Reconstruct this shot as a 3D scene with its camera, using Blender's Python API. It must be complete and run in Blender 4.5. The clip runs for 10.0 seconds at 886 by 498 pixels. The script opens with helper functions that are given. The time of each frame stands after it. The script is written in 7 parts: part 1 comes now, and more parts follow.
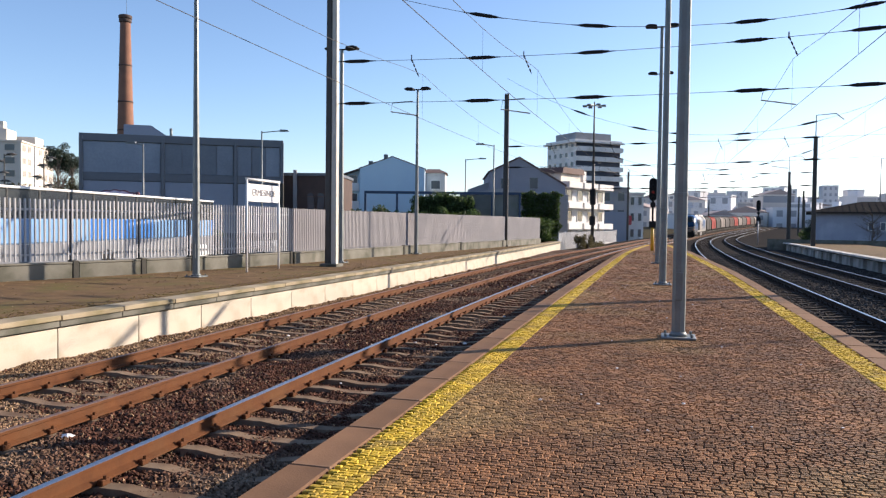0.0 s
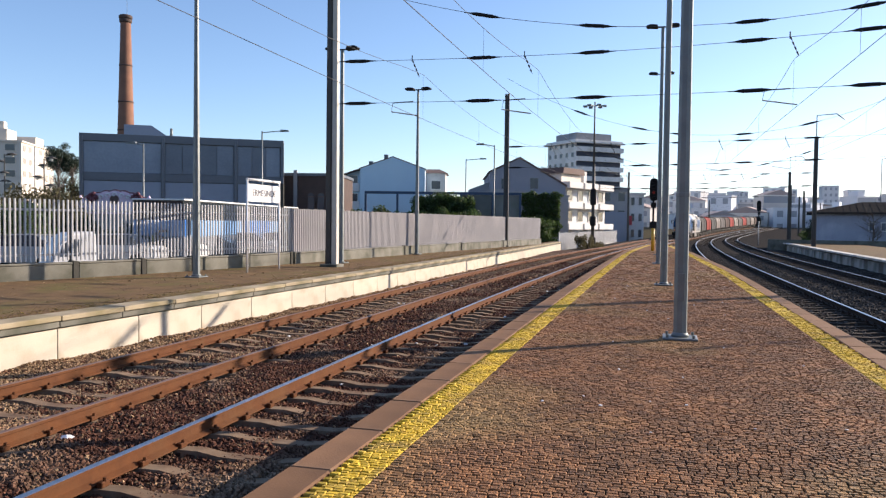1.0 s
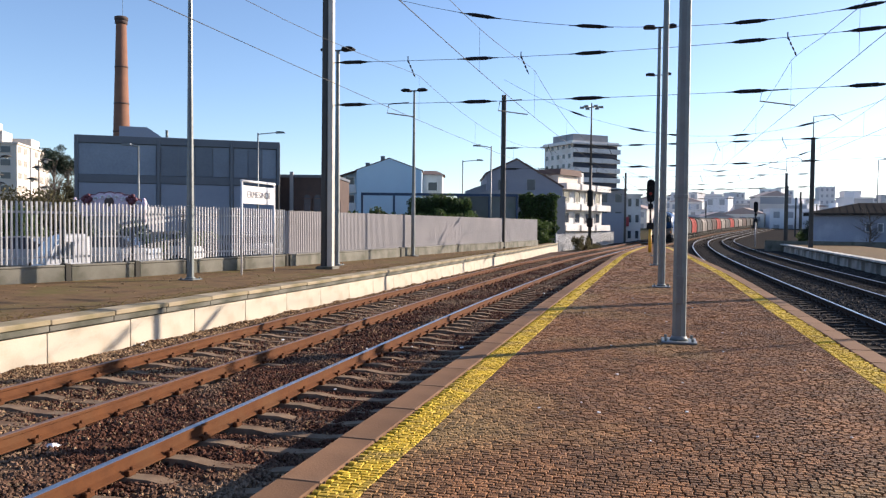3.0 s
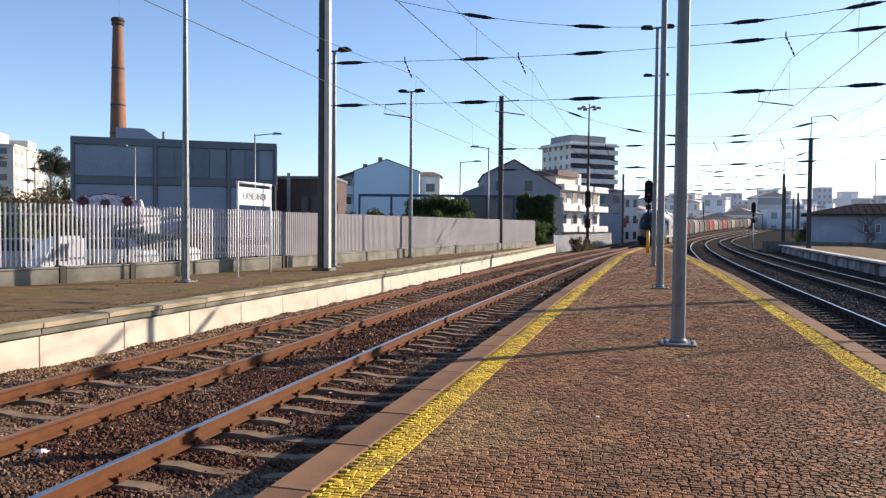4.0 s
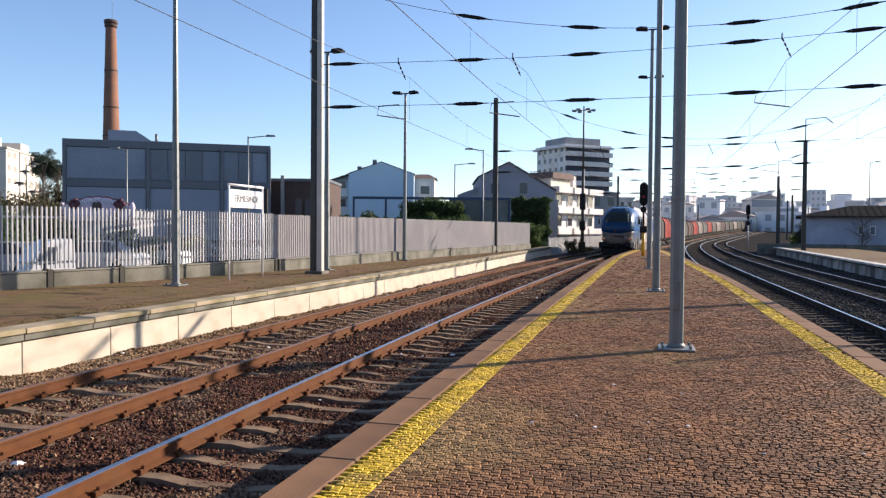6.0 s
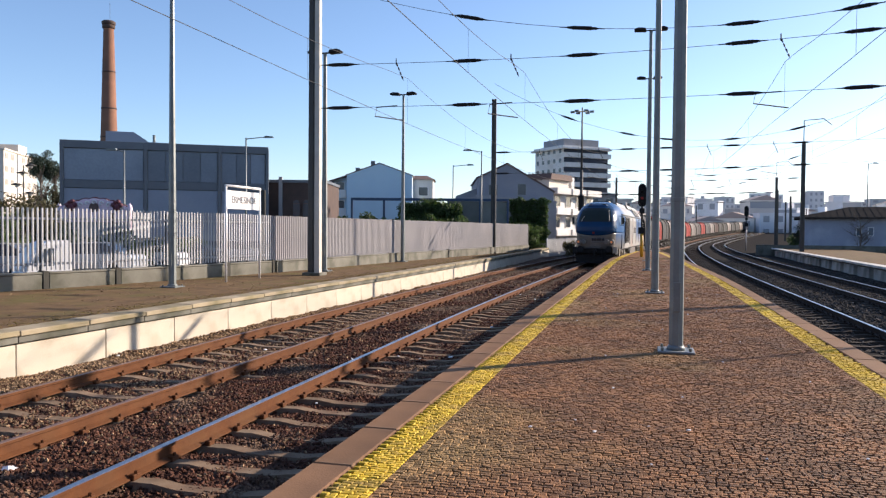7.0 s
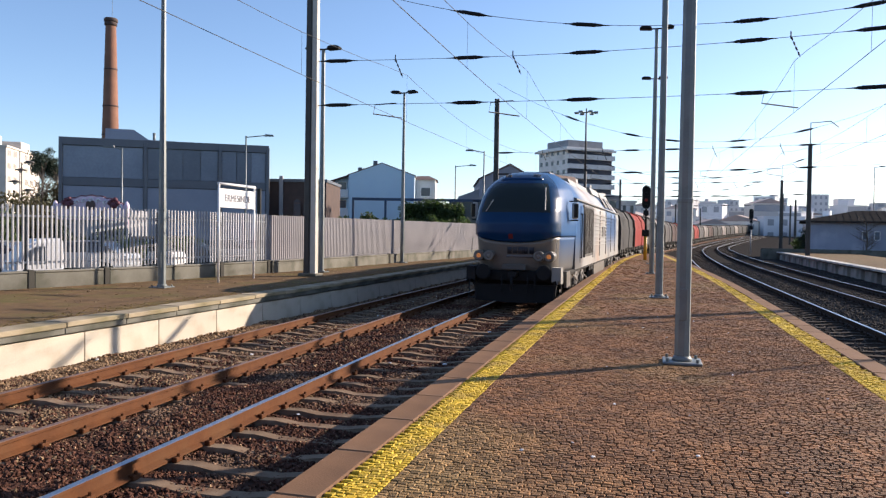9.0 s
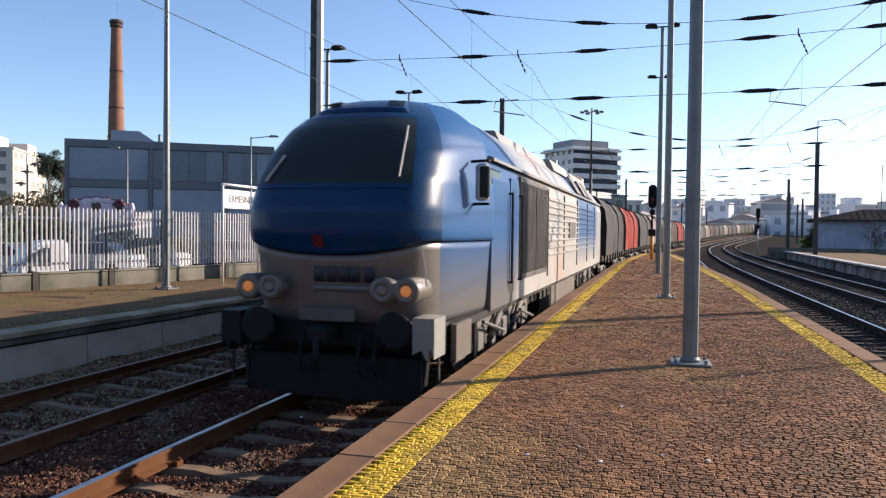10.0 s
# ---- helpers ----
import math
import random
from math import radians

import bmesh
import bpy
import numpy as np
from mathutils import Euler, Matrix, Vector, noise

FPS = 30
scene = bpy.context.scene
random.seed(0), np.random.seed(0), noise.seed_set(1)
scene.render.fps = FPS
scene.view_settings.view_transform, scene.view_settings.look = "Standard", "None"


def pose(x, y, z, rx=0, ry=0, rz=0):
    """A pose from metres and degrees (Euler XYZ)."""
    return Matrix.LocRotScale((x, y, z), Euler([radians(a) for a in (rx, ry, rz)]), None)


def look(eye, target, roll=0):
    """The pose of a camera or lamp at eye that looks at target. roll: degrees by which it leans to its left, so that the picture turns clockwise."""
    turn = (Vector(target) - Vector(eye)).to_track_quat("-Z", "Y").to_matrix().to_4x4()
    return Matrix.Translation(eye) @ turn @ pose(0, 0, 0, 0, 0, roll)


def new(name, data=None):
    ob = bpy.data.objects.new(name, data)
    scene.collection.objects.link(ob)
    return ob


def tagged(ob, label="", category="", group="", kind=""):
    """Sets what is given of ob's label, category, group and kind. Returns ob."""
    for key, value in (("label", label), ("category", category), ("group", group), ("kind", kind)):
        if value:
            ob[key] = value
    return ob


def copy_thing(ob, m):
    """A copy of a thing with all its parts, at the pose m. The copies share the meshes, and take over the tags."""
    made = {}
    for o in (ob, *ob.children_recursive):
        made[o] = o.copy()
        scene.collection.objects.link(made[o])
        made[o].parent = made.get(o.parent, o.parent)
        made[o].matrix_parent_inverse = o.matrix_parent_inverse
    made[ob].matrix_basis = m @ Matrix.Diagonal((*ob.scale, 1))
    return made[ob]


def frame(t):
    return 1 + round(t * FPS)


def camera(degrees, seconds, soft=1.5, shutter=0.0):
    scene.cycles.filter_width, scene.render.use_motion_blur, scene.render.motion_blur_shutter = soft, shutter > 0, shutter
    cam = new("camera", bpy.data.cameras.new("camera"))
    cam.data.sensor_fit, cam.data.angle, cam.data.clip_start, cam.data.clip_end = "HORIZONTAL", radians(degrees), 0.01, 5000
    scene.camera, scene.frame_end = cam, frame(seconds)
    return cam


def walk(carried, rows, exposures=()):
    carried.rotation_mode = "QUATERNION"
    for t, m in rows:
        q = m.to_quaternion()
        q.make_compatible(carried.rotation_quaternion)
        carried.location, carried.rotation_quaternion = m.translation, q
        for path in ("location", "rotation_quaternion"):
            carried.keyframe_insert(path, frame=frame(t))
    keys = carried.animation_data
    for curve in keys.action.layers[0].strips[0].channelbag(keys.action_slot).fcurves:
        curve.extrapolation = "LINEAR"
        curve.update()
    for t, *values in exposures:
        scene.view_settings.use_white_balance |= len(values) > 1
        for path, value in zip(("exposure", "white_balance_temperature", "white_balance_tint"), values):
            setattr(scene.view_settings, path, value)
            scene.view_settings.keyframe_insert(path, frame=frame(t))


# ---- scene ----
# The camera: seconds, eye, yaw to the left, pitch up, lean (degrees)
PATH = [
    (0, (6.240, -6.638, 2.125), 15.472, -1.967, 0.655),
    (0.5, (6.239, -6.631, 2.124), 15.468, -1.965, 0.657),
    (1, (6.219, -6.606, 2.127), 15.489, -1.952, 0.673),
    (1.5, (6.212, -6.568, 2.138), 15.500, -1.949, 0.640),
    (2, (6.208, -6.513, 2.135), 15.463, -1.910, 0.634),
    (2.5, (6.203, -6.480, 2.139), 15.364, -1.876, 0.618),
    (4, (6.184, -6.306, 2.139), 15.112, -1.752, 0.500),
    (4.5, (6.172, -6.240, 2.134), 15.020, -1.692, 0.469),
    (5, (6.163, -6.183, 2.137), 14.927, -1.638, 0.475),
    (5.5, (6.158, -6.113, 2.139), 14.838, -1.607, 0.458),
    (7, (6.133, -5.954, 2.141), 14.619, -1.458, 0.431),
    (7.5, (6.129, -5.892, 2.151), 14.620, -1.468, 0.651),
    (8, (6.093, -5.691, 2.145), 14.140, -1.428, 0.905),
    (8.5, (6.095, -5.475, 2.153), 14.391, -1.451, 0.957),
    (9, (6.117, -5.308, 2.146), 14.859, -1.404, 0.883),
    (9.5, (6.116, -5.205, 2.133), 15.172, -1.369, 0.774),
    (10, (6.105, -5.179, 2.142), 15.291, -1.388, 0.671),
]


def camera_pose(eye, yaw, pitch, lean):
    a, b = radians(yaw), radians(pitch)
    f = Vector((-math.sin(a) * math.cos(b), math.cos(a) * math.cos(b), math.sin(b)))
    return look(eye, Vector(eye) + f, lean)


cam = camera(59.93, 10.0, soft=1.3, shutter=0.15)
walk(cam, [(t, camera_pose(e, a, b, c)) for t, e, a, b, c in PATH], [(0, 0.90, 6420, 14.5), (10, 0.90, 6420, 14.5)])

# ---- light ----
SUN_AZ, SUN_EL = radians(49.2), radians(21.6)      # azimuth clockwise from +y
world = bpy.data.worlds.new("world")
scene.world = world
world.use_nodes = True
wn = world.node_tree.nodes
sky = wn.new("ShaderNodeTexSky")
sky.sky_type, sky.sun_disc = "NISHITA", False
sky.sun_elevation, sky.sun_rotation = SUN_EL, SUN_AZ
sky.air_density, sky.dust_density, sky.ozone_density = 0.85, 0.45, 2.9
world.node_tree.links.new(sky.outputs[0], wn["Background"].inputs[0])
wn["Background"].inputs[1].default_value = 0.112
sun_data = bpy.data.lights.new("sun", "SUN")
sun_data.energy, sun_data.angle, sun_data.color = 5.0, radians(0.5), (1.0, 0.86, 0.69)
sun = new("sun", sun_data)
S = Vector((math.sin(SUN_AZ) * math.cos(SUN_EL), math.cos(SUN_AZ) * math.cos(SUN_EL), math.sin(SUN_EL)))
sun.matrix_world = look(S * 200, (0, 0, 0))


# ---- materials ----
def mat(name, c1, c2=None, scale=4.0, rough=0.8, bump=0.15, fine=60.0, metal=0.0, stain=None, stain_scale=0.6, island=0.0, objrand=0.0, stretch=(1, 1, 1), spec=0.5, coat=0.0, through_light=0.0):
    """Two colours mixed by coarse and fine noise, with a stain, relief and per-piece variation."""
    m = bpy.data.materials.new(name)
    m.use_nodes = True
    n, l = m.node_tree.nodes, m.node_tree.links
    b = n["Principled BSDF"]
    c2 = c2 or tuple(v * 0.75 for v in c1)
    tc = n.new("ShaderNodeTexCoord")
    mp = n.new("ShaderNodeMapping")
    mp.inputs["Scale"].default_value = stretch
    l.new(tc.outputs["Object"], mp.inputs[0])
    na, nb = n.new("ShaderNodeTexNoise"), n.new("ShaderNodeTexNoise")
    na.inputs["Scale"].default_value, nb.inputs["Scale"].default_value = scale, fine
    na.inputs["Detail"].default_value, nb.inputs["Detail"].default_value = 6, 3
    for k in (na, nb):
        l.new(mp.outputs[0], k.inputs["Vector"])
    add = n.new("ShaderNodeMath")
    add.operation = "MULTIPLY_ADD"
    l.new(nb.outputs[0], add.inputs[0])
    add.inputs[1].default_value = 0.5
    l.new(na.outputs[0], add.inputs[2])
    ramp = n.new("ShaderNodeMapRange")
    ramp.inputs[1].default_value, ramp.inputs[2].default_value = 0.45, 1.05
    l.new(add.outputs[0], ramp.inputs[0])
    mix = n.new("ShaderNodeMix")
    mix.data_type = "RGBA"
    mix.inputs[6].default_value, mix.inputs[7].default_value = (*c1, 1), (*c2, 1)
    l.new(ramp.outputs[0], mix.inputs[0])
    col = mix.outputs[2]
    if stain:
        ns = n.new("ShaderNodeTexNoise")
        ns.inputs["Scale"].default_value, ns.inputs["Detail"].default_value = stain_scale, 8
        l.new(tc.outputs["Object"], ns.inputs["Vector"])
        mr = n.new("ShaderNodeMapRange")
        mr.inputs[1].default_value, mr.inputs[2].default_value, mr.inputs[4].default_value = 0.5, 0.72, 0.85
        l.new(ns.outputs[0], mr.inputs[0])
        ms = n.new("ShaderNodeMix")
        ms.data_type = "RGBA"
        ms.inputs[7].default_value = (*stain, 1)
        l.new(mr.outputs[0], ms.inputs[0])
        l.new(col, ms.inputs[6])
        col = ms.outputs[2]
    if island or objrand:
        src = n.new("ShaderNodeNewGeometry").outputs["Random Per Island"] if island else n.new("ShaderNodeObjectInfo").outputs["Random"]
        amount = island or objrand
        mr = n.new("ShaderNodeMapRange")
        mr.inputs[3].default_value, mr.inputs[4].default_value = 1 - amount, 1 + amount
        l.new(src, mr.inputs[0])
        hs = n.new("ShaderNodeHueSaturation")
        l.new(mr.outputs[0], hs.inputs["Value"])
        l.new(col, hs.inputs["Color"])
        col = hs.outputs[0]
    l.new(col, b.inputs["Base Color"])
    b.inputs["Roughness"].default_value, b.inputs["Metallic"].default_value = rough, metal
    b.inputs["Specular IOR Level"].default_value = spec
    b.inputs["Coat Weight"].default_value = coat
    if bump:
        bp = n.new("ShaderNodeBump")
        bp.inputs["Strength"].default_value, bp.inputs["Distance"].default_value = bump, 0.02
        l.new(add.outputs[0], bp.inputs["Height"])
        l.new(bp.outputs[0], b.inputs["Normal"])
    if through_light:
        tr = n.new("ShaderNodeBsdfTranslucent")
        l.new(col, tr.inputs[0])
        ms = n.new("ShaderNodeMixShader")
        ms.inputs[0].default_value = through_light
        l.new(b.outputs[0], ms.inputs[1])
        l.new(tr.outputs[0], ms.inputs[2])
        l.new(ms.outputs[0], n["Material Output"].inputs[0])
    return m


def glow(name, c, strength):
    m = bpy.data.materials.new(name)
    m.use_nodes = True
    b = m.node_tree.nodes["Principled BSDF"]
    b.inputs["Base Color"].default_value = (*c, 1)
    b.inputs["Emission Color"].default_value = (*c, 1)
    b.inputs["Emission Strength"].default_value = strength
    return m


def glass(name, c, rough=0.08, spec=0.7):
    """A dark pane seen from outside."""
    m = bpy.data.materials.new(name)
    m.use_nodes = True
    b = m.node_tree.nodes["Principled BSDF"]
    b.inputs["Base Color"].default_value = (*c, 1)
    b.inputs["Roughness"].default_value = rough
    b.inputs["Specular IOR Level"].default_value = spec
    return m


M = {
    "earth": mat("earth", (0.095, 0.082, 0.06), (0.06, 0.052, 0.038), 0.8, 0.95, 0.4, 12, stain=(0.10, 0.11, 0.05), stain_scale=0.15, spec=0.0),
    "ballast": mat("ballast_bed", (0.08, 0.04, 0.027), (0.043, 0.023, 0.018), 6, 0.95, 0.8, 30, stain=(0.15, 0.11, 0.075), stain_scale=0.4, spec=0.12),
    "stone": mat("ballast_stone", (0.125, 0.056, 0.035), (0.066, 0.032, 0.023), 3, 0.9, 0.3, 40, island=0.45, stain=(0.27, 0.20, 0.135), stain_scale=0.5, spec=0.12),
    "stone_pale": mat("ballast_stone_pale", (0.33, 0.225, 0.13), (0.18, 0.115, 0.068), 3, 0.9, 0.3, 40, island=0.5, spec=0.12),
    "stone_grey": mat("ballast_stone_grey", (0.095, 0.086, 0.078), (0.05, 0.046, 0.042), 3, 0.9, 0.3, 40, island=0.5, spec=0.05),
    "rust": mat("rusty_rail_steel", (0.135, 0.052, 0.019), (0.08, 0.031, 0.013), 5, 0.75, 0.2, 70, metal=0.0, stain=(0.12, 0.056, 0.024), stain_scale=2, spec=0.15),
    "rail_top": mat("polished_rail_head", (0.42, 0.43, 0.46), (0.30, 0.31, 0.33), 8, 0.32, 0.03, 90, metal=1.0),
    "rail_top_worn": mat("dull_rail_head", (0.20, 0.12, 0.08), (0.13, 0.07, 0.05), 8, 0.5, 0.05, 90, metal=0.3),
    "dark_steel": mat("dark_rail_steel", (0.05, 0.038, 0.032), (0.032, 0.026, 0.023), 5, 0.75, 0.15, 60, spec=0.1),
    "sleeper_dark": mat("dark_stained_sleeper", (0.075, 0.06, 0.048), (0.045, 0.036, 0.03), 5, 0.9, 0.3, 60, objrand=0.2, spec=0.05),
    "ballast_dark": mat("dark_ballast_bed", (0.06, 0.056, 0.053), (0.034, 0.032, 0.03), 6, 0.95, 0.8, 30, spec=0.0),
    "rail_top_dull": mat("dull_steel_rail_head", (0.30, 0.30, 0.31), (0.22, 0.22, 0.23), 8, 0.38, 0.03, 90, metal=0.9),
    "sleeper": mat("weathered_concrete_sleeper", (0.25, 0.19, 0.13), (0.155, 0.108, 0.072), 5, 0.92, 0.3, 60, stain=(0.14, 0.075, 0.045), stain_scale=1.2, objrand=0.18, spec=0.12),
    "sett": mat("brown_basalt_sett", (0.285, 0.131, 0.053), (0.114, 0.060, 0.032), 1.6, 0.75, 0.9, 80, stain=(0.27, 0.175, 0.072), stain_scale=0.35, island=0.42, spec=0.2),
    "sett_single": mat("brown_basalt_sett_single", (0.285, 0.131, 0.053), (0.114, 0.060, 0.032), 1.6, 0.75, 0.9, 80, stain=(0.27, 0.175, 0.072), stain_scale=0.35, objrand=0.42, spec=0.2),
    "sett_far": mat("brown_setts_far", (0.215, 0.095, 0.040), (0.12, 0.057, 0.03), 5, 0.85, 0.9, 14, stain=(0.20, 0.125, 0.06), stain_scale=0.35, spec=0.12),
    "joint": mat("sandy_joint", (0.075, 0.045, 0.024), (0.04, 0.026, 0.016), 6, 0.95, 0.5, 80, spec=0.12),
    "yellow": mat("worn_yellow_paint", (0.62, 0.42, 0.03), (0.46, 0.30, 0.03), 3, 0.7, 0.5, 50, stain=(0.20, 0.13, 0.045), stain_scale=2.5, island=0.25, spec=0.2),
    "coping": mat("reddish_concrete_coping", (0.22, 0.122, 0.066), (0.15, 0.083, 0.048), 2.5, 0.85, 0.2, 60, stain=(0.32, 0.225, 0.14), stain_scale=0.5, objrand=0.14, spec=0.15),
    "coping_pale": mat("pale_stained_coping", (0.37, 0.305, 0.20), (0.23, 0.185, 0.12), 2.0, 0.9, 0.3, 50, stain=(0.15, 0.125, 0.055), stain_scale=0.9, objrand=0.12),
    "far_coping": mat("whitish_platform_coping", (0.62, 0.60, 0.56), (0.50, 0.48, 0.44), 1.4, 0.85, 0.15, 40, stain=(0.36, 0.33, 0.28), stain_scale=1.0, objrand=0.08),
    "far_panel": mat("stained_grey_wall_panel", (0.42, 0.41, 0.38), (0.27, 0.265, 0.245), 1.2, 0.9, 0.3, 30, stain=(0.08, 0.08, 0.07), stain_scale=0.9, objrand=0.2),
    "leaf_crumb": mat("dry_tan_leaf", (0.34, 0.25, 0.14), (0.20, 0.14, 0.08), 3, 0.9, 0.0, 30, island=0.5),
    "moss": mat("olive_moss", (0.24, 0.18, 0.05), (0.15, 0.12, 0.035), 3, 0.95, 0.0, 30, island=0.4, spec=0.1),
    "pier": mat("dark_mossy_pier", (0.06, 0.056, 0.046), (0.035, 0.034, 0.028), 2, 0.95, 0.4, 40),
    "cream": mat("cream_painted_concrete", (0.52, 0.46, 0.37), (0.43, 0.375, 0.29), 1.4, 0.85, 0.15, 40, stain=(0.33, 0.27, 0.19), stain_scale=1.3, objrand=0.05),
    "grey_concrete": mat("mossy_grey_concrete", (0.19, 0.18, 0.15), (0.095, 0.092, 0.07), 1.6, 0.92, 0.5, 40, stain=(0.05, 0.052, 0.033), stain_scale=1.3, objrand=0.1),
    "soil_plat": mat("trodden_platform_soil", (0.20, 0.125, 0.062), (0.085, 0.055, 0.031), 2.2, 0.95, 1.0, 14, stain=(0.12, 0.105, 0.035), stain_scale=0.8, spec=0.12),
    "picket": mat("pale_galvanised_picket", (0.46, 0.46, 0.47), (0.37, 0.37, 0.375), 3, 0.55, 0.1, 40, objrand=0.08, metal=0.1),
    "close_picket": mat("close_set_grey_picket", (0.265, 0.25, 0.258), (0.222, 0.212, 0.218), 0.8, 0.7, 0.08, 30, stain=(0.31, 0.285, 0.288), stain_scale=0.35),
    "galv": mat("galvanised_steel", (0.19, 0.212, 0.208), (0.13, 0.147, 0.145), 4, 0.5, 0.08, 40, metal=0.25, stain=(0.24, 0.24, 0.23), stain_scale=1.5),
    "mast": mat("grey_painted_mast_steel", (0.055, 0.052, 0.047), (0.038, 0.036, 0.033), 3, 0.6, 0.1, 40, metal=0.1),
    "mast_pale": mat("pale_mast_flange", (0.52, 0.49, 0.43), (0.42, 0.39, 0.34), 3, 0.6, 0.1, 40),
    "black": mat("black_polymer", (0.016, 0.016, 0.017), (0.011, 0.011, 0.012), 6, 0.6, 0.1, 50, spec=0.15),
    "wire": mat("dark_copper_wire", (0.05, 0.05, 0.05), (0.035, 0.035, 0.035), 6, 0.8, 0.0, 50, metal=0.0),
    "white_paint": mat("white_enamel", (0.80, 0.79, 0.77), (0.72, 0.71, 0.69), 3, 0.4, 0.05, 40),
    "sign_text": mat("grey_sign_lettering", (0.14, 0.14, 0.17), (0.11, 0.11, 0.13), 3, 0.5, 0.0, 40),
    "yellow_post": mat("yellow_post_paint", (0.66, 0.36, 0.02), (0.5, 0.26, 0.02), 3, 0.5, 0.1, 40),
    "red_lamp": glow("red_signal_lamp", (0.30, 0.02, 0.015), 0.06),
}


# ---- mesh helpers ----
def box(bm, x0, x1, y0, y1, z0, z1, bevel=0.0, mi=0, m=None):
    vs = [bm.verts.new((x, y, z)) for x in (x0, x1) for y in (y0, y1) for z in (z0, z1)]
    fs = [bm.faces.new([vs[i] for i in f]) for f in ((0, 1, 3, 2), (4, 6, 7, 5), (0, 4, 5, 1), (2, 3, 7, 6), (0, 2, 6, 4), (1, 5, 7, 3))]
    for f in fs:
        f.material_index = mi
    if m is not None:
        bmesh.ops.transform(bm, matrix=m, verts=vs)
    if bevel:
        es = list({e for f in fs for e in f.edges})
        bmesh.ops.bevel(bm, geom=es, offset=bevel, segments=1, affect="EDGES", profile=0.5, material=-1)
    return vs


def tube(bm, p0, p1, r0, r1=None, seg=10, mi=0, caps=True):
    p0, p1 = Vector(p0), Vector(p1)
    r1 = r0 if r1 is None else r1
    d = (p1 - p0)
    u = d.normalized().orthogonal().normalized()
    v = d.normalized().cross(u)
    ra, rb = [], []
    for i in range(seg):
        a = 2 * math.pi * i / seg
        w = u * math.cos(a) + v * math.sin(a)
        ra.append(bm.verts.new(p0 + w * r0))
        rb.append(bm.verts.new(p1 + w * r1))
    for i in range(seg):
        f = bm.faces.new((ra[i], ra[(i + 1) % seg], rb[(i + 1) % seg], rb[i]))
        f.material_index, f.smooth = mi, seg > 6
    if caps:
        bm.faces.new(ra[::-1]).material_index = mi
        bm.faces.new(rb).material_index = mi


def lathe(bm, profile, m=None, seg=16, mi=0, smooth=True):
    """profile: (radius, z) from bottom to top."""
    m = m or Matrix()
    rings = [[bm.verts.new(m @ Vector((r * math.cos(2 * math.pi * i / seg), r * math.sin(2 * math.pi * i / seg), z))) for i in range(seg)] for r, z in profile]
    for a, b in zip(rings, rings[1:]):
        for i in range(seg):
            f = bm.faces.new((a[i], a[(i + 1) % seg], b[(i + 1) % seg], b[i]))
            f.material_index, f.smooth = mi, smooth
    bm.faces.new(rings[0][::-1]).material_index = mi
    bm.faces.new(rings[-1]).material_index = mi


def sweep(bm, points, profile, mi=None, close=True):
    """A profile of (across, up) carried along points, across is to the right of travel."""
    rings = []
    n = len(points)
    for i, p in enumerate(points):
        d = Vector(points[min(i + 1, n - 1)]) - Vector(points[max(i - 1, 0)])
        r = Vector((d.y, -d.x, 0)).normalized()
        rings.append([bm.verts.new(Vector(p) + r * a + Vector((0, 0, b))) for a, b in profile])
    k = len(profile)
    for a, b in zip(rings, rings[1:]):
        for j in range(k if close else k - 1):
            f = bm.faces.new((a[j], b[j], b[(j + 1) % k], a[(j + 1) % k]))
            f.material_index = mi[j] if mi else 0
    if close:
        bm.faces.new(rings[0])
        bm.faces.new(rings[-1][::-1])


def prism(bm, outline, y0, y1, mi=0):
    """An (x, z) outline pulled from y0 to y1."""
    a = [bm.verts.new((x, y0, z)) for x, z in outline]
    b = [bm.verts.new((x, y1, z)) for x, z in outline]
    k = len(outline)
    for i in range(k):
        bm.faces.new((a[i], a[(i + 1) % k], b[(i + 1) % k], b[i])).material_index = mi
    bm.faces.new(a[::-1]).material_index = mi
    bm.faces.new(b).material_index = mi


def part(name, bm, material, parent=None, label="", m=None):
    """Links a bmesh as one mesh object, under a thing or a part."""
    me = bpy.data.meshes.new(name)
    bmesh.ops.recalc_face_normals(bm, faces=bm.faces)
    bm.to_mesh(me)
    bm.free()
    for k in (material if isinstance(material, (list, tuple)) else [material]):
        me.materials.append(k)
    ob = new(name, me)
    if parent is not None:
        ob.parent = parent
    if m is not None:
        ob.matrix_basis = m
    if label:
        ob["label"] = label
    return ob


def twin(ob, parent, m):
    """Another object on the same mesh."""
    o = new(ob.name.split(".")[0], ob.data)
    o.parent = parent
    o.matrix_basis = m
    return o


def thing(name, label, category, m=None, group="", kind=""):
    ob = new(name)
    if m is not None:
        ob.matrix_basis = m
    return tagged(ob, label, category, group, kind)


B = bmesh.new


def raw(name, verts, faces, material, parent=None, kind="", mis=None, m=None):
    me = bpy.data.meshes.new(name)
    me.from_pydata(verts, [], faces)
    for k in (material if isinstance(material, (list, tuple)) else [material]):
        me.materials.append(k)
    if mis is not None:
        me.polygons.foreach_set("material_index", mis)
    me.update()
    ob = new(name, me)
    ob.parent = parent
    if m is not None:
        ob.matrix_basis = m
    if kind:
        ob["kind"] = kind
    return ob


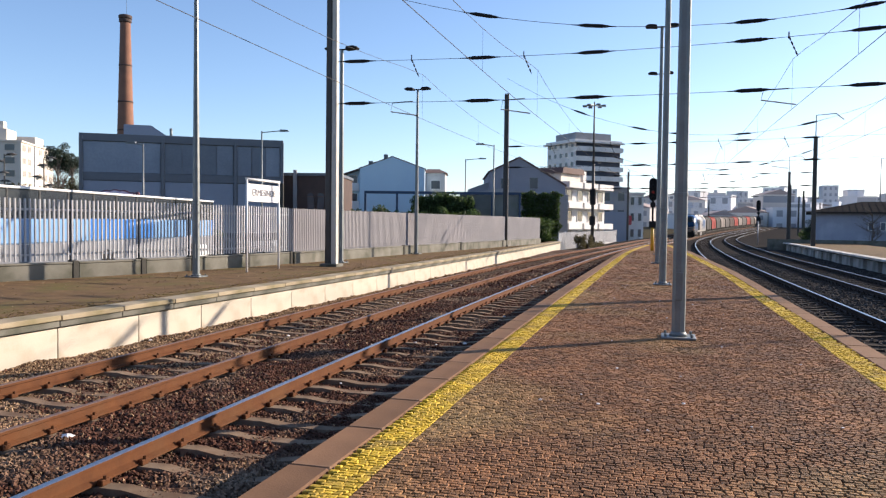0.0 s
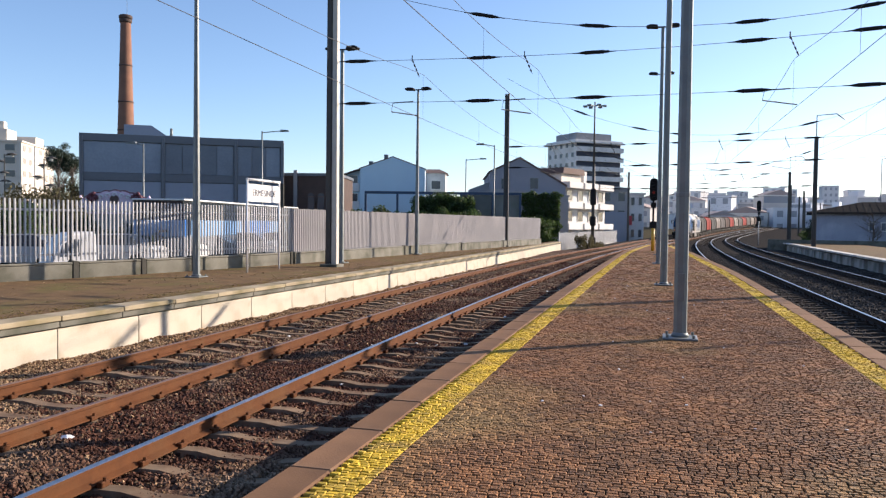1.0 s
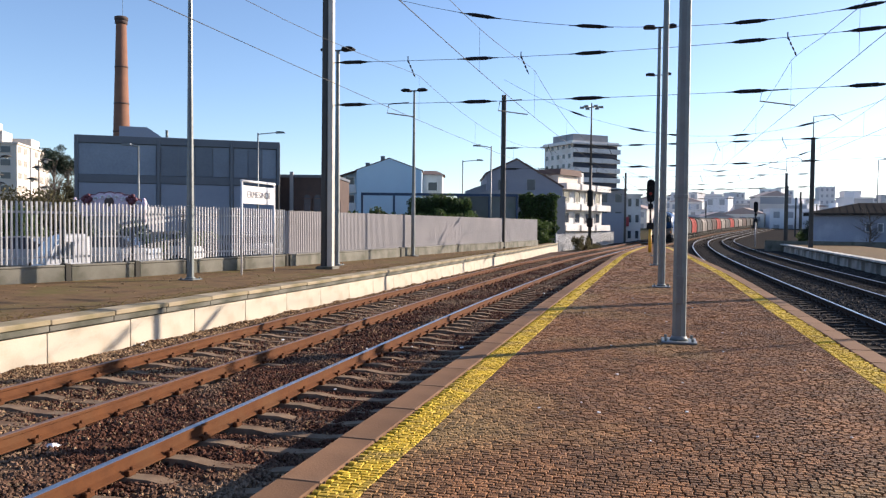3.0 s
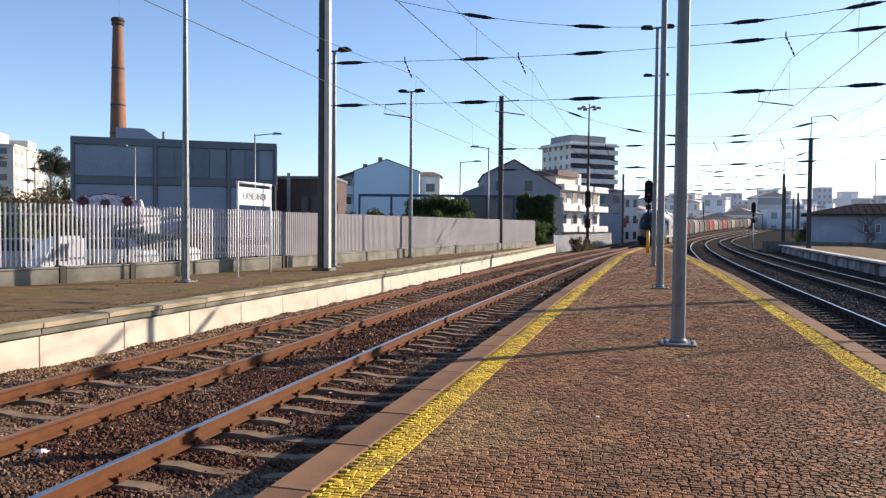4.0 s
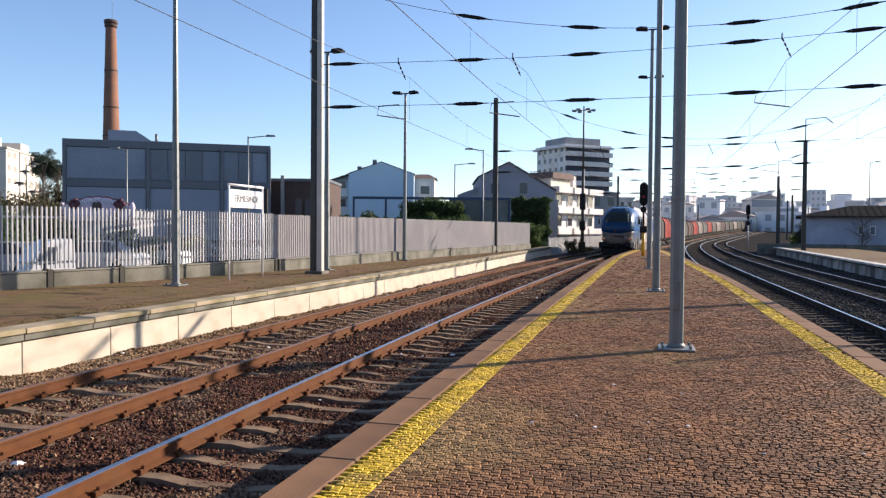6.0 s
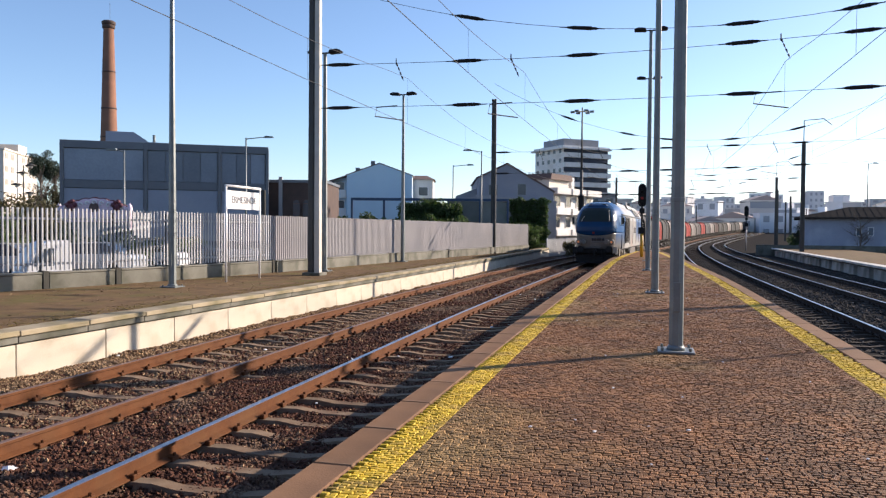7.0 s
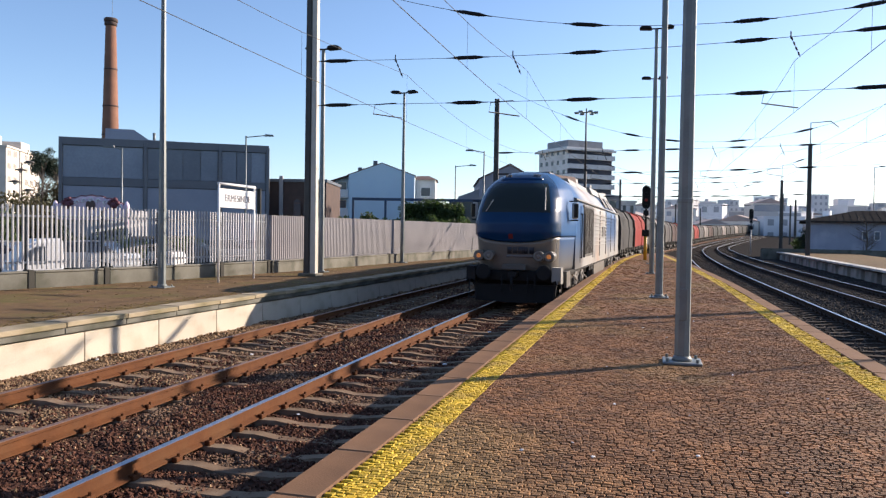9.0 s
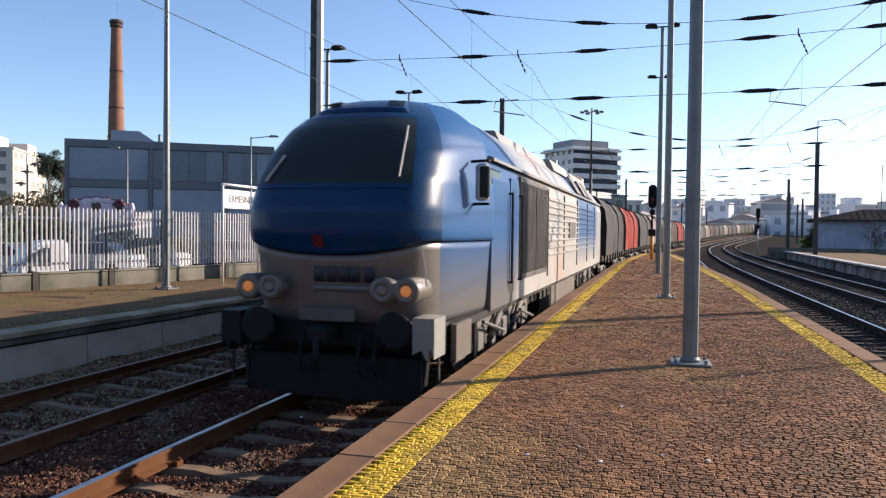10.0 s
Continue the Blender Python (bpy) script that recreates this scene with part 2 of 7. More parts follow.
# ---- lines of the plan: (y, x, z) stations ----
def line(stations):
    ys = np.array([s[0] for s in stations], float)
    xs = np.array([s[1] for s in stations], float)
    zs = np.array([s[2] for s in stations], float)

    def slopes(v):
        d = np.diff(v) / np.diff(ys)
        m = np.empty_like(v)
        m[0], m[-1] = d[0], d[-1]
        m[1:-1] = (d[:-1] * np.diff(ys)[1:] + d[1:] * np.diff(ys)[:-1]) / (ys[2:] - ys[:-2])
        return m
    mx, mz = slopes(xs), slopes(zs)

    def at(y):
        if y <= ys[0]:
            return Vector((xs[0] + mx[0] * (y - ys[0]), y, zs[0]))
        if y >= ys[-1]:
            return Vector((xs[-1] + mx[-1] * (y - ys[-1]), y, zs[-1] + mz[-1] * (y - ys[-1])))
        i = int(np.searchsorted(ys, y) - 1)
        h = ys[i + 1] - ys[i]
        t = (y - ys[i]) / h
        a, b, c, d = 2 * t**3 - 3 * t**2 + 1, t**3 - 2 * t**2 + t, -2 * t**3 + 3 * t**2, t**3 - t**2
        f = lambda v, m: a * v[i] + b * h * m[i] + c * v[i + 1] + d * h * m[i + 1]
        return Vector((f(xs, mx), y, f(zs, mz)))
    return at


TRACK_N = line([(-60, 2.45, 0), (0, 2.45, 0), (14, 2.47, 0), (30, 2.85, 0), (47, 3.5, 0), (65, 4.7, 0), (89, 6.8, 0), (136, 11.8, 0.0), (188, 19.3, 0.5), (313, 44.5, 2.2), (420, 72, 4.2)])
TRACK_L = line([(-60, -0.87, 0), (0, -0.87, 0), (20, -0.80, 0), (32, -0.45, 0), (43, 0.15, 0), (54, 0.95, 0), (75, 2.7, 0), (89, 3.7, 0), (136, 8.0, 0), (188, 15.0, 0.5), (313, 39.8, 2.2), (420, 67, 4.2)])
TRACK_R = line([(-60, 10.43, 0), (0, 10.43, 0), (55, 10.45, 0), (88, 11.6, 0), (128, 14.6, 0), (188, 23.6, 0.5), (313, 49.0, 2.2), (420, 77, 4.2)])
TRACK_S = line([(-60, 14.3, 0), (0, 14.3, 0), (60, 14.4, 0), (92, 15.6, 0), (130, 18.4, 0), (188, 27.6, 0.5), (313, 53.2, 2.2), (420, 81, 4.2)])
EDGE_L = line([(-40, -4.2, 0.5), (-10, -3.75, 0.5), (3.3, -3.36, 0.5), (15, -2.95, 0.5), (27, -2.66, 0.5), (40, -2.45, 0.5), (64, -2.35, 0.5)])
EDGE_N = line([(-40, 3.93, 0.5), (10, 3.94, 0.5), (25, 4.05, 0.5), (42, 4.3, 0.5), (60, 5.3, 0.5)])
EDGE_R = line([(-40, 9.08, 0.5), (12, 9.06, 0.5), (22, 9.0, 0.5), (31, 8.75, 0.5), (42, 8.4, 0.5), (60, 7.6, 0.5)])
EDGE_F = line([(-40, 16.2, 0.5), (20, 16.7, 0.5), (35, 17.16, 0.5), (52, 17.7, 0.5), (73, 18.4, 0.5), (96, 18.95, 0.5)])
FENCE = line([(-30, -15.2, 0.5), (7.5, -10.4, 0.5), (10.9, -9.2, 0.5), (14.9, -8.15, 0.5), (19.6, -7.3, 0.5), (30.3, -6.02, 0.5), (55.6, -2.85, 0.5)])


def steps(at, y0, y1, d):
    n = max(1, int(round((y1 - y0) / d)))
    return [at(y0 + (y1 - y0) * i / n) for i in range(n + 1)]


def shift(points, dx, dz=0.0):
    return [Vector((p.x + dx, p.y, p.z + dz)) for p in points]


def frame_at(at, y):
    d = at(y + 0.5) - at(y - 0.5)
    return Matrix.Translation(at(y)) @ Matrix.Rotation(math.atan2(-d.x, d.y), 4, "Z")


# ---- ground ----
def ground():
    xs = [-1500, -600, -300, -150, -90, -60, -40, -25, -16, -10, -4, 4, 10, 16, 25, 40, 60, 90, 150, 300, 600, 1500]
    ys = [-800, -300, -100, -40, -10, 10, 30, 50, 75, 100, 140, 188, 250, 313, 420, 600, 900, 1500, 3000]
    vs, fs = [], []
    for y in ys:
        for x in xs:
            z = -0.75 + max(0.0, TRACK_N(min(y, 420)).z - 0.05) + max(0, (y - 420)) * 0.012
            if x < -9 and y < 140:
                z -= 0.1
            vs.append((x, y, z))
    n = len(xs)
    for j in range(len(ys) - 1):
        for i in range(n - 1):
            a = j * n + i
            fs.append((a, a + 1, a + 1 + n, a + n))
    tagged(raw("ground", vs, fs, M["earth"], kind="structure"), "brown earth and dry grass ground", "ground")


def ballast_bed():
    """One raised bed of crushed stone under all the tracks, with an uneven top."""
    vs, fs = [], []
    ys = list(np.arange(-14, 60, 0.5)) + list(np.arange(60, 140, 4)) + list(np.arange(140, 421, 14))
    cols = []
    for y in ys:
        near, far = TRACK_L(y), TRACK_S(y)
        x0 = EDGE_L(y).x - 0.1 if y < 64 else near.x - 4.0
        x1 = EDGE_F(y).x + 0.3 if y < 82 else far.x + 16.0
        row = []
        k = 60
        for i in range(k + 1):
            x = x0 + (x1 - x0) * i / k
            z = near.z - 0.235 + 0.05 * noise.noise((x * 1.3, y * 1.3, 0)) + 0.02 * noise.noise((x * 5, y * 5, 3))
            if x > 3.5 and x < 9.3 and y < 58:
                z -= 0.05
            if 0.2 < x < 1.2 and y < 45:
                z += 0.05
            if y >= 64 and i == 0 or y >= 82 and i == k:
                z -= 0.6
            row.append(len(vs))
            vs.append((x, y, z))
        cols.append(row)
    for a, b in zip(cols, cols[1:]):
        for i in range(len(a) - 1):
            fs.append((a[i], a[i + 1], b[i + 1], b[i]))
    mis = [1 if vs[f[0]][0] > 8 and vs[f[0]][1] < 90 or vs[f[0]][1] > 60 else 0 for f in fs]
    o = tagged(raw("ballast", vs, fs, [M["ballast"], M["ballast_dark"]], kind="structure", mis=mis), "rust-stained crushed stone ballast bed", "ballast")
    return o


ground()
ballast = ballast_bed()

RAIL = [(-0.07, -0.165), (0.07, -0.165), (0.07, -0.15), (0.012, -0.125), (0.012, -0.045), (0.036, -0.035), (0.036, -0.006), (0.028, 0), (-0.028, 0), (-0.036, -0.006), (-0.036, -0.035), (-0.012, -0.045), (-0.012, -0.125), (-0.07, -0.15)]
RAIL_MI = [0, 0, 0, 0, 0, 0, 1, 1, 1, 0, 0, 0, 0, 0]


def sleeper_mesh():
    bm = B()
    prof = [(-1.3, -0.36), (1.3, -0.36), (1.3, -0.18), (0.55, -0.165), (0.3, -0.20), (-0.3, -0.20), (-0.55, -0.165), (-1.3, -0.18)]
    prism(bm, prof, -0.13, 0.13)
    for v in bm.verts:
        if v.co.z > -0.3:
            v.co.y *= 0.6
    bmesh.ops.bevel(bm, geom=[e for e in bm.edges if abs(e.verts[0].co.z - e.verts[1].co.z) < 0.1 and e.verts[0].co.z > -0.25], offset=0.02, segments=1, affect="EDGES")
    for s in (-0.87, 0.87):
        for k in (-1, 1):
            box(bm, s + k * 0.085 - 0.03, s + k * 0.085 + 0.03, -0.055, 0.055, -0.17, -0.115, 0.008, mi=1)
            tube(bm, (s + k * 0.1, 0, -0.13), (s + k * 0.1, 0, -0.085), 0.016, seg=6, mi=1)
    return bm


def track(label, at, y0, y1, parts_to, steel, top, tie):
    t = thing("railway_track", label, "railway track", kind="structure")
    mid = [at(y) for y in list(np.arange(y0, 60, 2.0)) + list(np.arange(60, y1 + 1, 6.0))]
    for s in (-0.87, 0.87):
        bm = B()
        pts = [frame_at(at, p.y) @ Vector((s, 0, 0)) for p in mid]
        sweep(bm, pts, RAIL, RAIL_MI)
        part("rail", bm, [steel, top], t)
    first = part("sleeper", sleeper_mesh(), [tie, M["rust"] if tie is M["sleeper"] else M["dark_steel"]], t)
    y = y0 + 0.3
    first.matrix_basis = frame_at(at, y)
    y += 0.6
    rng = random.Random(3)
    far_v, far_f = [], []
    while y < y1:
        m = frame_at(at, y) @ pose(rng.uniform(-0.03, 0.03), rng.uniform(-0.02, 0.02), rng.uniform(-0.012, 0.004), 0, 0, rng.uniform(-0.6, 0.6))
        if y < parts_to:
            twin(first, t, m)
        else:
            k = len(far_v)
            for x in (-1.3, 1.3):
                for yy in (-0.13, 0.13):
                    for z in (-0.3, -0.17):
                        far_v.append(m @ Vector((x, yy, z)))
            far_f += [(k, k + 1, k + 3, k + 2), (k + 4, k + 6, k + 7, k + 5), (k, k + 4, k + 5, k + 1), (k + 2, k + 3, k + 7, k + 6), (k + 1, k + 5, k + 7, k + 3)]
        y += 0.6
    if far_v:
        raw("distant_sleeper", far_v, far_f, tie, t, kind="stuff")
    return t


track("track with polished rail heads on concrete sleepers", TRACK_N, -14, 400, 66, M["rust"], M["rail_top"], M["sleeper"])
track("disused track with rusty rails on concrete sleepers", TRACK_L, -14, 400, 66, M["rust"], M["rail_top_worn"], M["sleeper"])
track("curving dark track beside the island platform", TRACK_R, -14, 400, 90, M["dark_steel"], M["rail_top"], M["sleeper_dark"])
track("outer curving track beside the far platform", TRACK_S, -14, 400, 90, M["dark_steel"], M["rail_top_dull"], M["sleeper_dark"])


# ---- platforms ----
def strip(bm, left, right, z_top, z_bot, mi=0):
    """A solid between two lines of equal count."""
    rows = []
    for a, b in zip(left, right):
        rows.append([bm.verts.new((a.x, a.y, z_bot)), bm.verts.new((a.x, a.y, z_top)), bm.verts.new((b.x, b.y, z_top)), bm.verts.new((b.x, b.y, z_bot))])
    for p, q in zip(rows, rows[1:]):
        for i in range(4):
            bm.faces.new((p[i], p[(i + 1) % 4], q[(i + 1) % 4], q[i])).material_index = mi
    bm.faces.new(rows[0])
    bm.faces.new(rows[-1][::-1])


def island_platform():
    pl = thing("island_platform", "island platform paved with brown setts, yellow safety lines", "platform", kind="structure")
    bm = B()
    ys = np.linspace(-14, 58, 60)
    strip(bm, [EDGE_N(y) + Vector((0.10, 0, 0)) for y in ys], [EDGE_R(y) - Vector((0.10, 0, 0)) for y in ys], 0.462, -0.45)
    part("core", bm, M["joint"], pl)
    return pl


def far_platform():
    pl = thing("far_platform", "far platform with concrete edge beams and dark soffit", "platform", kind="structure")
    ys = np.linspace(-14, 82, 44)
    bm = B()
    strip(bm, [EDGE_F(y) + Vector((0.5, 0, 0)) for y in ys], [EDGE_F(y) + Vector((6.5, 0, 0)) for y in ys], 0.48, -0.5)
    part("core", bm, M["grey_concrete"], pl)
    bm = B()
    strip(bm, [EDGE_F(y) + Vector((0.45, 0, 0)) for y in ys], [EDGE_F(y) + Vector((6.4, 0, 0)) for y in ys], 0.51, 0.47)
    part("surface", bm, M["soil_plat"], pl)
    y = -14.0
    first = None
    while y < 80.5:
        bm = B()
        if first is None:
            box(bm, 0, 0.55, 0.01, 1.97, 0.41, 0.525, 0.012)
            first = part("coping", bm, M["far_coping"], pl)
            first.matrix_basis = frame_at(EDGE_F, y) @ pose(0, 0, -0.5)
        else:
            bm.free()
            twin(first, pl, frame_at(EDGE_F, y) @ pose(0, 0, -0.5))
        y += 2.0
    bm = B()
    box(bm, 0.22, 0.5, -1.25, 1.25, -0.4, 0.30, 0.02)
    pier = part("wall_panel", bm, M["far_panel"], pl, m=frame_at(EDGE_F, -13.0) @ pose(0, 0, -0.5))
    y = -9.5
    while y < 81:
        twin(pier, pl, frame_at(EDGE_F, y) @ pose(0, 0, -0.5))
        y += 3.5
    return pl


def side_platform():
    pl = thing("side_platform", "side platform with cream retaining wall and trodden soil surface", "platform", kind="structure")
    ys = np.linspace(-14, 66, 60)
    bm = B()
    strip(bm, [Vector((FENCE(y).x - 0.6, y, 0)) if y < 55.6 else Vector((-3.4, y, 0)) for y in ys], [EDGE_L(y) - Vector((0.25, 0, 0)) for y in ys], 0.47, -0.7)
    part("core", bm, M["grey_concrete"], pl)
    bm = B()
    strip(bm, [Vector((FENCE(y).x - 0.5, y, 0)) if y < 55.6 else Vector((-3.3, y, 0)) for y in ys], [EDGE_L(y) - Vector((0.46, 0, 0)) for y in ys], 0.495, 0.45)
    part("surface", bm, M["soil_plat"], pl)
    # retaining wall panels and coping slabs
    bm = B()
    box(bm, -0.25, -0.05, 0.006, 1.994, -0.45, 0.275, 0.008)
    panel = None
    bm2 = B()
    box(bm2, -0.45, 0.04, 0.004, 1.494, 0.415, 0.505, 0.012)
    y = -14.0
    i = 0
    while y < 65:
        m = frame_at(EDGE_L, y)
        m.translation.z = 0
        if panel is None:
            panel = part("wall_panel", bm, M["cream"], pl, m=m)
            slab = part("coping_slab", bm2, M["coping_pale"], pl, m=m)
            bm = B()
            box(bm, -0.25, 0.0, 0.004, 1.494, 0.305, 0.41, 0.008)
            beam = part("edge_beam", bm, M["grey_concrete"], pl, m=m)
        else:
            if i % 4 == 0:
                twin(panel, pl, m)
            if i % 3 == 0:
                twin(slab, pl, m @ pose(0, 0, 0.004 * math.sin(i * 7.3)))
                twin(beam, pl, m)
        y += 0.5
        i += 1
    return pl


island = island_platform()
far_platform()
side = side_platform()


# ---- fence ----
def fence():
    f = thing("palisade_fence", "pale steel palisade fence on a mossy concrete plinth", "fence")
    # walk along the fence by length
    pts = [FENCE(y) for y in np.linspace(-12, 55.6, 1400)]
    run = [0.0]
    for a, b in zip(pts, pts[1:]):
        run.append(run[-1] + (b - a).length)

    def at_len(s):
        i = min(int(np.searchsorted(run, s)), len(pts) - 1)
        i = max(i, 1)
        a, b = pts[i - 1], pts[i]
        d = b - a
        return Matrix.Translation(a.lerp(b, (s - run[i - 1]) / (run[i] - run[i - 1]))) @ Matrix.Rotation(math.atan2(-d.x, d.y), 4, "Z")
    total = run[-1]
    # plinth blocks between posts: short bays by the sign, long ones farther on
    joint = float(np.interp(20.0, [p.y for p in pts], run))
    start = float(np.interp(10.97, [p.y for p in pts], run))
    stops = [start - 2.1 * k for k in range(int(start / 2.1), 0, -1)]
    stops += [float(np.interp(y, [p.y for p in pts], run)) for y in (10.97, 13.07, 14.97, 17.5, 20.0, 30.06, 37.9, 45.8)] + [total]
    post = None
    blocks = {}
    for s, e in zip(stops, stops[1:]):
        if e - s < 0.4:
            continue
        m, mp, bay = at_len((s + e) / 2), at_len(s), round(e - s, 2)
        m.translation.z = mp.translation.z = 0
        if bay not in blocks:
            bm = B()
            box(bm, -0.12, 0.12, -bay / 2 + 0.09, bay / 2 - 0.09, 0.3, 0.88, 0.02)
            box(bm, -0.14, 0.135, -bay / 2 + 0.09, bay / 2 - 0.09, 0.883, 0.94, 0.015)
            blocks[bay] = part("plinth_block", bm, M["grey_concrete"], f, m=m)
        else:
            twin(blocks[bay], f, m)
        if post is None:
            bm = B()
            box(bm, -0.13, 0.15, -0.085, 0.085, 0.3, 0.97, 0.015)
            box(bm, -0.14, -0.04, -0.05, 0.05, 0.96, 2.55, 0.006, mi=1)
            post = part("fence_post", bm, [M["pier"], M["mast"]], f, m=mp)
        else:
            twin(post, f, mp)
    # the taller dark post where the open bays end
    bm = B()
    box(bm, -0.06, 0.06, -0.06, 0.06, 0.5, 3.55, 0.01)
    part("end_post", bm, M["pier"], f, m=Matrix.Translation((at_len(joint).translation.x - 0.3, 20.0, 0)))
    for z in (1.15, 2.35):
        bm = B()
        sweep(bm, [Vector((p.x - 0.05, p.y, z)) for p in pts[::20]], [(-0.02, -0.03), (0.02, -0.03), (0.02, 0.03), (-0.02, 0.03)])
        part("fence_rail", bm, M["picket"], f)
    s, n = 0.1, 0
    pick = None
    far_v, far_f = [], []
    while s < total:
        m = at_len(s)
        m.translation.z = 0
        if 4 < m.translation.y < 20 and n < 300:
            if pick is None:
                bm = B()
                vs = [(-0.012, -0.033), (0.016, -0.017), (0.016, 0.017), (-0.012, 0.033), (-0.016, 0.027), (0.010, 0.014), (0.010, -0.014), (-0.016, -0.027)]
                lo = [bm.verts.new((a, b, 0.98)) for a, b in vs]
                hi = [bm.verts.new((a, b, 2.58 + (0.05 if abs(b) < 0.03 else 0.0))) for a, b in vs]
                for i in range(8):
                    bm.faces.new((lo[i], lo[(i + 1) % 8], hi[(i + 1) % 8], hi[i]))
                bm.faces.new(hi)
                pick = part("picket", bm, M["picket"], f, m=m)
            else:
                twin(pick, f, m @ pose(random.uniform(-0.004, 0.004), 0, random.uniform(-0.01, 0.01), 0, 0, random.uniform(-2, 2)))
            n += 1
        else:
            k = len(far_v)
            # beyond the tall post the pickets stand edge to edge
            w = 0.061 if m.translation.y > 20 else 0.033
            h = 2.6 + random.uniform(-0.008, 0.008)
            for a, b in ((-0.014, -w), (0.012, -w * 0.5), (0.012, w * 0.5), (-0.014, w)):
                far_v += [m @ Vector((a, b, 0.945)), m @ Vector((a, b, h))]
            far_f += [(k, k + 2, k + 3, k + 1), (k + 2, k + 4, k + 5, k + 3), (k + 4, k + 6, k + 7, k + 5)]
        s += 0.128
    if far_v:
        raw("distant_picket", far_v, far_f, [M["close_picket"], M["picket"]], f, kind="stuff", mis=[0 if far_v[q[0]].y > 20 else 1 for q in far_f])


fence()


# ---- poles, masts and signs ----
def lamp_pole(x, y, z, h, r0, r1, label, heads=True, turn=0.0, plate=True):
    t = thing("lamp_post", label, "lamp post", pose(x, y, z, 0, 0, turn), group="platform lamp posts")
    bm = B()
    lathe(bm, [(r0, 0.02), (r0, 0.06), (r0 * 0.98, 2.0), (r0 * 0.98, 2.04), (r0 * 1.05, 2.05), (r0 * 1.05, 2.09), (r0 * 0.97, 2.10), (r0 * 0.97, 2.14), ((r0 + r1) / 2, h * 0.55), (r1, h - 0.05), (r1, h)], Matrix.Rotation(radians(12), 4, "Z"), seg=8, smooth=False)
    part("shaft", bm, M["galv"], t)
    if plate:
        bm = B()
        box(bm, -0.24, 0.24, -0.24, 0.24, 0.0, 0.03, 0.008)
        tube(bm, (0, 0, 0.03), (0, 0, 0.09), r0 * 1.35, r0 * 1.05, 16)
        part("base_plate", bm, M["galv"], t)
        bm = B()
        tube(bm, (0.18, 0.18, 0.03), (0.18, 0.18, 0.075), 0.02, seg=6)
        first = part("bolt", bm, M["galv"], t)
        for a, b in ((-1, 1), (1, -1), (-1, -1)):
            twin(first, t, pose(0.18 * (a - 1), 0.18 * (b - 1), 0))
    bm = B()
    box(bm, -0.05, 0.05, -r0 - 0.012, -r0 + 0.01, 0.55, 0.95, 0.006)
    part("service_door", bm, M["galv"], t)
    if heads:
        bm = B()
        tube(bm, (-0.45, 0, h + 0.02), (0.45, 0, h + 0.02), 0.03, seg=8)
        part("crossarm", bm, M["black"], t)
        for s in (-1, 1):
            bm = B()
            prism(bm, [(-0.24, 0.0), (0.24, 0.03), (0.26, 0.10), (0.1, 0.16), (-0.2, 0.13)], -0.17, 0.17)
            bmesh.ops.bevel(bm, geom=list(bm.edges), offset=0.02, segments=1, affect="EDGES")
            part("floodlight", bm, M["black"], t, m=pose(s * 0.42, 0, h - 0.02, 0, 0, 0 if s > 0 else 180))
    return t


lamp_pole(6.58, 4.95, 0.5, 9.9, 0.097, 0.067, "galvanised lamp post bolted to the brown setts", True)
lamp_pole(6.44, 15.15, 0.5, 9.9, 0.097, 0.067, "galvanised lamp post farther along the island platform", True)
lamp_pole(6.32, 27.1, 0.5, 9.9, 0.097, 0.067, "galvanised lamp post near the yellow signal post", True)
lamp_pole(6.33, 37.5, 0.5, 9.9, 0.097, 0.067, "galvanised lamp post at the narrowing platform end", True)
lamp_pole(19.1, 14.7, 0.5, 6.6, 0.09, 0.06, "plain galvanised post on the far platform", False)
lamp_pole(-6.36, 12.55, 0.5, 8.3, 0.11, 0.06, "slender galvanised lamp post on the side platform", True)
lamp_pole(-5.70, 21.4, 0.5, 8.3, 0.11, 0.07, "galvanised lamp post behind the tall mast", True)
lamp_pole(-5.58, 30.9, 0.5, 8.35, 0.10, 0.055, "galvanised lamp post before the grey fence", True)


def mast(x, y, z, h, w, label, turn=0.0, pale=False):
    """A pair of steel channels joined by battens."""
    t = thing("catenary_mast", label, "catenary mast", pose(x, y, z, 0, 0, turn), group="catenary masts")
    # with pale set, the right channel's sunlit face is put into its colour
    for s, mt in ((-1, "mast"), (1, "mast_pale")):
        bm = B()
        a = w * 0.5
        prof = [(s * a * 0.12, -a * 0.55), (s * a, -a * 0.55), (s * a, a * 0.55), (s * a * 0.12, a * 0.55)]
        lo = [bm.verts.new((p, q, 0)) for p, q in prof]
        hi = [bm.verts.new((p * 0.85, q * 0.85, h)) for p, q in prof]
        for i in range(4):
            bm.faces.new((lo[i], lo[(i + 1) % 4], hi[(i + 1) % 4], hi[i]))
        bm.faces.new(lo)
        bm.faces.new(hi)
        bmesh.ops.bevel(bm, geom=list(bm.edges), offset=0.012, segments=1, affect="EDGES")
        part("channel", bm, M[mt if pale else "mast"], t)
    bm = B()
    box(bm, -w * 0.42, w * 0.42, -w * 0.2, w * 0.2, 0.0, h * 0.99)
    part("web", bm, M["mast"], t)
    bm = B()
    box(bm, -w * 0.75, w * 0.75, -w * 0.75, w * 0.75, -0.02, 0.10, 0.02)
    part("footing", bm, M["grey_concrete"], t)
    return t


mast(-5.05, 19.05, 0.5, 12.5, 0.44, "tall twin-channel catenary mast on the side platform", pale=True)
mast(-4.0, 46.7, 0.5, 10.7, 0.36, "dark catenary mast beside the grey fence")
mast(18.9, 63.5, -0.4, 10.0, 0.36, "dark catenary mast on the far platform")
mast(24.5, 113, -0.4, 10.4, 0.40, "distant catenary mast beside the curve")


